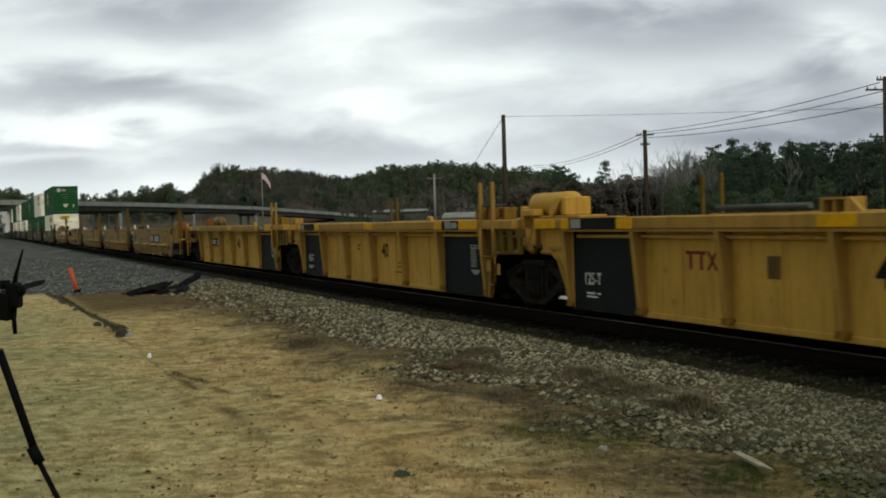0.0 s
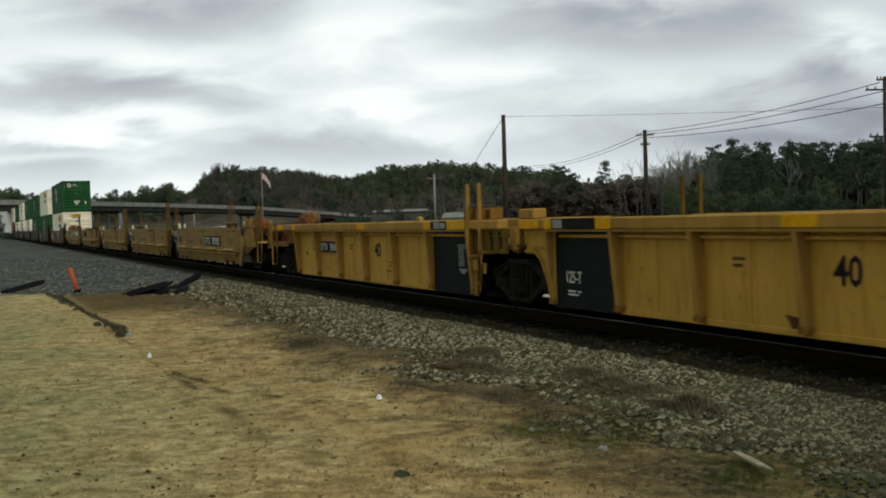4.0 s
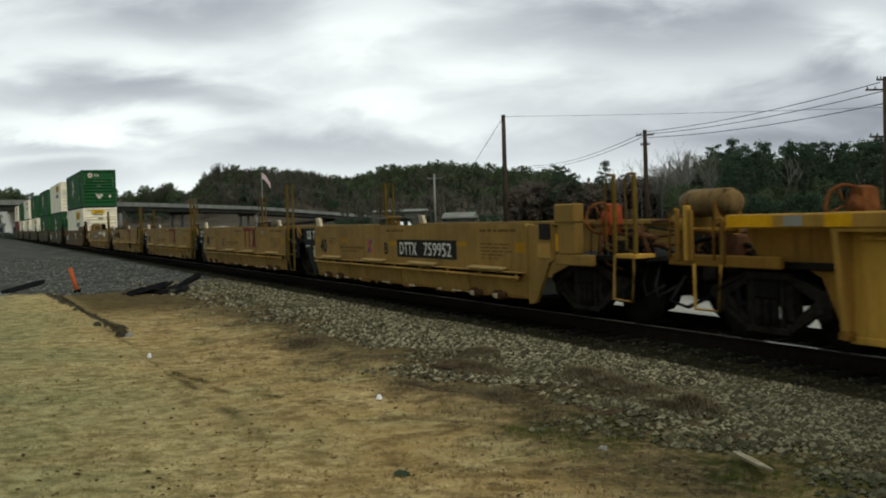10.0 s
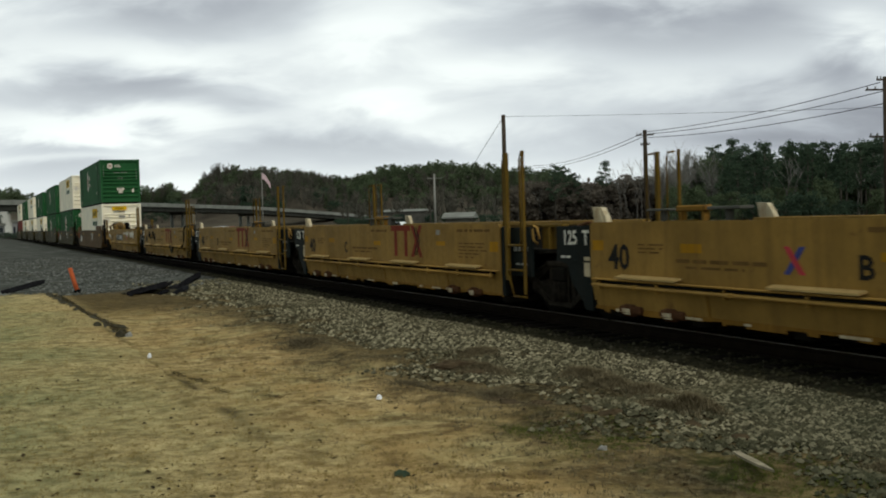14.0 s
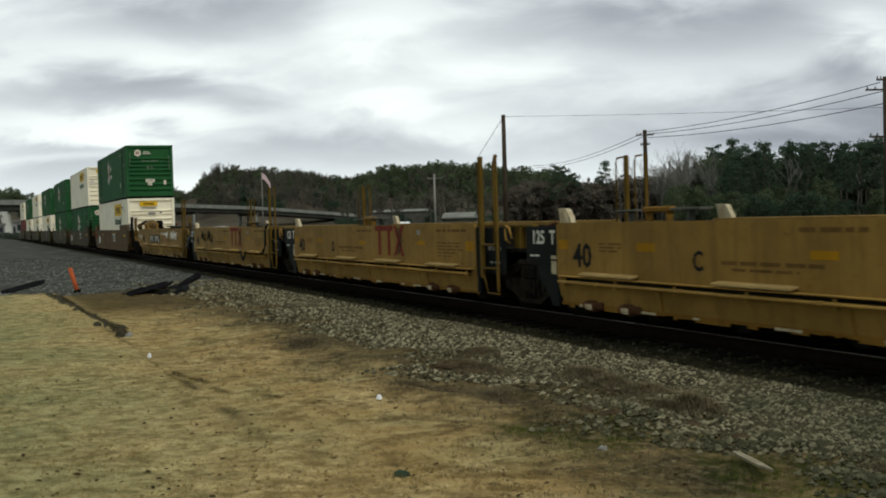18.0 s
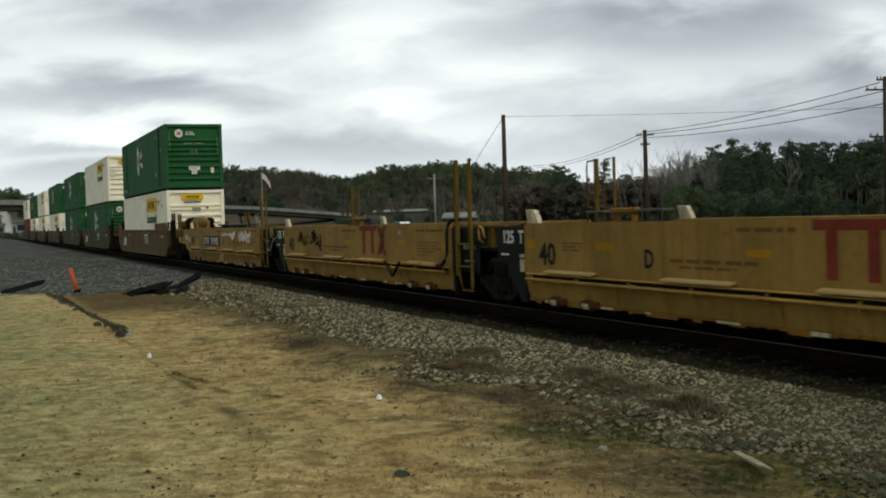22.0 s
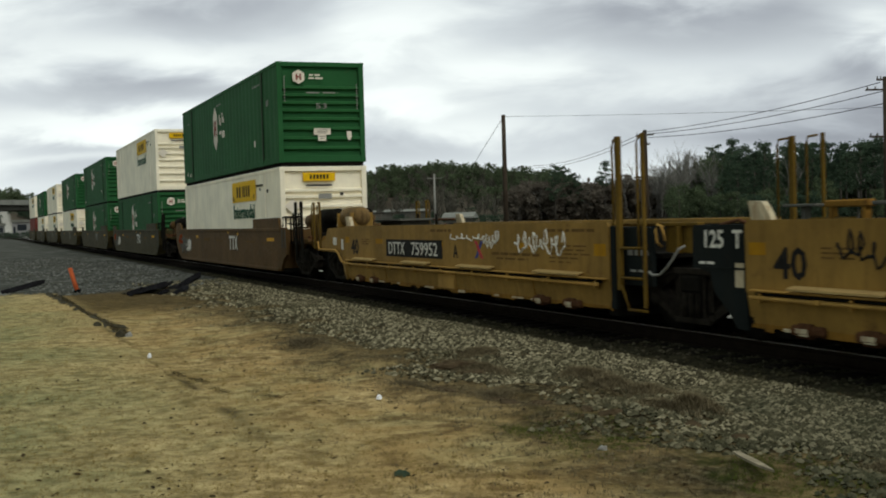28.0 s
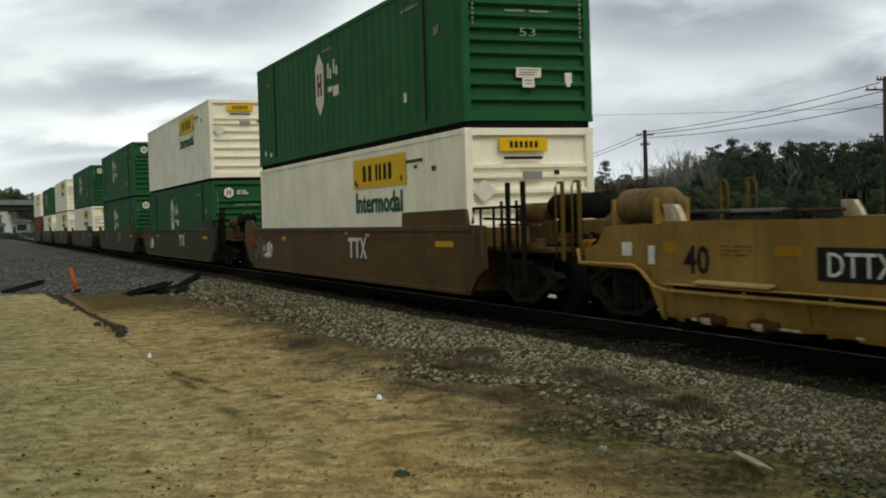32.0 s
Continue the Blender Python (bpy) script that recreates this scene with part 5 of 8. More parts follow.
# heavy loaded well cars
def loaded_car(s, paint, label, detail=True):
    """Fifty-three-foot well car; s is the place of its well's middle."""
    ob = thing("well_car", label, "well car", "loaded well cars")
    L = 8.55
    b = Build().prism([(-L - 1.3, 0.95), (-L - 1.28, 1.50), (-L - 1.1, 1.68), (-L - 0.4, 1.70), (-L - 0.1, 1.60), (-L + 0.1, 1.44), (L - 3.55, 1.44), (L - 3.5, 1.72), (L - 0.25, 1.74), (L - 0.15, 1.46), (L + 0.55, 1.44), (L + 0.6, 0.70), (L + 0.25, 0.55), (L - 0.1, 0.22), (-L + 0.1, 0.22), (-L - 0.7, 0.45)], "y", NEAR, NEAR + 0.07)
    b.box(-L, L, NEAR - 0.03, NEAR, 1.34, 1.44, 0.01)
    b.box(-L + 0.2, L - 0.2, NEAR - 0.04, NEAR, 0.22, 0.30, 0.01)
    me = b.mesh("side_wall")
    for side in (0, 1):
        part("side_wall", me, paint, ob).matrix_basis = Matrix.Diagonal((1, -1 if side else 1, 1, 1))
    part("floor", Build().box(-L, L, NEAR + 0.07, -NEAR - 0.07, 0.20, 0.26), STEEL, ob)
    for k in (-1, 1):
        a, c = sorted((k * L, k * (L + 2.6)))
        b = Build()
        b.box(a, c, -1.2, 1.2, 1.0, 1.08, 0.01)
        b.box(a, c, -0.33, 0.33, 0.62, 1.0, 0.02)
        b.box(k * L - 0.05, k * L + 0.05, -1.38, 1.38, 0.3, 1.4)
        part("end_platform", b, paint, ob)
    part("coupler", Build().box(L + 2.6, L + 3.1, -0.14, 0.14, 0.66, 0.90, 0.05).box(-L - 3.1, -L - 2.6, -0.14, 0.14, 0.66, 0.90, 0.05), STEEL, ob)
    y = NEAR
    part("emblem_shadow", logo_bars(1.36, 0.71, 0.46, y + 0.002), LETTER_K, ob)
    part("emblem", logo_bars(1.3, 0.74, 0.46, y), LETTER_W if detail else CONCRETE, ob, "plain white emblem strokes")
    part("reflector", bars([(1.05, 1.25, 1.28, 1.36), (2.6, 2.85, 1.22, 1.30), (6.85, 7.75, 1.06, 1.16), (-5.0, -4.6, 1.1, 1.2)], y=y), REFLECT, ob)
    if detail:
        part("stencil", bars([(-3.4, -2.2, 1.0, 1.12), (6.35, 7.1, 0.98, 1.03), (-1.0, 0.2, 1.0, 1.05), (4.0, 5.2, 1.0, 1.05)], y=y), LETTER_FADE, ob)
        b = Build()
        for x0, x1, z0, z1 in ((L + 0.22, L + 0.55, 1.08, 1.10), (L + 0.22, L + 0.55, 1.28, 1.30), (L + 0.22, L + 0.55, 0.90, 0.92), (L + 0.20, L + 0.23, 0.9, 1.4), (L + 0.54, L + 0.57, 0.9, 1.4)):
            b.box(x0, x1, NEAR - 0.03, NEAR - 0.005, z0, z1)
        part("ladder", b, CONCRETE_DK, ob)
        b = Build()
        for x, z in ((L + 1.38, 2.14), (L + 1.96, 2.14)):
            b.box(x, x + 0.08, NEAR + 0.05, NEAR + 0.12, 0.5, z, 0.01)
            b.box(x - 0.2, x - 0.16, NEAR + 0.05, NEAR + 0.09, 1.0, z - 0.3)
        part("post", b, STEEL, ob, "dark upright grab posts")
        b = Build()
        b.box(L + 0.9, L + 2.4, -1.3, -1.22, 1.06, 1.14)
        b.box(L + 0.9, L + 2.4, -1.3, -1.24, 1.42, 1.47)
        b.box(L + 1.2, L + 2.0, -0.9, 0.9, 1.08, 1.5, 0.03)
        b.spin((L + 1.2, -0.8, 1.6), "x", [(-0.3, 0.08), (-0.22, 0.2), (0.5, 0.2), (0.58, 0.08)], 14)
        part("brake_gear", b, BROWN, ob)
        b = Build()
        b.tube([(L - 0.1, NEAR + 0.1, 1.48), (L - 0.05, NEAR + 0.1, 1.74), (L + 2.0, NEAR + 0.1, 1.74)], 0.03, 6)
        b.tube([(L + 0.25, NEAR + 0.1, 1.0), (L + 0.25, NEAR + 0.1, 1.74)], 0.025, 6)
        b.tube([(L + 0.8, NEAR + 0.1, 1.0), (L + 0.8, NEAR + 0.1, 1.74)], 0.025, 6)
        b.tube([(L + 0.3, NEAR + 0.15, 1.56), (L + 2.0, NEAR + 0.15, 1.52)], 0.025, 6)
        b.tube([(L + 1.42, NEAR + 0.08, 0.52), (L + 2.0, NEAR + 0.08, 0.52)], 0.022, 6)
        part("railing", b, STEEL, ob)
        clutter(ob, L + 0.7, L + 2.5, random.Random(8), RUST, RUST_PAINT)
        part("reservoir", Build().spin((L + 2.7, -0.7, 1.72), "x", [(-0.85, 0.06), (-0.78, 0.2), (0.62, 0.2), (0.7, 0.06)], 16), STEEL, ob, "sooty black air reservoir")
        part("reservoir_bracket", Build().box(L + 2.3, L + 2.38, -0.9, -0.5, 1.05, 1.6), STEEL, ob)
        rng = random.Random(4)
        for k, (gx, gz, gw, gh) in enumerate(((-8.3, 0.52, 0.7, 0.7), (-7.5, 0.42, 0.8, 0.6), (-6.6, 0.60, 0.5, 0.55), (-9.1, 0.75, 0.45, 0.5))):
            ring = [(gx + gw * (0.5 + 0.5 * math.cos(a) * rng.uniform(0.6, 1.1)), gz + gh * (0.5 + 0.5 * math.sin(a) * rng.uniform(0.6, 1.1))) for a in [0.524 * j for j in range(12)]]
            part("graffiti", Build().prism(ring, "y", NEAR - 0.003 - 0.001 * k, NEAR), FADED_SPRAY if k % 2 else CONCRETE_DK, ob, "faded grey-brown sprayed patch")
        part("graffiti", scrawl(rng, -8.6, 0.45, 1.6, 0.85, 6, NEAR, 0.035), CONCRETE_DK, ob, "grey sprayed scrawl")
        part("graffiti", scrawl(rng, -7.2, 0.35, 1.0, 0.75, 4, NEAR, 0.03), LETTER_W, ob, "white sprayed scrawl")
        part("graffiti", scrawl(rng, -8.9, 0.75, 0.6, 0.5, 3, NEAR, 0.05), ORANGE_RUST, ob, "orange sprayed scrawl")
    return on_rails(ob, s)


# containers
BOX_L, BOX_W, BOX_H = 16.15, 2.60, 2.896


def container_meshes():
    h, w, l = BOX_H, BOX_W / 2, BOX_L / 2
    out = {}
    b = Build()
    n = 60
    pts = []
    for k in range(n + 1):                       # shallow corrugated side
        x = -l + 0.12 + (2 * l - 0.24) * k / n
        pts.append((x, -w + (0.010 if k % 2 else 0.026)))
    v, f = [], []
    for x, y in pts:
        v += [(x, y, 0.16), (x, y, h - 0.10)]
    for k in range(n):
        f.append((2 * k, 2 * k + 2, 2 * k + 3, 2 * k + 1))
    b.add(v, f)
    b.box(-l + 0.1, l - 0.1, -w + 0.03, -w + 0.06, 0.1, h - 0.06)
    out["side_panel"] = b
    b = Build()
    for z0, z1 in ((0.0, 0.17), (h - 0.11, h - 0.005)):
        b.box(-l + 0.12, l - 0.12, -w, -w + 0.08, z0, z1, 0.008)
    for x in (-l + 1.98, l - 1.98):
        b.box(x - 0.05, x + 0.05, -w - 0.006, -w + 0.06, 0.0, h - 0.004, 0.004)
    out["side_rail"] = b
    b = Build()
    b.box(l - 0.15, l, -w, -w + 0.15, 0.0, h, 0.012)
    for z in (0.0, h - 0.12):
        b.box(l - 0.154, l + 0.004, -w - 0.006, -w + 0.156, z, z + 0.118, 0.01)
    out["corner_post"] = b
    b = Build().box(-l + 0.1, l - 0.1, -w + 0.06, w - 0.06, h - 0.05, h - 0.012)
    b.box(-l + 0.1, l - 0.1, -w + 0.06, w - 0.06, 0.06, 0.12)
    out["roof"] = b
    out["end_wall"] = Build().box(l - 0.17, l - 0.12, -w + 0.13, w - 0.13, 0.05, h - 0.04)
    out["end_sill"] = Build().box(l - 0.12, l - 0.01, -w + 0.14, w - 0.14, 0.01, 0.20, 0.01)
    out["end_header"] = Build().box(l - 0.12, l - 0.01, -w + 0.14, w - 0.14, h - 0.14, h - 0.006, 0.01)
    out["end_rib"] = Build().prism([(l - 0.13, -0.085), (l - 0.015, -0.03), (l - 0.015, 0.03), (l - 0.13, 0.06)], "y", -w + 0.15, w - 0.15)
    return {k: q.mesh(k) for k, q in out.items()}


BOX_DATA = container_meshes()


def container(s, z, colour, near=True):
    """A fifty-three-foot domestic container; s is its middle."""
    d = BOX_DATA
    l, w, h = BOX_L / 2, BOX_W / 2, BOX_H
    main, label = {"green": (GREEN, "dark green container with cream badge, ribbed end"),
                   "white": (WHITE, "off-white container with yellow plaque, ribbed end"),
                   "red": (RED_BOX, "faded red steel container")}[colour]
    label += ", stacked on top" if z > 1 else ", in the well car"
    ob = thing("shipping_container", label, "container", "containers on the train")
    for side in (0, 1):
        m = Matrix.Diagonal((1, -1 if side else 1, 1, 1))
        part("side_panel", d["side_panel"], main, ob).matrix_basis = m
        part("side_rail", d["side_rail"], main, ob).matrix_basis = m
    part("roof", d["roof"], main, ob)
    for sx in (1, -1):
        for sy in (1, -1):
            part("corner_post", d["corner_post"], main, ob).matrix_basis = Matrix.Diagonal((sx, sy, 1, 1))
        for name in ("end_wall", "end_sill", "end_header"):
            part(name, d[name], main, ob).matrix_basis = Matrix.Diagonal((sx, 1, 1, 1))
    if z > 1:
        part("underframe", Build().box(-l + 0.06, l - 0.06, -w + 0.06, w - 0.06, -0.112, 0.07), STEEL, ob)
    ribs = (0.42, 0.70, 0.98, 1.26, 1.50, 1.72, 1.94, 2.16) if colour != "white" else (0.45, 0.80, 1.12, 1.44, 1.74, 2.02, 2.20)
    for zz in ribs:
        part("end_rib", d["end_rib"], main if colour != "green" else GREEN_RIB, ob).matrix_basis = pose(0, 0, zz)
    y, x = -w - 0.001, l - 0.004
    if colour == "green":
        cx, cz = -1.2, 1.70
        part("badge", Build().prism([(cx - 0.36, cz - 0.45), (cx, cz - 0.78), (cx + 0.36, cz - 0.45), (cx + 0.36, cz + 0.45), (cx, cz + 0.78), (cx - 0.36, cz + 0.45)], "y", y - 0.004, y), LOGO_W, ob, "cream hexagonal badge")
        part("badge_mark", bars([(cx - 0.20, cx - 0.06, cz - 0.28, cz + 0.28), (cx + 0.06, cx + 0.20, cz - 0.28, cz + 0.28), (cx - 0.2, cx + 0.2, cz - 0.06, cz + 0.06)], y=y - 0.005), LOGO_R, ob)
        part("stencil", bars([(cx + 0.72, cx + 0.84, cz + 0.08, cz + 0.44), (cx + 0.92, cx + 1.04, cz + 0.05, cz + 0.30), (cx + 1.22, cx + 1.34, cz + 0.14, cz + 0.48), (cx + 1.42, cx + 1.56, cz + 0.10, cz + 0.30), (cx + 0.72, cx + 1.08, cz - 0.26, cz - 0.14), (cx + 1.16, cx + 1.62, cz - 0.40, cz - 0.16)], y=y), LOGO_W, ob)
        part("stencil", bars(words(4.9, 5.9, 2.44, 0.06, 21) + words(-0.9, -0.1, 2.46, 0.05, 22) + [(-6.9, -6.6, 2.3, 2.34), (6.70, 6.84, 1.72, 1.90), (6.88, 6.96, 1.74, 1.92)], y=y), CONCRETE, ob, "small worn grey stencil marks")
        part("placard", bars([(-7.3, -7.15, 0.27, 0.42), (4.95, 5.12, 0.64, 0.83), (-6.7, -6.48, 0.22, 0.33)], y=y), LOGO_W, ob)
        for q in (-l + 1.98, l - 1.98):
            part("panel_seam", bars([(q + 0.06, q + 0.12, 0.14, h - 0.10)], y=-w + 0.008, depth=0.012), LETTER_K, ob, "dark joint beside a post")
            part("panel_seam", bars([(q - 0.02, q + 0.02, 0.16, h - 0.12)], y=-w - 0.008), CONCRETE_DK, ob, "rubbed grey edge of a post")
        part("badge", Build().prism([(-0.66 + 0.20 * math.sin(1.0472 * j), 2.46 + 0.21 * math.cos(1.0472 * j)) for j in range(6)], "x", x, x + 0.008), LOGO_W, ob, "cream hexagonal badge")
        part("badge_mark", Build().box(x + 0.008, x + 0.012, -0.74, -0.69, 2.37, 2.55).box(x + 0.008, x + 0.012, -0.63, -0.58, 2.37, 2.55).box(x + 0.008, x + 0.012, -0.69, -0.63, 2.44, 2.48), LOGO_R, ob)
        b = Build()
        for y0, y1, z0, z1 in ((-0.36, -0.20, 2.40, 2.45), (-0.16, 0.06, 2.40, 2.45), (-0.34, -0.22, 2.49, 2.54), (-0.18, -0.02, 2.49, 2.54), (-0.25, 0.25, 0.80, 0.98), (-0.13, 0.11, 0.62, 0.80), (0.74, 0.88, 0.70, 0.90), (0.77, 0.85, 0.64, 0.70)):
            b.box(x, x + 0.008, y0, y1, z0, z1)
        part("placard", b, LOGO_W, ob)
        b = Build()
        for z0, y0, y1 in ((0.93, -0.2, 0.2), (0.885, -0.18, 0.16), (0.84, -0.2, 0.12), (0.74, -0.09, 0.08), (0.68, -0.07, 0.05)):
            b.box(x + 0.008, x + 0.011, y0, y1, z0, z0 + 0.016)
        part("placard_text", b, CONCRETE_DK, ob)
        b = Build()
        for y0, y1, z0, _ in words(-0.45, 0.5, 1.99, 0.03, 23):
            b.box(x + 0.006, x + 0.012, y0, y1, z0, z0 + 0.035)
        for j in range(9):
            b.box(x + 0.006, x + 0.012, -1.10, -1.07, 1.74 + 0.085 * j, 1.79 + 0.085 * j)
            b.box(x + 0.006, x + 0.012, 1.06, 1.09, 1.54 + 0.085 * j, 1.59 + 0.085 * j)
        part("corner_stencil", b, CONCRETE, ob, "column of small pale marks")
        lettering("53", 0.22, CONCRETE, ob, x + 0.012, -0.17, 1.55, face=2, width=0.33, bold=0.0)
    if colour == "white":
        part("plaque", bars([(1.38, 4.93, 2.0, 2.66)], y=y), SIGN_Y, ob, "yellow side plaque")
        part("plaque_mark", bars([(2.1, 2.32, 2.15, 2.5), (2.5, 2.72, 2.15, 2.5), (3.0, 3.14, 2.15, 2.5), (3.24, 3.38, 2.15, 2.5), (3.54, 3.72, 2.15, 2.5), (3.86, 4.06, 2.15, 2.5), (1.5, 1.62, 2.08, 2.2), (1.62, 1.74, 2.04, 2.12), (4.62, 4.72, 2.08, 2.2)], y=y - 0.005), LETTER_K, ob)
        lettering("Intermodal", 0.62, SIGN_G, ob, 1.52, y - 0.002, 1.47, width=3.15)
        part("stencil", bars([(5.4, 5.6, 2.3, 2.36), (6.4, 6.6, 2.2, 2.3), (4.95, 5.9, 2.42, 2.48)], y=y), CONCRETE_DK, ob)
        b = Build().box(x - 0.03, x + 0.006, -0.62, 0.34, 2.47, 2.71)
        part("plaque", b, SIGN_Y, ob, "yellow end plaque")
        b = Build()
        for k in range(6):
            b.box(x + 0.006, x + 0.010, -0.42 + k * 0.1, -0.36 + k * 0.1, 2.53, 2.65)
        b.box(x - 0.02, x + 0.004, -0.53, 0.24, 2.32, 2.37)
        b.box(x, x + 0.008, 0.47, 0.57, 2.04, 2.12)
        part("plaque_mark", b, LETTER_K, ob)
        b = Build().prism([(-1.19, 1.76), (-0.95, 1.54), (-0.71, 1.76), (-0.95, 1.97)], "x", x, x + 0.012)
        part("placard", b, LOGO_W, ob)
        part("placard", Build().box(x, x + 0.008, -0.17, 0.22, 1.95, 2.10), CONCRETE, ob)
    ob.matrix_basis = pose(s + travelled(0), TRACK, z)
    rolling.append((ob, s))
    return ob


# the train, front to back along s
yellow_unit(48.37, True, True, yellow_first, "logo")
yellow_unit(33.18, True, True, yellow_mid, None)
yellow_unit(18.0, False, True, yellow_last, "number")
for q in (55.95, 40.77, 25.59, 10.45):
    truck(q)
PITCH = 15.48
B_MID = -1.405
tan_unit(B_MID, "B", True, False, None, 0.08, lead_tag)
tan_unit(B_MID - PITCH, "C", True, True, 0.85)
tan_unit(B_MID - 2 * PITCH, "D", True, True, 0.85)
tan_unit(B_MID - 3 * PITCH, "E", True, True, 0.85, None, black_tag, True)
tan_unit(B_MID - 4 * PITCH, "A", False, True, None, -3.2, white_tag)
JOINT = B_MID - HALF - 1.54
for q in (6.15, JOINT, JOINT - PITCH, JOINT - 2 * PITCH, JOINT - 3 * PITCH, B_MID - 4 * PITCH - HALF - 1.4):
    truck(q)
STACKS = [(-84.25, "white", "green"), (-108.4, "green", "white"), (-130.8, "green", "green"), (-154.9, "white", "green"), (-178.8, "white", "white"), (-201.5, "white", "green"), (-224.0, "red", "white")]
for k, (q, low, high) in enumerate(STACKS):
    loaded_car(q, BROWN if k == 0 else OLIVE, "reddish-brown loaded well car with faded graffiti" if k == 0 else "dull olive-brown loaded well car", k < 2)
    truck(q + 10.05)
    truck(q - 10.05)
    container(q, 0.30, low)
    container(q, 0.30 + BOX_H + 0.11, high)


# ---------------------------------------------------------------- ground
def hill(x, y):
    """Rise of the wooded hill far behind the track."""
    d = x * ahead_flat.x + y * ahead_flat.y
    if d < 250:
        return 0.0
    u = (x * right_flat.x + y * right_flat.y) / d
    top = np.interp(u, (-0.372, -0.36, -0.344, -0.288, -0.25, -0.231, -0.212, -0.199, -0.19, -0.153, -0.116, -0.083, -0.068, -0.03, -0.007, 0.022, 0.05, 0.088, 0.11, 0.16, 0.25), (10.5, 12.5, 8.5, 7.8, 10.2, 12.0, 8.5, 14.5, 19.5, 19.5, 17.5, 14.0, 15.0, 18.0, 19.2, 18.0, 16.0, 13.0, 12.0, 9.0, 5.0))
    fall = math.exp(-((d - 530) / 62) ** 2) if d < 530 else 1.0
    return float(top) * fall


def ground_z(x, y):
    z = -0.30 + hill(x, y)
    bed = max(0.0, min(1.0, (1.95 - abs(y - TRACK)) / 0.5))
    z += 0.085 * bed * bed * (3 - 2 * bed)
    near = max(0.0, 1 - math.hypot(x + 15, y - 3) / 60)
    z += near * 0.05 * (noise.noise((x * 0.35, y * 0.5, 0)) + 0.4 * noise.noise((x * 1.3, y * 1.5, 4)))
    rut = max(0.0, 1 - abs(y - 4.9) / 1.6) * max(0.0, 1 - abs(x + 15) / 22)
    z += 0.07 * rut * noise.noise((x * 0.55 + 3, y * 2.1, 8))
    if 4.0 < y < 7.6 and -40 < x < -3:
        band = min(1.0, (y - 4.0) / 0.8, (7.6 - y) / 0.9)
        z += band * (0.075 * noise.noise((x * 0.9, y * 1.7, 21)) + 0.045 * noise.noise((x * 2.3, y * 2.9, 33)))
    z -= 0.075 * max(0.0, min(1.0, (y - 2.28 - 0.14 * noise.noise((x * 0.5, 0, 3)) - 0.05 * noise.noise((x * 2.1, 0, 5))) / 0.09)) * max(0.0, min(1.0, (5.0 - y) / 2.0)) * max(0.0, min(1.0, (-12 - x) / 6)) * (1 if x > -60 else 0)
    return z


def spread(knots):
    out = []
    for (a, b, step) in knots:
        n = max(1, round((b - a) / step))
        out += [a + (b - a) * k / n for k in range(n)]
    return out + [knots[-1][1]]


gx = spread([(-4000, -1000, 500), (-1000, -700, 60), (-700, -250, 15), (-250, -60, 6), (-60, -30, 0.8), (-30, -4, 0.25), (-4, 40, 2.0), (40, 400, 60), (400, 3000, 650)])
gy = spread([(-3000, -400, 650), (-400, -20, 40), (-20, -1, 1.2), (-1, 1.9, 0.22), (1.9, 2.9, 0.07), (2.9, 12, 0.20), (12, 40, 2.0), (40, 400, 14), (400, 1000, 80), (1000, 4000, 500)])
gv = [(x, y, ground_z(x, y)) for x in gx for y in gy]
ny = len(gy)
gf = [(i * ny + j, (i + 1) * ny + j, (i + 1) * ny + j + 1, i * ny + j + 1) for i in range(len(gx) - 1) for j in range(ny - 1)]


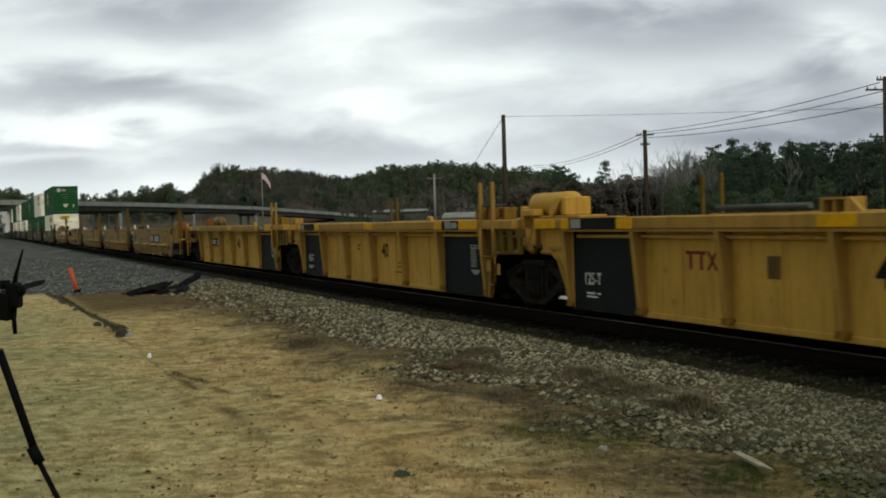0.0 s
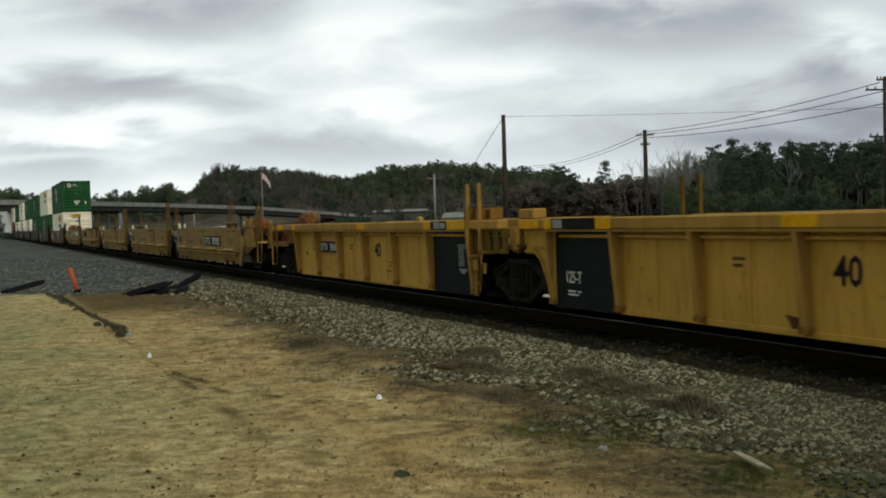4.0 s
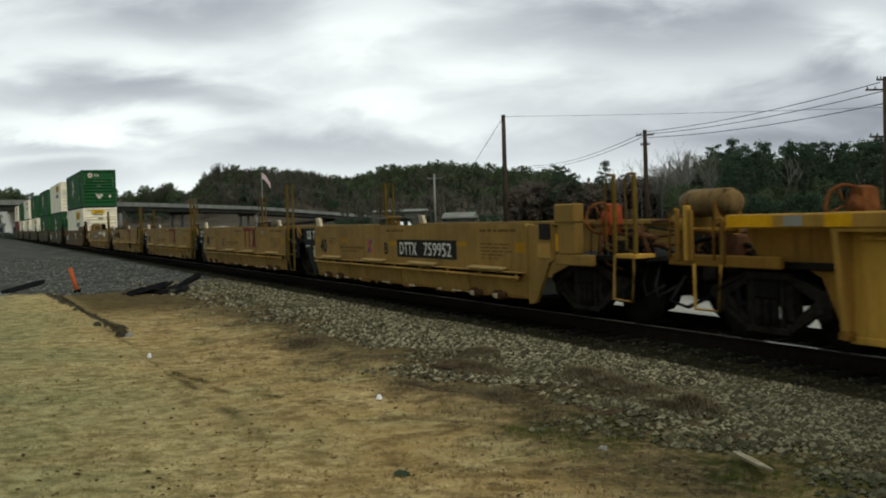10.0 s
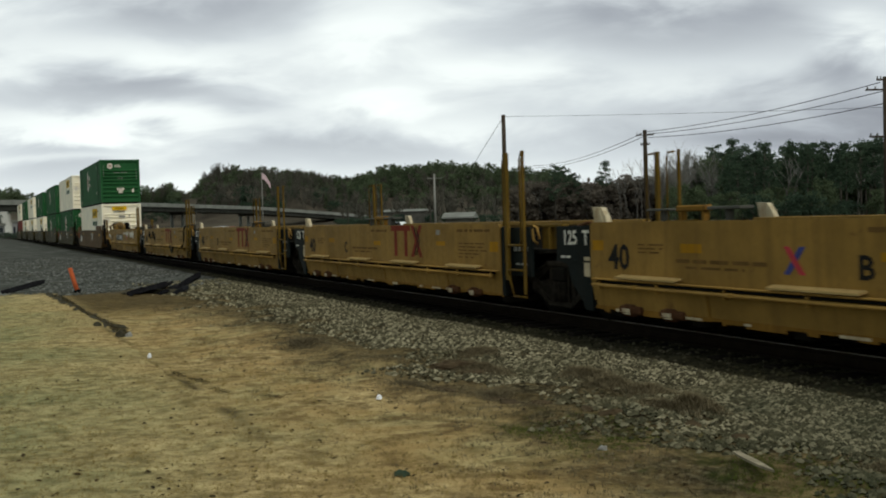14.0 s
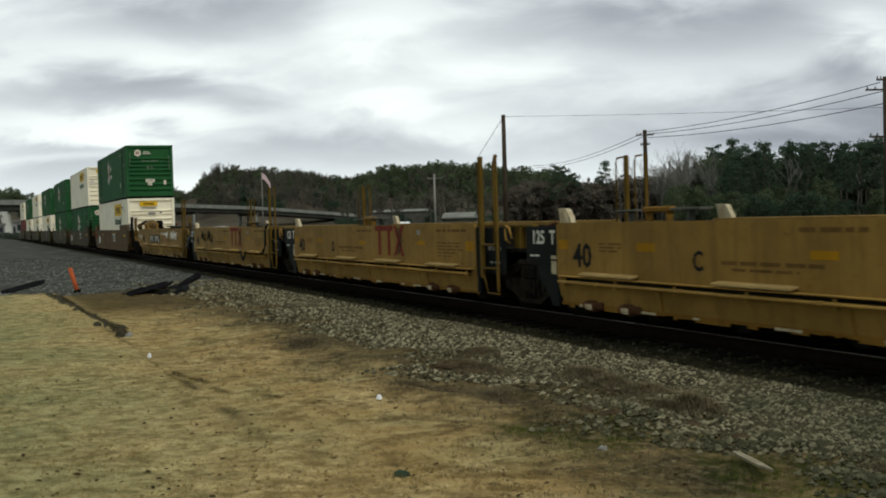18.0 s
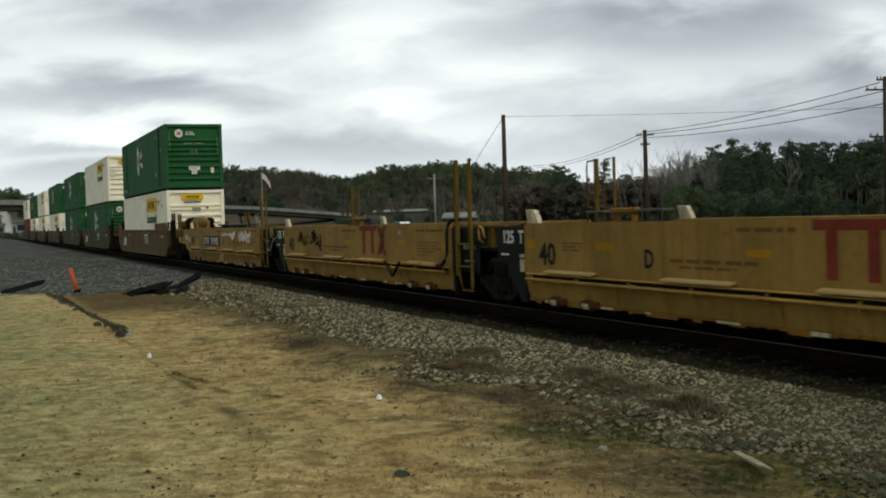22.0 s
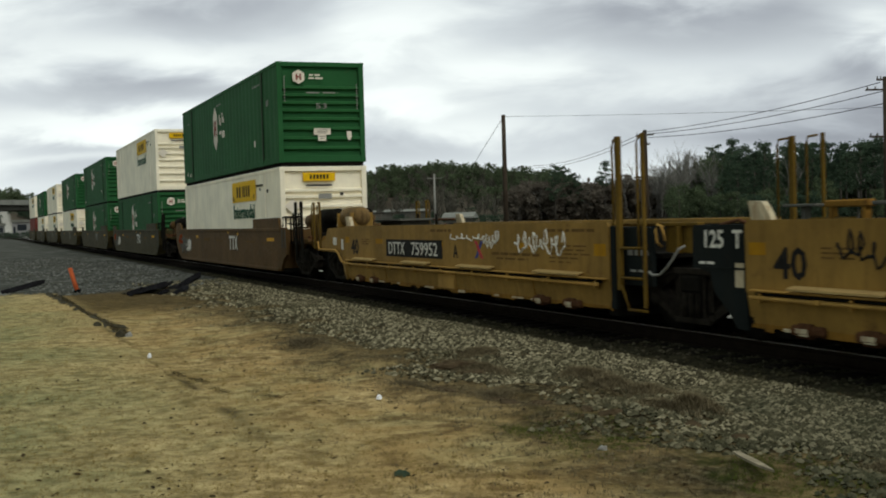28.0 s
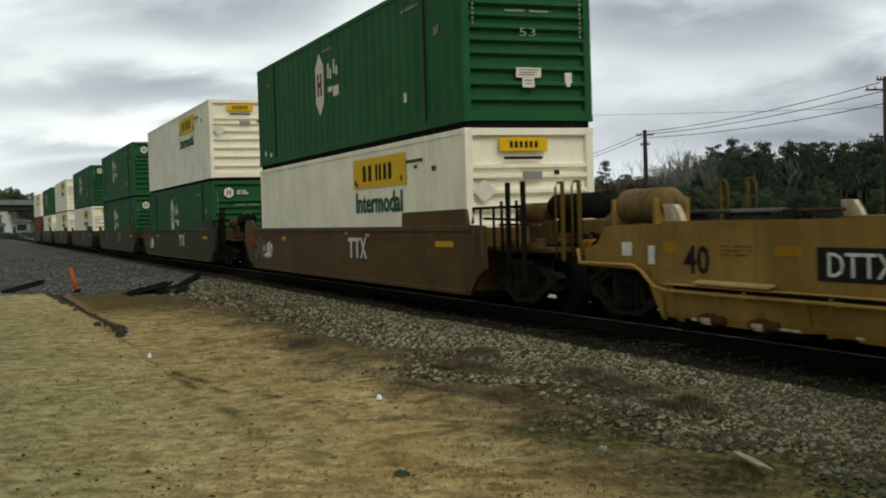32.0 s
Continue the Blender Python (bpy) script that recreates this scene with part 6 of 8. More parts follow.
def ground_material():
    m, t, b = material("ground_cover", 0.95, 0.0, 0.02)
    o = t.nodes.new("ShaderNodeNewGeometry").outputs["Position"]
    sp = t.nodes.new("ShaderNodeSeparateXYZ")
    wire(t, o, sp.inputs[0])
    x, y, z = sp.outputs
    wob = noise_at(t, o, 0.55, 5.0, 0.6)
    wob2 = noise_at(t, o, 2.4, 4.0, 0.6)
    shift = maths(t, "ADD", maths(t, "MULTIPLY", maths(t, "SUBTRACT", wob, 0.5), 1.5), maths(t, "MULTIPLY", maths(t, "SUBTRACT", wob2, 0.5), 0.9))
    fine = noise_at(t, o, 26.0, 5.0, 0.7)
    mid = noise_at(t, o, 4.5, 5.0, 0.65)
    # dormant grass, straw with olive and bare reddish patches
    straw = ramp(t, mid, [(0.36, (0.245, 0.178, 0.080)), (0.5, (0.450, 0.330, 0.155)), (0.64, (0.635, 0.48, 0.235))])
    straw = mixed(t, ramp(t, fine, [(0.34, (0.5,) * 3), (0.54, (0.0,) * 3)]), straw, (0.075, 0.055, 0.022))
    olive = ramp(t, noise_at(t, o, 0.33, 3.0, 0.5), [(0.40, (0, 0, 0)), (0.62, (0.5,) * 3)])
    lawn = maths(t, "MULTIPLY", maths(t, "SUBTRACT", 2.2, maths(t, "ADD", y, shift)), 0.55, True)
    olive = maths(t, "ADD", olive, maths(t, "MULTIPLY", lawn, 0.58), True)
    green = ramp(t, mid, [(0.36, (0.145, 0.140, 0.066)), (0.5, (0.255, 0.240, 0.114)), (0.64, (0.355, 0.325, 0.160))])
    straw = mixed(t, olive, straw, green)
    soil = ramp(t, noise_at(t, o, 1.1, 5.0, 0.65), [(0.40, (0, 0, 0)), (0.60, (0.8,) * 3)])
    towards = maths(t, "MULTIPLY", maths(t, "SUBTRACT", maths(t, "ADD", y, maths(t, "MULTIPLY", shift, 0.6)), 1.7), 0.6, True)
    straw = mixed(t, maths(t, "MULTIPLY", soil, towards), straw, (0.37, 0.245, 0.100))
    blot = ramp(t, noise_at(t, o, 2.1, 7.0, 0.72), [(0.49, (0, 0, 0)), (0.60, (0.85,) * 3)])
    straw = mixed(t, maths(t, "MULTIPLY", blot, maths(t, "ADD", 0.25, maths(t, "MULTIPLY", towards, 0.75))), straw, (0.135, 0.088, 0.038))
    edgeline = maths(t, "SUBTRACT", 1.0, maths(t, "MULTIPLY", maths(t, "ABSOLUTE", maths(t, "SUBTRACT", maths(t, "ADD", y, maths(t, "MULTIPLY", shift, 0.16)), 2.36)), 7.0, True))
    broken = ramp(t, noise_at(t, o, 0.7, 3.0, 0.5), [(0.46, (0, 0, 0)), (0.56, (0.85,) * 3)])
    straw = mixed(t, maths(t, "MULTIPLY", maths(t, "MULTIPLY", edgeline, broken), maths(t, "MULTIPLY", maths(t, "SUBTRACT", -10.0, x), 0.5, True)), straw, (0.035, 0.030, 0.018))
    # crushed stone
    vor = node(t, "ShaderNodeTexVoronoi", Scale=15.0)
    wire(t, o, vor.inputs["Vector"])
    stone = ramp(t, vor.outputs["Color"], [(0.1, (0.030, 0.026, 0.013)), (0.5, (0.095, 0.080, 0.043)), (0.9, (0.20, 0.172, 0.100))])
    # shade in the gaps between stones, painted at the cell edges
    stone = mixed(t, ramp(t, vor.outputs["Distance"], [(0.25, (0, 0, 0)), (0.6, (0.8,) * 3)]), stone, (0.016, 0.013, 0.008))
    weeds = ramp(t, noise_at(t, o, 0.9, 6.0, 0.7), [(0.42, (0.85,) * 3), (0.6, (0, 0, 0))])
    patchy = maths(t, "MULTIPLY", weeds, maths(t, "SUBTRACT", 1.0, maths(t, "MULTIPLY", maths(t, "SUBTRACT", maths(t, "ADD", y, shift), 4.6), 0.45, True)))
    brownsoil = ramp(t, noise_at(t, o, 3.2, 7.0, 0.72), [(0.34, (0.060, 0.044, 0.022)), (0.50, (0.185, 0.132, 0.061)), (0.66, (0.36, 0.262, 0.128))])
    stone = mixed(t, patchy, stone, brownsoil)
    moss = ramp(t, noise_at(t, o, 1.7, 5.0, 0.65), [(0.50, (0, 0, 0)), (0.64, (0.8,) * 3)])
    stone = mixed(t, maths(t, "MULTIPLY", moss, maths(t, "MULTIPLY", maths(t, "ADD", x, 11.5), 0.3, True)), stone, (0.034, 0.042, 0.012))
    edge = maths(t, "MULTIPLY", maths(t, "SUBTRACT", maths(t, "ADD", y, maths(t, "ADD", maths(t, "MULTIPLY", shift, 1.25), maths(t, "MULTIPLY", maths(t, "MULTIPLY", maths(t, "ADD", x, 11.0), 0.25, True), 0.45))), 4.0), 1.0, True)
    edge = maths(t, "MULTIPLY", edge, ramp(t, noise_at(t, o, 5.0, 5.0, 0.7), [(0.30, (0.55,) * 3), (0.5, (1, 1, 1))]))
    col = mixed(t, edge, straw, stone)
    # bare brown dirt by the lot
    dirt = maths(t, "MULTIPLY", maths(t, "MULTIPLY", maths(t, "SUBTRACT", -25.5, maths(t, "ADD", x, shift)), 0.22, True), maths(t, "MULTIPLY", maths(t, "SUBTRACT", maths(t, "ADD", y, maths(t, "MULTIPLY", shift, 0.3)), 2.1), 1.5, True))
    dirt = maths(t, "MULTIPLY", dirt, maths(t, "SUBTRACT", 1.0, maths(t, "MULTIPLY", maths(t, "SUBTRACT", y, 4.6), 0.8, True)))
    col = mixed(t, maths(t, "MULTIPLY", dirt, 0.97), col, ramp(t, mid, [(0.3, (0.062, 0.045, 0.020)), (0.7, (0.12, 0.088, 0.042))]))
    # grey gravel lot beyond the grass
    lot = maths(t, "MULTIPLY", maths(t, "SUBTRACT", -36.0, maths(t, "ADD", x, maths(t, "MULTIPLY", shift, 2.6))), 0.5, True)
    lotcol = ramp(t, noise_at(t, o, 0.45, 8.0, 0.75), [(0.30, (0.030, 0.032, 0.027)), (0.48, (0.074, 0.077, 0.068)), (0.66, (0.155, 0.160, 0.145))])
    lotcol = mixed(t, ramp(t, noise_at(t, o, 0.16, 6.0, 0.7, 0.6), [(0.46, (0, 0, 0)), (0.60, (0.7,) * 3)]), lotcol, (0.058, 0.057, 0.050))
    col = mixed(t, lot, col, lotcol)
    # beyond the track: winter field
    far = maths(t, "MULTIPLY", maths(t, "SUBTRACT", y, 10.8), 0.9, True)
    farcol = ramp(t, noise_at(t, o, 0.05, 4.0, 0.6), [(0.4, (0.085, 0.072, 0.055)), (0.6, (0.055, 0.047, 0.036))])
    # gravel strip by the track, paler to put open-sky brightness into its colour
    gravel = maths(t, "MULTIPLY", maths(t, "SUBTRACT", 15.5, maths(t, "ADD", y, shift)), 0.6, True)
    farcol = mixed(t, gravel, farcol, ramp(t, fine, [(0.3, (0.20, 0.19, 0.165)), (0.65, (0.46, 0.45, 0.41))]))
    col = mixed(t, far, col, farcol)
    # oily track bed, its dark colour also carrying the shade under the train
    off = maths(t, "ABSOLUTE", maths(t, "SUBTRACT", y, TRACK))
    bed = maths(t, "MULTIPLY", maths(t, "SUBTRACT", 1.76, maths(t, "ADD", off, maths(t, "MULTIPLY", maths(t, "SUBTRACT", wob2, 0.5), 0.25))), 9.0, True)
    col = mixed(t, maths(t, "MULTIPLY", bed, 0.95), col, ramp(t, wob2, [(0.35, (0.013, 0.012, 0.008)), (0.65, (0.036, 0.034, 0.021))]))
    wire(t, col, b.inputs["Base Color"])
    height = maths(t, "ADD", maths(t, "MULTIPLY", fine, 0.5), maths(t, "MULTIPLY", mid, 0.6))
    bumped(t, b, height, 0.9, 0.06)
    return m


gm = bpy.data.meshes.new("ground")
gm.from_pydata(gv, [], gf)
gm.polygons.foreach_set("use_smooth", [True] * len(gf))
gm.materials.append(ground_material())
ground = tagged(new("ground", gm), "dormant straw-coloured grass running into grey crushed stone beside the track", "ground", kind="structure")


def scatter(name, count, spot, shapes, mats, label, category, seed):
    """Many small solid bits in one mesh; spot(rng) gives x, y, z, size."""
    rng = random.Random(seed)
    vs, fs, ms, k = [], [], [], 0
    for i in range(count):
        got = spot(rng)
        if got is None:
            continue
        x, y, z, size = got
        sv, sf = shapes[rng.randrange(len(shapes))]
        a = rng.uniform(0, 6.283)
        c, s = math.cos(a) * size, math.sin(a) * size
        tilt = rng.uniform(-0.5, 0.5)
        for p in sv:
            px, py, pz = p
            px, pz = px + tilt * pz, pz - tilt * px * 0.5
            vs.append((x + c * px - s * py, y + s * px + c * py, z + size * pz))
        fs += [tuple(j + k for j in f) for f in sf]
        ms += [i % len(mats)] * len(sf)
        k += len(sv)
    me = bpy.data.meshes.new(name)
    me.from_pydata(vs, [], fs)
    for mt in mats:
        me.materials.append(mt)
    me.polygons.foreach_set("material_index", ms)
    me.update()
    return tagged(new(name, me), label, category, kind="stuff")


def stone_shapes(n, seed):
    rng = random.Random(seed)
    out = []
    for _ in range(n):
        v = [Vector(p) for p in ((1, 0, 0), (-1, 0, 0), (0, 1, 0), (0, -1, 0), (0, 0, 1), (0, 0, -0.5), (0.7, 0.7, 0.35), (-0.7, -0.65, 0.4))]
        v = [Vector((p.x * rng.uniform(0.6, 1.2), p.y * rng.uniform(0.55, 1.0), p.z * rng.uniform(0.45, 0.9))) for p in v]
        f = [(6, 4, 0), (6, 2, 4), (6, 0, 5, 2), (7, 4, 1), (7, 3, 4), (7, 1, 5, 3), (4, 2, 1), (4, 3, 0), (5, 1, 2), (5, 0, 3)]
        out.append(([tuple(p) for p in v], f))
    return out


def island_stone(name, dark, mid, light):
    m, t, b = material(name, 0.95, 0.0, 0.02)
    r = t.nodes.new("ShaderNodeNewGeometry").outputs["Random Per Island"]
    col = ramp(t, r, [(0.0, dark), (0.55, mid), (0.82, light), (1.0, tuple(c * 1.25 for c in light))])
    n = noise_at(t, place(t), 30.0, 3.0)
    tint = noise_at(t, place(t), 0.8, 4.0)
    col = mixed(t, ramp(t, tint, [(0.45, (0, 0, 0)), (0.65, (0.5,) * 3)]), col, (0.045, 0.042, 0.020))
    split = t.nodes.new("ShaderNodeSeparateXYZ")
    wire(t, place(t), split.inputs[0])
    mossy = maths(t, "MULTIPLY", maths(t, "ADD", maths(t, "ADD", split.outputs[0], 10.5), maths(t, "MULTIPLY", maths(t, "SUBTRACT", noise_at(t, place(t), 0.9, 4.0), 0.5), 9.0)), 0.22, True)
    col = mixed(t, maths(t, "MULTIPLY", mossy, 0.86), col, (0.018, 0.026, 0.014))
    wire(t, mixed(t, 0.2, col, ramp(t, n, [(0.3, dark), (0.7, light)])), b.inputs["Base Color"])
    return m


STONE_A = island_stone("crushed_stone", (0.010, 0.009, 0.005), (0.072, 0.064, 0.036), (0.305, 0.274, 0.178))
SHAPES = stone_shapes(7, 1)


def stone_spot(rng):
    u = rng.random()
    x = -5.0 - 34 * u * u - rng.random() * 2
    y = 4.1 + 3.72 * rng.random() ** 0.58
    n = noise.noise((x * 0.9, y * 0.9, 7))
    if y < 7.0 and n * 0.9 + rng.uniform(-0.3, 0.3) > -0.42 + (y - 4.9) * 0.42:
        return None
    far = min(1.0, (-x) / 40)
    return x, y, ground_z(x, y) + 0.004, rng.uniform(0.018, 0.034 + 0.022 * rng.random()) * (1 + 0.35 * far)


scatter("ballast", 92000, stone_spot, SHAPES, [STONE_A], "loose grey-brown crushed stone ballast beside the track", "ballast", 11)


LOT_STONE = island_stone("lot_gravel_stone", (0.040, 0.042, 0.037), (0.094, 0.097, 0.087), (0.165, 0.170, 0.155))


def lot_spot(r):
    x = -37.0 - 45 * r.random() ** 1.6
    y = r.uniform(-3.5, 7.6)
    if noise.noise((x * 0.25, y * 0.5, 17)) < r.uniform(-0.5, 0.4):
        return None
    return x, y, ground_z(x, y) + 0.004, r.uniform(0.03, 0.085)


scatter("lot_gravel", 14000, lot_spot, SHAPES, [LOT_STONE], "grey loose gravel of the lot beyond the lawn", "gravel", 19)
# near-black: oil plus the train's shade put into the stone colour
OILY_SHADED = island_stone("oily_shaded_stone", (0.010, 0.010, 0.006), (0.030, 0.027, 0.017), (0.066, 0.060, 0.040))


def bed_spot(rng):
    u = rng.random()
    x, y = -5.0 - 40 * u * u, rng.uniform(7.85, 10.6)
    return x, y, ground_z(x, y) + 0.004, rng.uniform(0.016, 0.042)


scatter("track_bed_stone", 14000, bed_spot, SHAPES, [OILY_SHADED], "black oily crushed stone between the ties, train's shade in its colour", "ballast", 12)


def blade_shapes(n, seed):
    rng = random.Random(seed)
    out = []
    for _ in range(n):
        v, f = [], []
        for k in range(5):
            a, lean = rng.uniform(0, 6.283), rng.uniform(0.2, 1.1)
            bx, by = rng.uniform(-0.6, 0.6), rng.uniform(-0.6, 0.6)
            wx, wy = 0.06 * math.sin(a), -0.06 * math.cos(a)
            tip = (bx + lean * math.cos(a), by + lean * math.sin(a), rng.uniform(0.5, 1.0))
            i = len(v)
            v += [(bx - wx, by - wy, -0.05), (bx + wx, by + wy, -0.05), tip]
            f.append((i, i + 1, i + 2))
        out.append((v, f))
    return out


def grass_mat(name, a, c):
    m, t, b = material(name, 0.95, 0.0, 0.02)
    r = t.nodes.new("ShaderNodeNewGeometry").outputs["Random Per Island"]
    patch = ramp(t, noise_at(t, place(t), 1.9, 6.0, 0.7), [(0.48, (0, 0, 0)), (0.64, (0.8,) * 3)])
    wire(t, mixed(t, patch, ramp(t, r, [(0.0, a), (1.0, c)]), tuple(v * 0.75 for v in a)), b.inputs["Base Color"])
    return m


STRAW = grass_mat("straw_blades", (0.16, 0.115, 0.038), (0.40, 0.30, 0.11))
WEED = grass_mat("brown_weed_stems", (0.080, 0.066, 0.038), (0.205, 0.168, 0.100))
WEED_GREEN = grass_mat("green_weed_blades", (0.045, 0.066, 0.010), (0.11, 0.135, 0.028))
BLADES = blade_shapes(8, 3)


def grass_spot(rng):
    u = rng.random()
    x = -6.5 - 26 * u * u
    y = -1.2 - 0.1 * (-x) * 0.2 + rng.random() * (5.6 + 0.04 * -x)
    if y > 3.7 + 0.8 * noise.noise((x * 0.5, y * 0.5, 2)):
        return None
    return x, y, ground_z(x, y), rng.uniform(0.015, 0.035)


scatter("dead_grass", 34000, grass_spot, BLADES, [STRAW], "short straw-coloured dormant lawn grass", "grass", 5)


def weed_spot(rng):
    u = rng.random()
    x = -5.5 - 26 * u * u
    y = rng.gauss(5.1, 1.05)
    n = noise.noise((x * 0.55, y * 0.8, 9))
    if y > 7.4 or n < rng.uniform(-0.35, 0.35):
        return None
    return x, y, ground_z(x, y), rng.uniform(0.02, 0.055)


def tuft_spot(rng):
    cx, cy, r, h = rng.choice(((-10.7, 6.5, 0.55, 0.10), (-11.2, 6.35, 0.5, 0.10), (-9.4, 6.15, 0.42, 0.125), (-9.7, 6.0, 0.36, 0.09), (-12.3, 6.6, 0.6, 0.09), (-13.5, 5.85, 0.6, 0.09), (-15.0, 6.4, 0.6, 0.085), (-11.5, 5.1, 0.5, 0.06), (-13.8, 5.8, 0.6, 0.07), (-17.9, 4.7, 0.8, 0.08), (-12.6, 4.6, 0.6, 0.06), (-6.5, 6.1, 0.5, 0.10)))
    a, d = rng.uniform(0, 6.283), abs(rng.gauss(0, 0.6)) * r
    x, y = cx + 1.6 * d * math.cos(a), cy + d * math.sin(a)
    return x, y, ground_z(x, y) + h * 0.35 * max(0.0, 1 - d / r), h * rng.uniform(0.35, 1.0) * max(0.35, 1.15 - d / r)


def moss_spot(rng):
    cx, cy, r = rng.choice(((-8.55, 4.65, 0.5), (-8.9, 5.1, 0.5), (-6.7, 5.8, 0.5), (-9.4, 4.5, 0.35), (-7.2, 5.9, 0.5), (-6.4, 6.3, 0.5), (-6.6, 5.2, 0.5), (-7.1, 5.2, 0.4)))
    x, y = rng.gauss(cx, r * 0.6), rng.gauss(cy, r * 0.35)
    return x, y, ground_z(x, y), rng.uniform(0.012, 0.03)


def crack_spot(rng):
    if rng.random() < 0.45:
        u = rng.random()
        x, y = -36.0 + 13.5 * u, 2.12 + 0.46 * u
        return x, y + rng.gauss(0, 0.05), ground_z(x, y) - 0.01, rng.uniform(0.03, 0.09)
    u = rng.random()
    x, y = (-16.4 + 3.2 * u, 2.42 + 0.2 * u) if rng.random() < 0.6 else (-13.25 + 1.1 * u, 2.62 + 0.75 * u)
    if noise.noise((x * 3.1, y * 2, 51)) < -0.05:
        return None
    return x + rng.gauss(0, 0.03), y + rng.gauss(0, 0.035), ground_z(x, y) - 0.004, rng.uniform(0.012, 0.03)


DARK_WEED = grass_mat("dark_weed_blades", (0.030, 0.026, 0.014), (0.105, 0.085, 0.045))
scatter("edge_weeds", 3400, crack_spot, BLADES, [DARK_WEED], "dark dead weeds along the lawn's broken edge", "weeds", 18)
scatter("weed_tufts", 15000, tuft_spot, BLADES, [WEED], "brown tangled dead weed tufts on the stone", "weeds", 16)
scatter("green_moss", 6000, moss_spot, BLADES, [WEED_GREEN], "low patches of green moss and weeds", "moss", 17)
scatter("dry_weeds", 17000, weed_spot, BLADES, [WEED], "low brown dead weeds growing through the stone", "weeds", 6)

LITTER_LEAF = grass_mat("fallen_leaf_bits", (0.03, 0.022, 0.014), (0.10, 0.065, 0.03))


def leaf_shapes(n, seed):
    r = random.Random(seed)
    out = []
    for _ in range(n):
        v = [(math.cos(a) * r.uniform(0.6, 1.1), math.sin(a) * r.uniform(0.4, 0.8), r.uniform(0.0, 0.5)) for a in (0.2, 1.3, 2.4, 3.6, 4.8)]
        out.append((v, [(0, 1, 2), (0, 2, 3), (0, 3, 4)]))
    return out


def leaf_spot(r):
    u = r.random()
    x = -6.3 - 24 * u * u
    y = r.uniform(-1.4, 5.2)
    if noise.noise((x * 0.4, y * 0.7, 31)) < r.uniform(-0.5, 0.35):
        return None
    return x, y, ground_z(x, y) + 0.008, r.uniform(0.012, 0.034)


scatter("fallen_leaves", 2200, leaf_spot, leaf_shapes(6, 2), [LITTER_LEAF], "scattered dark brown fallen leaf bits on the dead grass", "leaves", 15)

# ---------------------------------------------------------------- track
def rail(y):
    pts = [(-0.075, -0.17), (0.075, -0.17), (0.075, -0.155), (0.012, -0.13), (0.010, -0.045), (0.036, -0.03), (0.036, -0.004), (0.028, 0.0), (-0.028, 0.0), (-0.036, -0.004), (-0.036, -0.03), (-0.010, -0.045), (-0.012, -0.13), (-0.075, -0.155)]
    b = Build().prism([(y + p, z) for p, z in pts], "x", -420, 60)
    ob = part("rail", b, RAIL_MAT, None)
    part("rail_head", Build().box(-420, 60, y - 0.026, y + 0.026, 0.0, 0.003), RAIL_HEAD, ob, "worn bright running surface")
    return tagged(ob, "rusty steel rail with a worn bright head", "rail", "track rails", "structure")


for yy in (TRACK - 0.7535, TRACK + 0.7535):
    rail(yy)
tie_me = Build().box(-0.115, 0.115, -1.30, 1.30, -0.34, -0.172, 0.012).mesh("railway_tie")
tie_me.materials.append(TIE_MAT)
rng = random.Random(21)
for k in range(150):
    tie = new("railway_tie", tie_me)
    tie.matrix_basis = pose(4.0 - 0.52 * k, TRACK + rng.uniform(-0.03, 0.03), rng.uniform(-0.01, 0.004), 0, 0, rng.uniform(-1, 1))
    tagged(tie, "dark creosoted timber railway tie under the rails", "railway tie", "ties", "structure")
b = Build()
for k in range(560):
    x = -74.0 - 0.52 * k
    b.box(x - 0.115, x + 0.115, TRACK - 1.3, TRACK + 1.3, -0.34, -0.172)
tagged(part("railway_ties", b, TIE_MAT), "dark timber railway ties far down the track", "railway ties", kind="stuff")

# ---------------------------------------------------------------- things on the ground
def lumpy(name, size, seed, mat, at, label, category, rz=0.0, group=""):
    bm = bmesh.new()
    bmesh.ops.create_icosphere(bm, subdivisions=3, radius=1.0)
    for v in bm.verts:
        n = 1 + 0.35 * noise.noise(v.co * 1.7 + Vector((seed, 0, 0))) + 0.15 * noise.noise(v.co * 4.5 + Vector((0, seed, 0)))
        v.co = Vector((v.co.x * n * size[0], v.co.y * n * size[1], max(-0.3, v.co.z * n) * size[2]))
    me = bpy.data.meshes.new(name)
    bm.to_mesh(me)
    bm.free()
    me.materials.append(mat)
    ob = tagged(new(name, me), label, category, group)
    ob.matrix_basis = pose(*at, 0, 0, rz)
    return ob


def on_ground(x, y, up=0.0):
    return (x, y, ground_z(x, y) + up)


post = thing("marker_post", "leaning orange plastic marker post beside the gravel", "marker post")
part("tube", Build().tube([(0, 0, -0.1), (-0.03, 0, 0.35), (-0.05, 0, 0.8)], 0.07, 12, 0.066), ORANGE, post)
part("collar", Build().rod((0, 0, -0.08), (0, 0, 0.1), 0.11, 12), BLACK_PLASTIC, post)
post.matrix_basis = pose(*on_ground(-38.1, 2.98), 0, -13, 66)


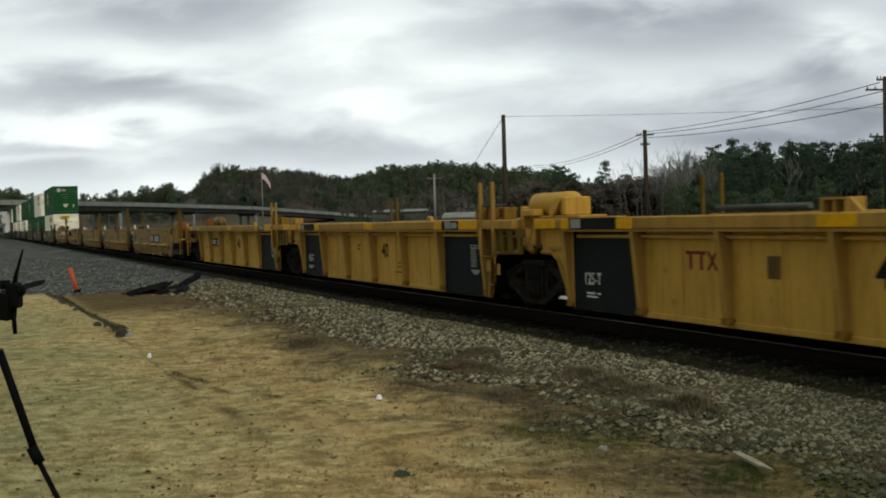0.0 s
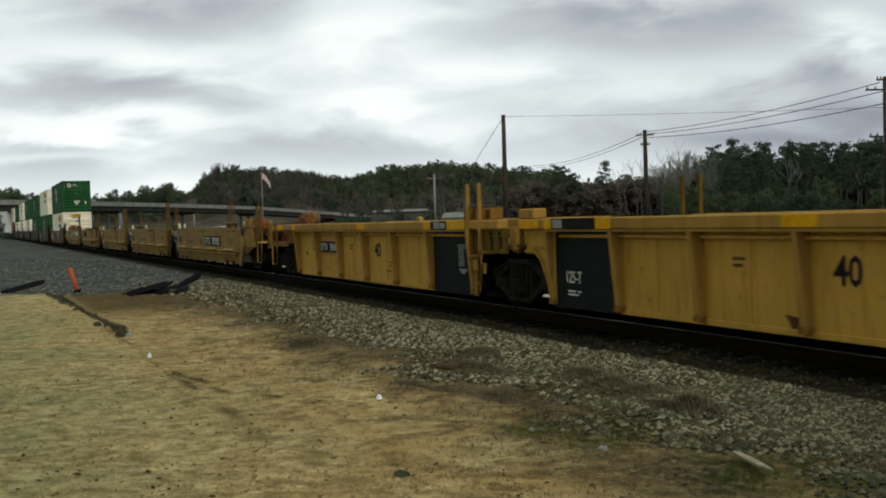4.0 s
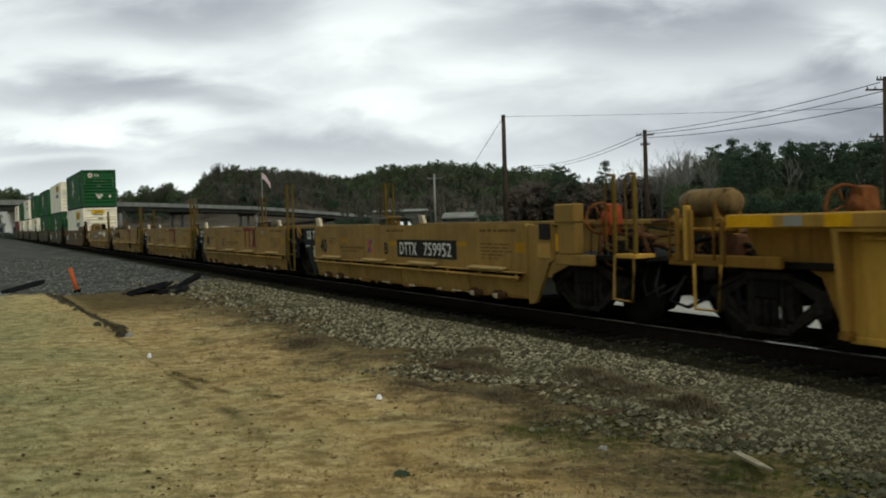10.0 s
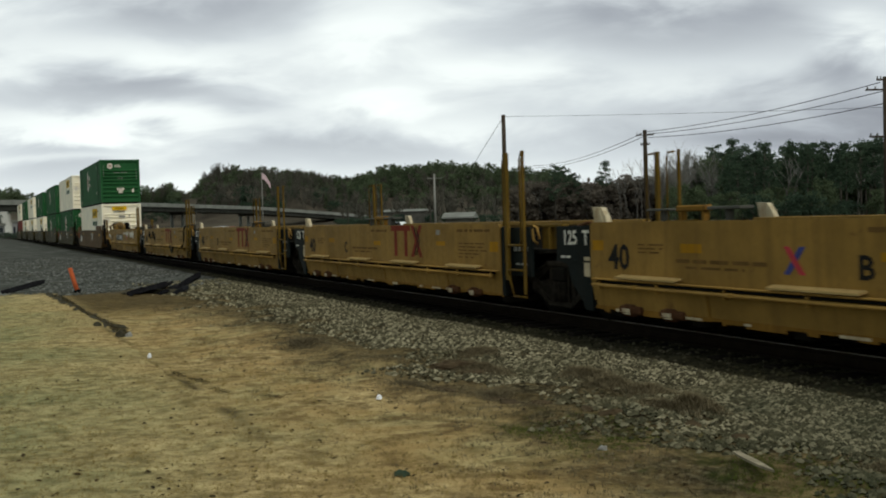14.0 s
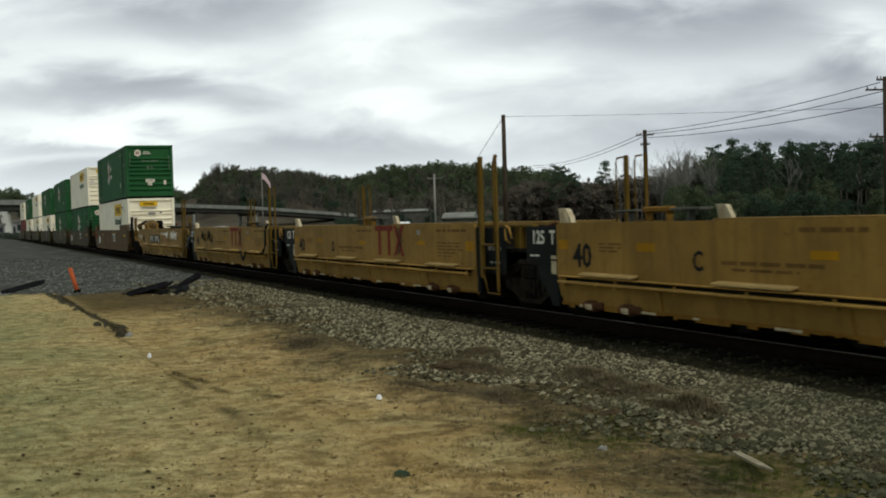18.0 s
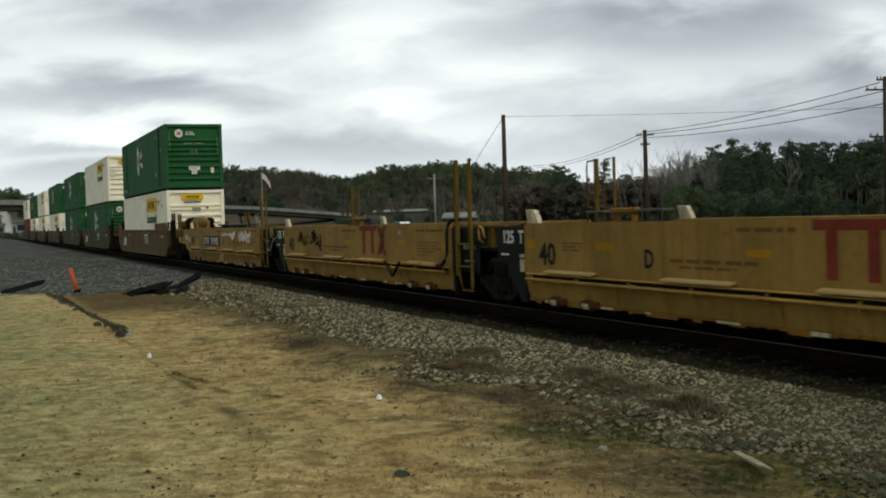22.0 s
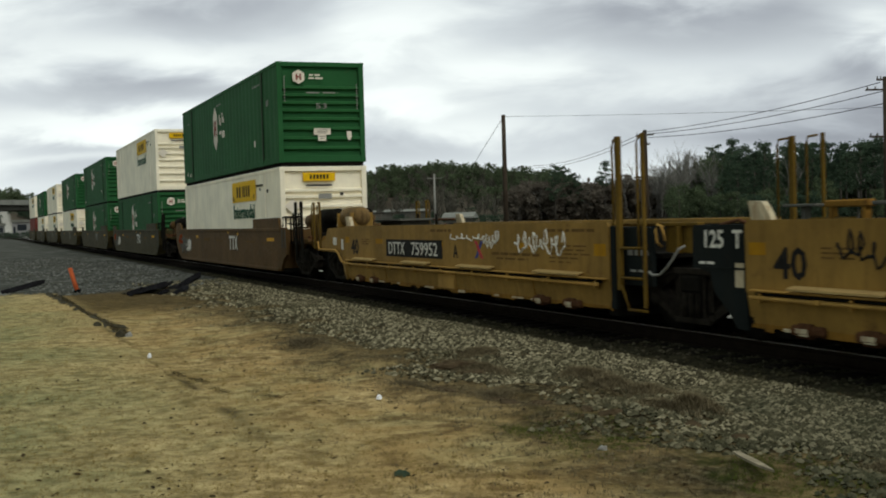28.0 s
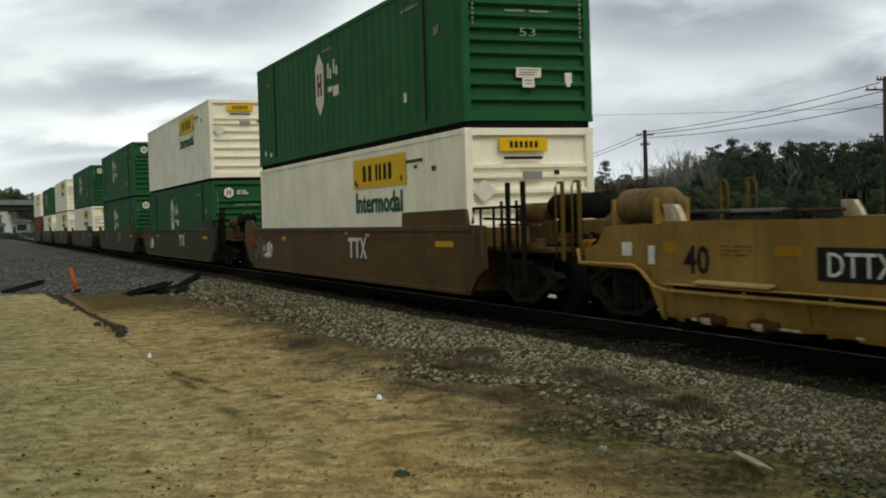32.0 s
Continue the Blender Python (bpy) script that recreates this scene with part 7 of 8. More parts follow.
def slab(x, y, length, width, thick, lift, seed, label, rz=68.4):
    """Jagged broken piece of asphalt, one end tilted up."""
    r = random.Random(seed)
    n = 14
    edge = []
    for k in range(n):
        a = 2 * math.pi * k / n
        px, py = math.cos(a), math.sin(a)
        m = max(abs(px), abs(py)) ** 0.7
        edge.append((px / m * length / 2 * r.uniform(0.82, 1.08), py / m * width / 2 * r.uniform(0.75, 1.15)))
    b = Build()
    v = []
    for lo in (0, 1):
        for px, py in edge:
            up = lift * (px / length + 0.5)
            v.append((px, py, up - (thick if lo else 0) * r.uniform(0.7, 1.1) + thick * 0.7 + (0 if lo else r.uniform(-0.02, 0.02))))
    v.append((0, 0, lift * 0.5 + thick * 0.75))
    f = [(k, (k + 1) % n, 2 * n) for k in range(n)] + [(k, n + k, n + (k + 1) % n, (k + 1) % n) for k in range(n)] + [tuple(range(2 * n - 1, n - 1, -1))]
    b.add(v, f)
    ob = part("asphalt_slab", b, ASPHALT_CHUNK)
    tagged(ob, label, "asphalt slab", "broken asphalt")
    ob.matrix_basis = pose(*on_ground(x, y, -0.02), 0, 0, rz)
    return ob


slab(-38.0, 1.35, 1.35, 0.5, 0.14, 0.32, 1, "tilted dark slab of broken asphalt at the lawn's edge")
slab(-34.6, 4.6, 1.1, 0.5, 0.14, 0.26, 2, "dark slab of broken asphalt lying on the dirt")
slab(-35.2, 5.85, 0.8, 0.4, 0.16, 0.42, 3, "tilted dark slab of broken asphalt on the dirt")
slab(-35.0, 5.15, 0.5, 0.4, 0.1, 0.3, 4, "small tilted piece of broken asphalt")
for k, (sx, sy, sl, sr) in enumerate(((-34.2, 5.0, 0.45, 20), (-34.9, 5.35, 0.55, 110), (-34.0, 4.2, 0.4, 60), (-34.4, 5.6, 0.35, 150), (-33.7, 5.3, 0.3, 90))):
    slab(sx, sy, sl, sl * 0.6, 0.09, 0.14 + 0.05 * (k % 3), 30 + k, "small tilted piece of broken asphalt", sr)
er = random.Random(61)
for k in range(34):
    lumpy("asphalt_edging", (er.uniform(0.2, 0.6), er.uniform(0.05, 0.13), er.uniform(0.02, 0.075)), 40 + k, EDGING, on_ground(-36.4 + 0.40 * k + er.uniform(-0.2, 0.2), 2.10 + 0.013 * k + er.uniform(-0.16, 0.14), -0.015), "dark crumbled asphalt edging sunk in the grass", "asphalt edging", er.uniform(-14, 14), "broken asphalt")
lumpy("asphalt_chunk", (0.11, 0.08, 0.07), 21, EDGING, on_ground(-23.8, 2.2), "small chunk of broken asphalt in the grass", "asphalt chunk", 10, "broken asphalt")
lumpy("asphalt_chunk", (0.10, 0.06, 0.11), 22, EDGING, on_ground(-22.2, 2.44), "small chunk of broken asphalt in the grass", "asphalt chunk", 40, "broken asphalt")
lumpy("dirt_mound", (1.0, 0.45, 0.16), 27, EDGING, on_ground(-34.9, 4.9, -0.02), "low heap of dark broken asphalt and dirt", "dirt heap", 68, "broken asphalt")
lumpy("pale_stone", (0.06, 0.06, 0.08), 31, CONCRETE, on_ground(-22.1, 2.58), "pale grey stone in the grass", "stone", 0)
lumpy("paper_cup", (0.035, 0.03, 0.05), 4, PAPER, on_ground(-18.1, 2.4, 0.04), "crumpled white paper cup in the grass", "litter", 0, "litter")
lumpy("paper_scrap", (0.036, 0.03, 0.036), 6, PAPER, on_ground(-11.95, 3.95, 0.03), "crumpled white paper scrap on the grass", "litter", 0, "litter")
lumpy("weed_tuft", (0.085, 0.055, 0.035), 8, LEAF_PINE, on_ground(-8.3, 2.9), "small dark green weed tuft in the dead grass", "weed", 0)
lumpy("pale_stone", (0.045, 0.04, 0.045), 12, CONCRETE, on_ground(-8.3, 4.6), "pale grey stone among the weeds", "stone", 0)
for k, (cx, cy, cl) in enumerate(((-11.0, 5.05, 0.20), (-11.35, 5.0, 0.16), (-10.6, 5.15, 0.13), (-9.6, 5.4, 0.17), (-9.85, 5.3, 0.12), (-8.74, 4.31, 0.055), (-13.9, 5.6, 0.28), (-13.3, 5.65, 0.20), (-7.6, 3.75, 0.04), (-9.0, 5.9, 0.14), (-12.2, 4.75, 0.16), (-8.1, 5.75, 0.12))):
    lumpy("soil_clod", (cl, cl * 0.5, cl * 0.3), 70 + k, SOIL, on_ground(cx, cy, -0.005), "dark crumbled clod of earth among the stones", "earth clod", 40 * k, "earth clods")
plank = thing("wood_scrap", "short weathered pale board lying on the stones", "board")
part("board", Build().prism([(-0.28, 0.01), (-0.12, -0.012), (0.12, -0.02), (0.29, 0.005), (0.14, 0.03), (-0.05, 0.045), (-0.26, 0.05)], "z", 0.0, 0.018), PALE_WOOD, plank)
plank.matrix_basis = pose(*on_ground(-7.14, 5.17, 0.05), 4, 3, -5)

# ---------------------------------------------------------------- camera tripod that is carried off
tripod = thing("camera_tripod", "black tripod with a small camera, carried off early on", "tripod")
HUB = 1.66
for k, (fx, fy) in enumerate(((0.74, 0.06), (-0.42, 0.60), (-0.40, -0.58))):
    b = Build().tube([(fx * 0.06, fy * 0.06, HUB - 0.02), (fx * 0.16, fy * 0.16, HUB * 0.84)], 0.0088, 10)
    b.tube([(fx * 0.14, fy * 0.14, HUB * 0.86), (fx, fy, 0.0)], 0.0060, 10)
    leg = part("leg", b, BLACK_PLASTIC, tripod)
    part("leg_clamp", Build().rod((fx * 0.143, fy * 0.143, HUB * 0.857), (fx * 0.165, fy * 0.165, HUB * 0.835), 0.0125, 10), BLACK_PLASTIC, leg)
    part("rubber_foot", Build().rod((fx, fy, -0.01), (fx * 0.99, fy * 0.99, 0.03), 0.016, 10), BLACK_PLASTIC, leg)
part("hub", Build().box(-0.035, 0.035, -0.035, 0.035, HUB - 0.05, HUB + 0.03, 0.01), BLACK_PLASTIC, tripod)
part("column", Build().rod((0, 0, HUB - 0.25), (0, 0, HUB + 0.07), 0.013, 10), BLACK_PLASTIC, tripod)
head = Build().box(0.072, 0.097, -0.022, 0.022, HUB + 0.070, HUB + 0.126, 0.005)
head.prism([(0.048, HUB + 0.050), (0.076, HUB + 0.044), (0.083, HUB + 0.100), (0.060, HUB + 0.106)], "y", -0.03, 0.03)
head.rod((-0.01, 0, HUB + 0.03), (0.075, 0, HUB + 0.09), 0.012, 8)
head.spin((0.098, 0, HUB + 0.108), "x", [(-0.01, 0.012), (0.006, 0.012), (0.010, 0.008)], 10)
head.spin((0.066, 0, HUB + 0.122), "x", [(-0.01, 0.010), (0.008, 0.010)], 10)
part("head", head, BLACK_PLASTIC, tripod)
part("pan_handle", Build().tube([(0.084, 0.0, HUB + 0.118), (0.092, 0.0, HUB + 0.150), (0.107, 0.0, HUB + 0.198)], 0.0060, 8, 0.0022), BLACK_PLASTIC, tripod)
part("tilt_lever", Build().rod((0.080, 0.0, HUB + 0.075), (0.083, 0.0, HUB + 0.014), 0.0052, 8), BLACK_PLASTIC, tripod)
part("camera_body", Build().prism([(-0.11, HUB + 0.135), (0.012, HUB + 0.135), (0.03, HUB + 0.155), (0.026, HUB + 0.185), (0.0, HUB + 0.20), (-0.11, HUB + 0.20)], "y", -0.03, 0.03), BLACK_PLASTIC, tripod)


# ---------------------------------------------------------------- poles and wires
def pole_thing(x, y, top, r, arms=(), label="tall bare weathered wooden utility pole", wood=None):
    wood = wood or POLE_MAT
    ob = thing("utility_pole", label, "utility pole", "utility poles")
    base = ground_z(x, y)
    part("shaft", Build().tube([(0, 0, -0.5), (0, 0, top - base)], r, 12, r * 0.72), wood, ob)
    for z, half, ang in arms:
        b = Build().box(-0.06, 0.06, -half, half, -0.06, 0.06, 0.01)
        o = part("crossarm", b, wood, ob)
        o.matrix_basis = pose(0, 0, z - base, 0, 0, ang)
        ins = Build()
        for k in (-0.9, -0.5, 0.5, 0.9):
            ins.rod((0, k * half, 0.06), (0, k * half, 0.24), 0.05, 6)
        o2 = part("insulator", ins, CONCRETE_DK, ob)
        o2.matrix_basis = pose(0, 0, z - base, 0, 0, ang)
    ob.matrix_basis = pose(x, y, base)
    return ob


pole_thing(-95.8, 44.0, 10.5, 0.24)
pole_thing(-112.9, 68.8, 10.5, 0.29, [(9.95, 0.95, -25), (8.9, 0.5, -25)], "wooden utility pole with a short crossarm")
pole_thing(-66.7, 60.3, 10.6, 0.22, [(9.7, 1.4, -20), (10.4, 0.6, -20), (6.4, 1.2, -20)], "wooden utility pole with crossarms and insulators")
pole_thing(-233.3, 90.8, 10.8, 0.26, [(9.9, 1.5, -22)], "distant pale wooden utility pole with a crossarm", CONCRETE)


def cable(p, q, sag, r=0.03):
    p, q = Vector(p), Vector(q)
    pts = [p.lerp(q, k / 14) - Vector((0, 0, 4 * sag * (k / 14) * (1 - k / 14))) for k in range(15)]
    ob = part("overhead_cable", Build().tube(pts, r, 5), WIRE_MAT)
    return tagged(ob, "dark overhead utility cable sagging between poles", "cable", "overhead cables")


for dz, dd in ((0.0, -0.5), (-0.45, 0.3), (-1.1, 0.6)):
    cable((-66.7 + dd, 60.3, 10.25 + dz * 1.35), (-112.9 + dd, 68.8, 10.3 + dz * 0.6), 0.45)
    if dz > -1:
        cable((-112.9 + dd, 68.8, 10.2 + dz * 0.6), (-196.0 + dd, 96.0, 10.6 + dz), 0.9)
cable((-95.8, 44.0, 10.35), (-66.7, 60.3, 8.45), 0.1, 0.013)
cable((-95.8, 44.0, 10.3), (-102.4, 43.2, 5.6), 0.0, 0.02)

# flag
flag = thing("flagpole", "pale flagpole with a limp faded flag", "flagpole")
fb = ground_z(-325.6, 75.4)
part("shaft", Build().tube([(0, 0, 0), (0, 0, 16.0)], 0.14, 8, 0.09), CONCRETE, flag)
fl = Build()
fv, ff = [], []
for i in range(7):
    for j in range(5):
        u, w = i / 6, j / 4
        fv.append((0.15 * math.sin(u * 7 + w), 2.4 * u, 15.7 - 1.6 * w - 2.2 * u * u - 0.5 * u + 0.1 * math.sin(5 * u)))
for i in range(6):
    for j in range(4):
        ff.append((i * 5 + j, i * 5 + j + 1, (i + 1) * 5 + j + 1, (i + 1) * 5 + j))
fl.add(fv, ff, True)
part("flag_cloth", fl, FLAG_MAT, flag)
flag.matrix_basis = pose(-325.6, 75.4, fb)

# ---------------------------------------------------------------- road bridge over the track
bridge = thing("road_bridge", "long pale concrete girder bridge over the railway", "bridge")
path = [Vector(p) for p in ((-262.0, -14.0, 7.9), (-285.1, 8.7, 7.75), (-340.0, 42.0, 7.6), (-400.0, 86.0, 6.7), (-425.0, 122.0, 4.2), (-428.0, 140.0, 2.6))]


def band(name, lo, hi, off0, off1, mat, label=""):
    v, f = [], []
    for i, p in enumerate(path):
        d = (path[min(i + 1, len(path) - 1)] - path[max(i - 1, 0)]).normalized()
        side = Vector((d.y, -d.x, 0)).normalized()
        for o in (off0, off1):
            for z in (lo, hi):
                q = p + side * o
                v.append((q.x, q.y, q.z + z))
    for i in range(len(path) - 1):
        a, c = i * 4, i * 4 + 4
        f += [(a, c, c + 1, a + 1), (a + 2, a + 3, c + 3, c + 2), (a + 1, c + 1, c + 3, a + 3), (a, a + 2, c + 2, c)]
    part(name, Build().add(v, f), mat, bridge, label)


band("deck", -0.55, -0.25, -5.0, 5.0, BRIDGE_MAT)
band("parapet", -0.25, 0.55, -5.0, -4.7, BRIDGE_MAT)
band("parapet", -0.25, 0.55, 4.7, 5.0, BRIDGE_MAT)
for o in (-3.9, -1.3, 1.3, 3.9):
    band("girder", -1.75, -0.56, o - 0.3, o + 0.3, GIRDER_MAT)
for k in range(4):
    t = 0.22 + k * 0.13
    f = t * (len(path) - 1)
    i = int(f)
    p = path[i].lerp(path[i + 1], f - i)
    d = (path[i + 1] - path[i]).normalized()
    side = Vector((d.y, -d.x, 0)).normalized()
    if abs(p.y - TRACK) < 6:
        continue
    gz = ground_z(p.x, p.y)
    for o in (-3.6, 0, 3.6):
        q = p + side * o
        part("pier", Build().rod((q.x, q.y, gz - 0.3), (q.x, q.y, p.z - 2.3), 0.5, 10), BRIDGE_MAT, bridge)
    a, c = p + side * 4.6, p - side * 4.6
    part("pier_cap", Build().tube([(a.x, a.y, p.z - 2.1), (c.x, c.y, p.z - 2.1)], 0.42, 4), CONCRETE_DK, bridge)

# parked cars and low roofs beyond the track
def parked_car(x, y, rz, mat):
    ob = thing("parked_car", "parked white car in the lot beyond the track", "car", "parked cars")
    b = Build().prism([(-2.2, 0.35), (-2.25, 0.75), (-2.0, 0.9), (-1.4, 0.95), (-0.8, 1.42), (0.7, 1.45), (1.3, 1.0), (2.1, 0.88), (2.25, 0.6), (2.2, 0.35)], "y", -0.85, 0.85)
    part("body", b, mat, ob)
    b = Build().prism([(-1.25, 0.97), (-0.75, 1.36), (0.65, 1.38), (1.1, 1.0)], "y", -0.87, 0.87)
    part("window", b, GLASS_DK, ob)
    for wx in (-1.4, 1.4):
        for wy in (-0.8, 0.8):
            part("wheel", Build().spin((wx, wy, 0.32), "y", [(-0.1, 0.25), (-0.09, 0.32), (0.09, 0.32), (0.1, 0.25)], 14), BLACK_PLASTIC, ob)
    ob.matrix_basis = pose(x, y, ground_z(x, y), 0, 0, rz)
    return ob


CAR_W = plain("white_car_paint", (0.7, 0.7, 0.7), 0.3, 0.0, 0.05)
CAR_R = plain("dark_red_car_paint", (0.16, 0.03, 0.03), 0.3, 0.0, 0.05)
for k, (x, y, rz) in enumerate(((-205, 39, 30), (-213, 42, 20), (-220, 44.5, 40), (-150, 62, 15), (-158, 66, 80), (-168, 60, 10), (-180, 74, 30), (-228, 44, 40))):
    parked_car(x, y, rz, CAR_R if k in (2, 6) else CAR_W)


def low_shed(x, y, rz, length, depth, height, label):
    ob = thing("low_shed", label, "shed", "low sheds")
    part("wall", Build().box(-length / 2, length / 2, -depth / 2, depth / 2, 0, height - 0.3, 0.02), CONCRETE_DK, ob)
    part("roof", Build().prism([(-depth / 2 - 0.5, height - 0.3), (depth / 2 + 0.5, height - 0.3), (depth / 2 + 0.5, height - 0.1), (0, height + 0.5), (-depth / 2 - 0.5, height - 0.1)], "x", -length / 2 - 0.5, length / 2 + 0.5), BRIDGE_MAT, ob)
    part("door", Build().box(-1.5, 1.5, -depth / 2 - 0.04, -depth / 2 - 0.003, 0.02, height - 0.9), GLASS_DK, ob)
    ob.matrix_basis = pose(x, y, ground_z(x, y), 0, 0, rz)


def pale_building(x, y, rz, length, height, label):
    ob = thing("low_building", label, "building", "low sheds")
    part("wall", Build().box(-length / 2, length / 2, -3, 3, 0, height, 0.02), PALE_WALL, ob)
    part("roof", Build().prism([(-3.4, height), (3.4, height), (0, height + 0.7)], "x", -length / 2 - 0.3, length / 2 + 0.3), CONCRETE_DK, ob)
    part("window", Build().box(-length * 0.22, length * 0.28, -3.05, -3.003, height * 0.45, height * 0.85), GLASS_DK, ob)
    part("door", Build().box(-length * 0.44, -length * 0.32, -3.05, -3.003, 0.02, height * 0.7), GLASS_DK, ob)
    ob.matrix_basis = pose(x, y, ground_z(x, y), 0, 0, rz)


PALE_WALL = plain("pale_painted_wall", (0.22, 0.22, 0.215), 0.8, 0.0, 0.12, 0.8)
pale_building(-338.0, 12.5, 88, 4.6, 4.0, "small pale building with a dark window beyond the bridge")
pale_building(-338.0, 17.6, 88, 1.2, 4.3, "narrow pale kiosk beyond the bridge")
pale_building(-338.0, 7.4, 88, 1.8, 3.2, "low pale hut beyond the bridge")
low_shed(-150, 62, 60, 3.4, 4, 2.05, "low pale-roofed shed beyond the track")
low_shed(-330, 118, 60, 16, 9, 4.2, "distant low grey shed under the hill")

# ---------------------------------------------------------------- trees
def leafy(rng, b, c, r, n, size, squash=0.7):
    """A clump of small leaf triangles around c."""
    for _ in range(n):
        d = Vector((rng.gauss(0, 1), rng.gauss(0, 1), rng.gauss(0, 1) * squash))
        p = c + d.normalized() * (r * rng.random() ** 0.45)
        u = Vector((rng.uniform(-1, 1), rng.uniform(-1, 1), rng.uniform(-0.6, 0.6))).normalized() * size
        w = u.cross(Vector((rng.uniform(-1, 1), rng.uniform(-1, 1), rng.uniform(-1, 1)))).normalized() * size * 0.7
        b.add([p - u, p + u * 0.6 + w, p + u * 0.3 - w], [(0, 1, 2)])


def pine_meshes(seed, h=13.0):
    """Bare lower trunk, flat layered tufts of needles with gaps between them."""
    rng = random.Random(seed)
    tr, cr = Build(), Build()
    lean = rng.uniform(-0.5, 0.5)
    tr.tube([(0, 0, -0.4), (lean * 0.3, 0, h * 0.5), (lean, 0, h * 0.96)], 0.2, 7, 0.05)
    for k in range(20):
        u = 0.40 + 0.58 * (k + rng.random()) / 20
        z, a = h * u, k * 2.4 + rng.uniform(-0.5, 0.5)
        reach = (1.08 - u) ** 0.6 * 3.1 * rng.uniform(0.35, 1.0)
        base = Vector((lean * u, 0, z - 0.3))
        tip = Vector((lean * u + math.cos(a) * reach, math.sin(a) * reach, z + 0.12 * reach))
        tr.tube([base, tip], 0.05, 4, 0.02, False)
        leafy(rng, cr, tip, rng.uniform(0.5, 1.0), 52, 0.19, 0.42)
        leafy(rng, cr, base.lerp(tip, 0.6), rng.uniform(0.35, 0.7), 22, 0.19, 0.42)
    return tr.mesh("trunk"), cr.mesh("crown")


def bare_meshes(seed, h=12.0, r=0.12):
    rng = random.Random(seed)
    tr, cr = Build(), Build()

    def limb(p, d, length, r, depth):
        q = p + d * length
        mid = p + d * length * 0.5 + Vector((rng.uniform(-1, 1), rng.uniform(-1, 1), 0)) * length * 0.06
        (tr if depth < 2 else cr).tube([p, mid, q], r, 5 if depth < 2 else 3, r * 0.6, False)
        if depth >= 4:
            return
        for k in range(rng.choice((2, 3, 3)) if depth < 3 else 4):
            nd = (d + Vector((rng.uniform(-1, 1), rng.uniform(-1, 1), rng.uniform(-0.15, 0.55))) * (0.55 + 0.06 * depth)).normalized()
            limb(p + d * length * rng.uniform(0.55, 1.0), nd, length * rng.uniform(0.5, 0.75), r * 0.55, depth + 1)
    limb(Vector((0, 0, -0.3)), Vector((rng.uniform(-0.05, 0.05), rng.uniform(-0.05, 0.05), 1)), h * 0.42, r, 0)
    return tr.mesh("trunk"), cr.mesh("crown")


def bush_meshes(seed):
    rng = random.Random(seed)
    tr, cr = Build(), Build()
    for k in range(6):
        a = rng.uniform(0, 6.283)
        tr.tube([(0, 0, -0.2), (math.cos(a) * 1.1, math.sin(a) * 1.1, 1.8)], 0.05, 4, 0.02, False)
    for k in range(16):
        leafy(rng, cr, Vector((rng.uniform(-1.8, 1.8), rng.uniform(-1.8, 1.8), rng.uniform(0.6, 2.8))), 0.9, 36, 0.22)
    return tr.mesh("trunk"), cr.mesh("crown")


def thick_meshes(seed, h=10.5):
    """A dense broad crown that reaches nearly to the ground."""
    rng = random.Random(seed)
    tr, cr = Build(), Build()
    tr.tube([(0, 0, -0.4), (0.1, 0, h * 0.8)], 0.18, 6, 0.05)
    for k in range(40):
        u = rng.uniform(0.12, 0.93)
        a = rng.uniform(0, 6.283)
        reach = 3.5 * math.sqrt(max(0.0, 1 - ((u - 0.45) / 0.56) ** 2)) * math.sqrt(rng.random()) + 0.2
        leafy(rng, cr, Vector((math.cos(a) * reach, math.sin(a) * reach, h * u)), rng.uniform(0.8, 1.4), 36, 0.36)
    return tr.mesh("trunk"), cr.mesh("crown")


def far_meshes(seed, h=10.5):
    """A dense crown for the far hill, in few coarse leaves."""
    rng = random.Random(seed)
    tr, cr = Build(), Build()
    tr.tube([(0, 0, -0.4), (0.1, 0, h * 0.8)], 0.18, 5, 0.05)
    for k in range(30):
        u = rng.uniform(0.06, 0.93)
        a = rng.uniform(0, 6.283)
        reach = 3.6 * math.sqrt(max(0.0, 1 - ((u - 0.42) / 0.56) ** 2)) * math.sqrt(rng.random()) + 0.2
        leafy(rng, cr, Vector((math.cos(a) * reach, math.sin(a) * reach, h * u)), rng.uniform(0.9, 1.4), 17, 0.55)
    return tr.mesh("trunk"), cr.mesh("crown")


def twiggy_meshes(seed, h=11.0, twigs=26, wide=0.035):
    """A leafless tree: trunk, limbs and a haze of fine twigs."""
    rng = random.Random(seed)
    tr, cr = Build(), Build()
    tr.tube([(0, 0, -0.4), (0.1, 0, h * 0.62)], 0.16, 6, 0.06)
    for k in range(16):
        a, z0 = rng.uniform(0, 6.283), h * rng.uniform(0.22, 0.6)
        reach = rng.uniform(0.8, 2.4)
        tip = Vector((math.cos(a) * reach, math.sin(a) * reach, min(h, z0 + rng.uniform(2.0, 4.6))))
        tr.tube([(0.05, 0, z0), Vector((tip.x * 0.55, tip.y * 0.55, (z0 + tip.z) * 0.52)), tip], 0.055, 4, 0.015, False)
        for j in range(twigs):
            p = Vector((0.05, 0, z0)).lerp(tip, rng.uniform(0.3, 1.0))
            d = (Vector((tip.x, tip.y, 1.6)).normalized() + Vector((rng.uniform(-1, 1), rng.uniform(-1, 1), rng.uniform(-0.3, 1)))).normalized() * rng.uniform(0.5, 1.3)
            w = d.cross(Vector((rng.uniform(-1, 1), rng.uniform(-1, 1), rng.uniform(-1, 1)))).normalized() * wide
            cr.add([p - w, p + w, p + d], [(0, 1, 2)])
    return tr.mesh("trunk"), cr.mesh("crown")


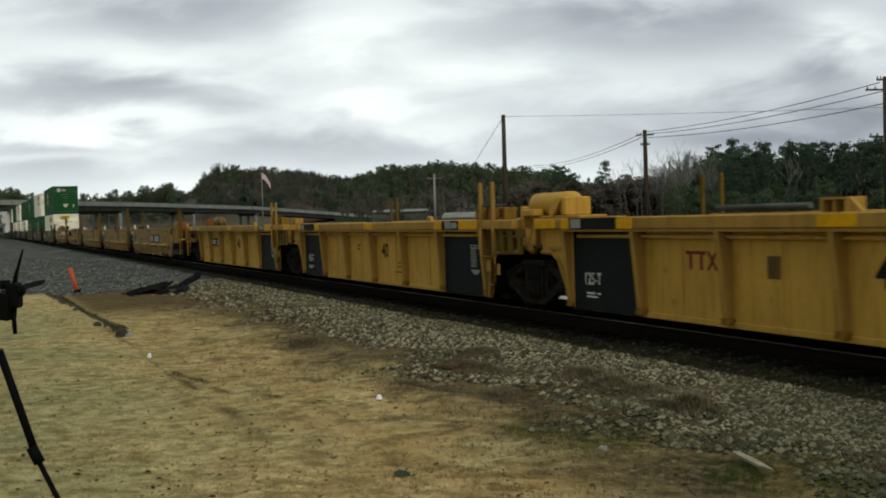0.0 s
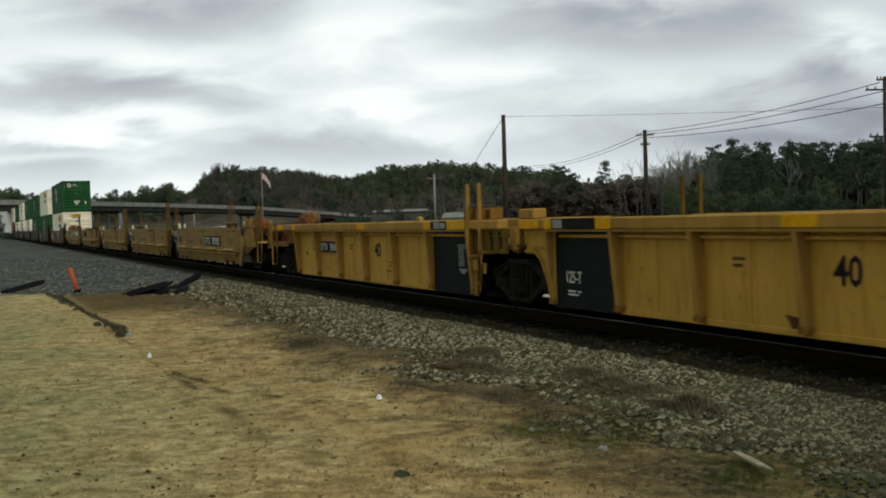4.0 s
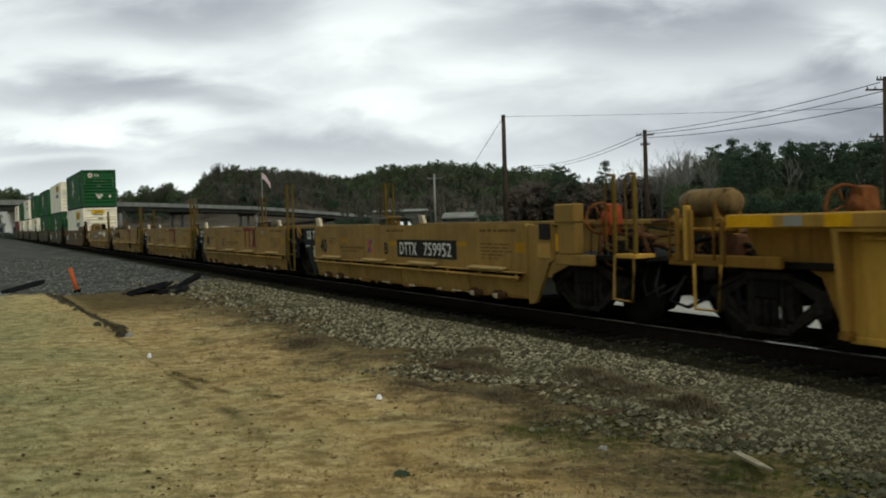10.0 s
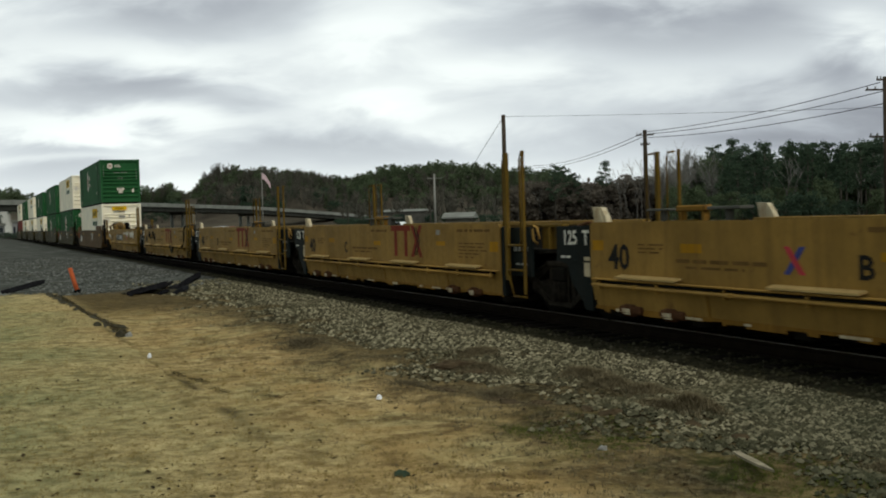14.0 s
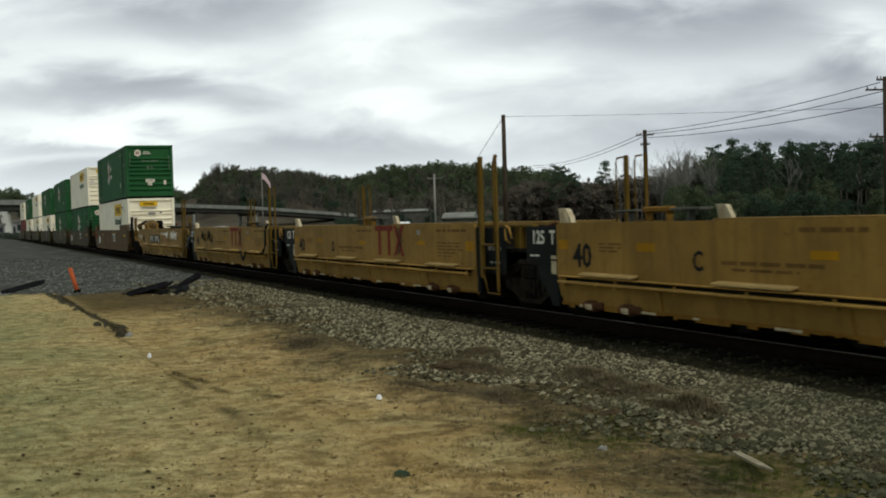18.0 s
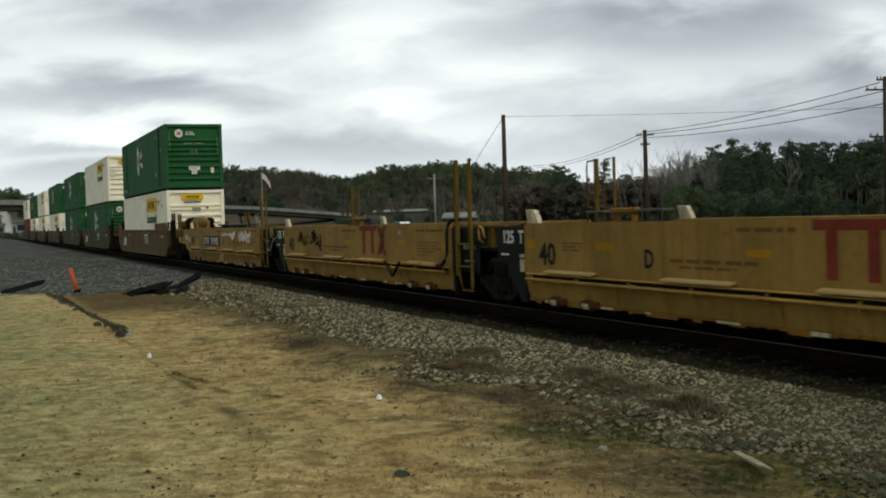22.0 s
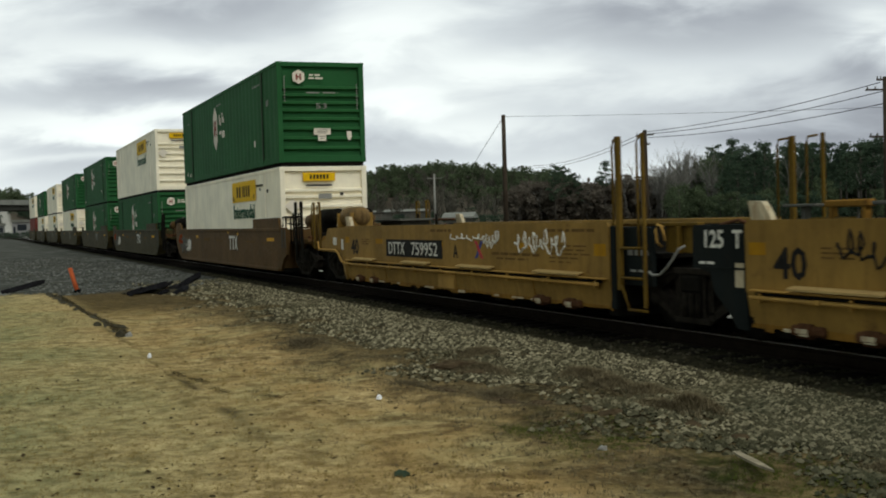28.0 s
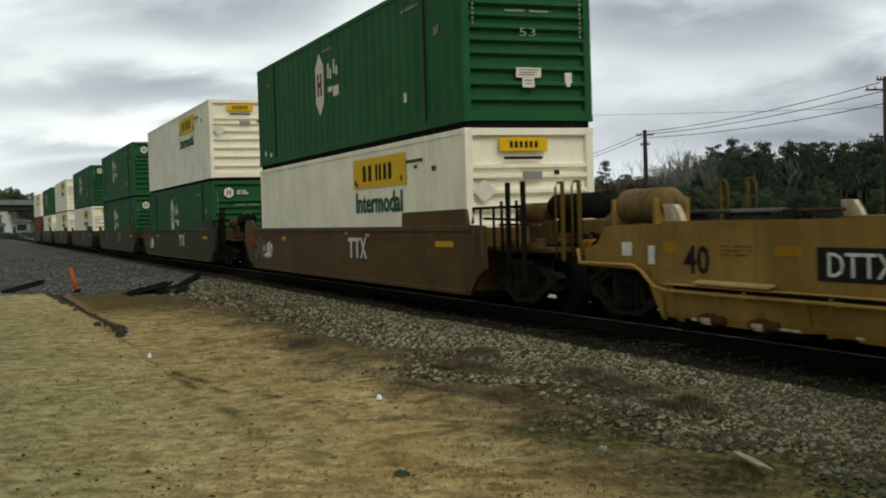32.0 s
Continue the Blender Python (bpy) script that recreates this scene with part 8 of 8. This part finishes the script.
KINDS = {
    "broad": ([far_meshes(k + 30, 9.5 + k) for k in range(4)], LEAF_HILL, "dull olive broad evergreen on the far hillside"),
    "thick": ([thick_meshes(k + 80, 9.5 + k) for k in range(4)], LEAF_HILL, "dark dense evergreen tree on the hillside"),
    "twiggy": ([twiggy_meshes(k + 90) for k in range(5)], TWIG, "leafless grey-brown winter tree with fine twigs"),
    "hill_twiggy": ([twiggy_meshes(k + 95, 11.0, 40, 0.06) for k in range(4)], TWIG_HILL, "leafless brown winter tree on the far hillside"),
    "thicket": ([far_meshes(k + 110, 8.5) for k in range(4)], BRUSH, "dense brown leafless thicket tree"),
    "tall_bare": ([bare_meshes(k + 140, 15.0, 0.11) for k in range(4)], TWIG, "tall slender leafless grey winter tree"),
    "pine": ([pine_meshes(k, 11 + k % 3) for k in range(5)], LEAF_PINE, "dark green pine with a ragged open crown"),
    "evergreen": ([pine_meshes(k + 20, 11) for k in range(3)], LEAF_DARK, "very dark evergreen with a dense ragged crown"),
    "bare": ([bare_meshes(k + 40) for k in range(6)], TWIG, "leafless grey-brown winter tree"),
    "bush": ([bush_meshes(k + 60) for k in range(3)], LEAF_DARK, "low dark green evergreen shrub"),
}
tree_store = {}


def tree(kind, x, y, scale, rz, which):
    meshes, mat, label = KINDS[kind]
    which %= len(meshes)
    if (kind, which) not in tree_store:
        ob = thing(kind + "_tree" if kind != "bush" else "bush", label, "tree" if kind != "bush" else "bush", "wood beyond the track")
        part("trunk", meshes[which][0], GREY_BARK if mat in (TWIG, BRUSH) else BARK, ob)
        part("crown", meshes[which][1], mat, ob)
        tree_store[kind, which] = ob
    else:
        ob = copy_thing(tree_store[kind, which], Matrix())
    ob.scale = (scale, scale, scale)
    ob.location = (x, y, ground_z(x, y))
    ob.rotation_euler = (0, 0, rz)
    return ob


def along(angle_px, depth):
    """Ground place on a bearing (tangent of the angle from the level axis) at a depth."""
    f = Vector((AHEAD.x, AHEAD.y, 0)).normalized()
    r = Vector((f.y, -f.x, 0))
    p = f * depth + r * (angle_px * depth)
    return p.x, p.y


rng = random.Random(77)
F = 2105.0
# the wood on the right
for k in range(74):
    u = rng.random()
    px = 1255 + 360 * u
    d = rng.uniform(165, 215)
    x, y = along((px - 784) / F, d)
    tree("pine" if rng.random() < 0.62 else ("bare" if rng.random() < 0.35 else "evergreen"), x, y, rng.uniform(0.85, 1.08) * d / 195 * (1.07 if px > 1370 else 1.0), rng.uniform(0, 6.28), rng.randrange(6))
for k in range(46):
    px = 1240 + 390 * rng.random()
    d = rng.uniform(195, 225)
    x, y = along((px - 784) / F, d)
    tree("thick", x, y, rng.uniform(0.85, 1.02), rng.uniform(0, 6.28), rng.randrange(6))
for k in range(30):
    px = 1168 + 95 * rng.random()
    d = rng.uniform(190, 225)
    x, y = along((px - 784) / F, d)
    tree(rng.choice(("bare", "twiggy")), x, y, rng.uniform(0.75, 1.0) + 0.2 * (px > 1150), rng.uniform(0, 6.28), rng.randrange(6))
for px, d, kind, sc in ((985, 215, "pine", 0.9), (1003, 222, "pine", 0.98), (1022, 218, "pine", 0.85), (1066, 225, "pine", 0.8), (1078, 222, "pine", 0.9), (965, 225, "bare", 0.85), (1040, 225, "bare", 0.75)):
    x, y = along((px - 784) / F, d)
    tree(kind, x, y, sc, rng.uniform(0, 6.28), rng.randrange(6))
for k in range(7):
    px = 955 + 150 * rng.random()
    x, y = along((px - 784) / F, rng.uniform(212, 240))
    tree(rng.choice(("bare", "twiggy")), x, y, rng.uniform(0.5, 0.8), rng.uniform(0, 6.28), rng.randrange(6))
for k in range(30):
    px = 1180 + 440 * rng.random()
    d = rng.uniform(150, 195)
    x, y = along((px - 784) / F, d)
    tree("bush", x, y, rng.uniform(0.5, 1.2), rng.uniform(0, 6.28), rng.randrange(3))
for k in range(34):
    px = 1190 + 420 * rng.random()
    x, y = along((px - 784) / F, rng.uniform(150, 190))
    tree("thick", x, y, rng.uniform(0.28, 0.55), rng.uniform(0, 6.28), rng.randrange(6))


for k in range(120):
    px = 915 + 345 * rng.random()
    x, y = along((px - 784) / F, rng.uniform(218, 262))
    tree("thicket", x, y, rng.uniform(0.78, 1.0), rng.uniform(0, 6.28), rng.randrange(4))
for px, sc in ((1178, 0.98), (1190, 1.02), (1203, 1.1), (1214, 1.04), (1226, 0.98), (1240, 0.94), (1252, 0.9), (1100, 0.74), (1112, 0.80), (1128, 0.92), (1138, 0.88), (1152, 0.8), (1166, 0.86), (1440, 1.05), (1470, 1.0), (1500, 1.08), (1530, 1.02), (1556, 1.05)):
    x, y = along((px - 784) / F, rng.uniform(205, 218))
    tree("tall_bare", x, y, sc, rng.uniform(0, 6.28), rng.randrange(4))


for k in range(9):
    x, y = along((-10 + 9 * k - 784) / F, rng.uniform(246, 256))
    tree("bush", x, y, rng.uniform(0.38, 0.5), rng.uniform(0, 6.28), k)


# the hill and the low wood behind the bridge: single trees along the ridge, the rest joined
def joined_wood(name, spots, label):
    vs, fs, ms, k = [], [], [], 0
    mats = [BARK, LEAF_HILL, TWIG_HILL, LEAF_DARK]
    for kind, which, x, y, sc, rz in spots:
        meshes, mat, _ = KINDS[kind]
        m = np.array([[math.cos(rz), -math.sin(rz), 0], [math.sin(rz), math.cos(rz), 0], [0, 0, 1]]) * sc
        for me, mi in zip(meshes[which % len(meshes)], (0, mats.index(mat))):
            co = np.empty(len(me.vertices) * 3)
            me.vertices.foreach_get("co", co)
            vs.append(co.reshape(-1, 3) @ m.T + (x, y, ground_z(x, y)))
            fs += [tuple(i + k for i in p.vertices) for p in me.polygons]
            ms += [mi] * len(me.polygons)
            k += len(me.vertices)
    me = bpy.data.meshes.new(name)
    me.from_pydata(np.concatenate(vs).tolist(), [], fs)
    for mt in mats:
        me.materials.append(mt)
    me.polygons.foreach_set("material_index", ms)
    tagged(new(name, me), label, "woods", kind="stuff")


far_wood = []
for k in range(560):
    px = rng.uniform(350, 1010)
    d = rng.uniform(460, 560)
    kind = rng.choice(("hill_twiggy",) if px < 600 else (("broad", "broad", "broad", "broad", "hill_twiggy") if k < 130 else ("broad", "hill_twiggy", "broad", "broad", "bush")))
    spot = (kind, rng.randrange(6), *along((px - 784) / F, d), rng.uniform(0.55, 0.78), rng.uniform(0, 6.28))
    if k < 130:
        spot = (*spot[:2], *along((px - 784) / F, rng.uniform(518, 545)), *spot[4:])
        tree(kind, *spot[2:], spot[1])
    else:
        far_wood.append(spot)
for k in range(150):
    px = rng.uniform(600, 1080)
    spot = ("bush" if rng.random() < 0.5 else "hill_twiggy", rng.randrange(6), *along((px - 784) / F, rng.uniform(300, 450)), rng.uniform(0.6, 1.0), rng.uniform(0, 6.28))
    far_wood.append(spot)
# added row of dark shrubs that stands in for shade under the bridge
for k in range(46):
    far_wood.append(("bush", rng.randrange(3), *along((rng.uniform(-90, 640) - 784) / F, rng.uniform(455, 490)), rng.uniform(1.1, 1.9), rng.uniform(0, 6.28)))
for k in range(260):
    px = rng.uniform(-80, 370)
    far_wood.append((rng.choice(("broad", "hill_twiggy", "broad", "broad")), rng.randrange(6), *along((px - 784) / F, rng.uniform(515, 570)), rng.uniform(0.6, 0.85), rng.uniform(0, 6.28)))
for k in range(300):
    px = rng.uniform(-80, 1010)
    far_wood.append(("broad", rng.randrange(6), *along((px - 784) / F, rng.uniform(520, 534)), rng.uniform(0.36, 0.56), rng.uniform(0, 6.28)))
for k in range(260):
    px = rng.uniform(350, 1010)
    far_wood.append((rng.choice(("broad", "hill_twiggy", "hill_twiggy")), rng.randrange(6), *along((px - 784) / F, rng.uniform(470, 520)), rng.uniform(0.4, 0.65), rng.uniform(0, 6.28)))
for k in range(240):
    px = rng.uniform(350, 1010)
    far_wood.append(("broad", rng.randrange(6), *along((px - 784) / F, rng.uniform(540, 610)), rng.uniform(0.6, 0.82), rng.uniform(0, 6.28)))
for k in range(16):
    px = rng.gauss(388, 14) if k < 12 else rng.gauss(297, 10)
    far_wood.append(("hill_twiggy", rng.randrange(6), *along((px - 784) / F, rng.uniform(520, 540)), rng.uniform(0.8, 0.98) if k < 12 else 0.85, rng.uniform(0, 6.28)))
joined_wood("hill_wood", far_wood, "dark evergreen and bare grey winter woods on the far hill")


# ---------------------------------------------------------------- what moves
def motions():
    times = [0.5 * k for k in range(65)]
    for ob, s in rolling:
        z = ob.matrix_basis.translation.z
        walk(ob, [(t, pose(s + travelled(t), TRACK, z)) for t in times])
    turns = [0.16 * k for k in range(200)] + [32.0]
    for ws, x in wheelsets:
        if ws.parent.matrix_basis.translation.x > -140:
            walk(ws, [(t, pose(x, 0, WHEEL_R) @ Matrix.Rotation((travelled(t) - travelled(0)) / WHEEL_R, 4, "Y")) for t in turns])
    walk(cloud_bank, [(0.0, pose(*EYE)), (16.0, pose(*EYE, 0, 0, -0.93)), (32.0, pose(*EYE, 0, 0, -1.86))])
    level = Vector((AHEAD.x, AHEAD.y, 0)).normalized()
    aside = Vector((level.y, -level.x, 0))
    rows = [(0.0, -1.025, 0.0), (1.2, -1.025, 0.0), (1.4, -1.03, 0.0), (1.5, -1.07, 0.01), (1.6, -1.13, 0.03), (1.7, -1.25, 0.05), (1.8, -1.42, 0.06), (2.2, -2.2, 0.08), (3.0, -3.4, 0.05), (32.0, -3.4, 0.05)]
    for k, (t, dx, dz) in enumerate(rows):
        p = level * 2.6 + aside * dx
        rows[k] = (t, pose(p.x, p.y, -0.3 + dz, 0, 0, 68.4))
    walk(tripod, rows)


motions()
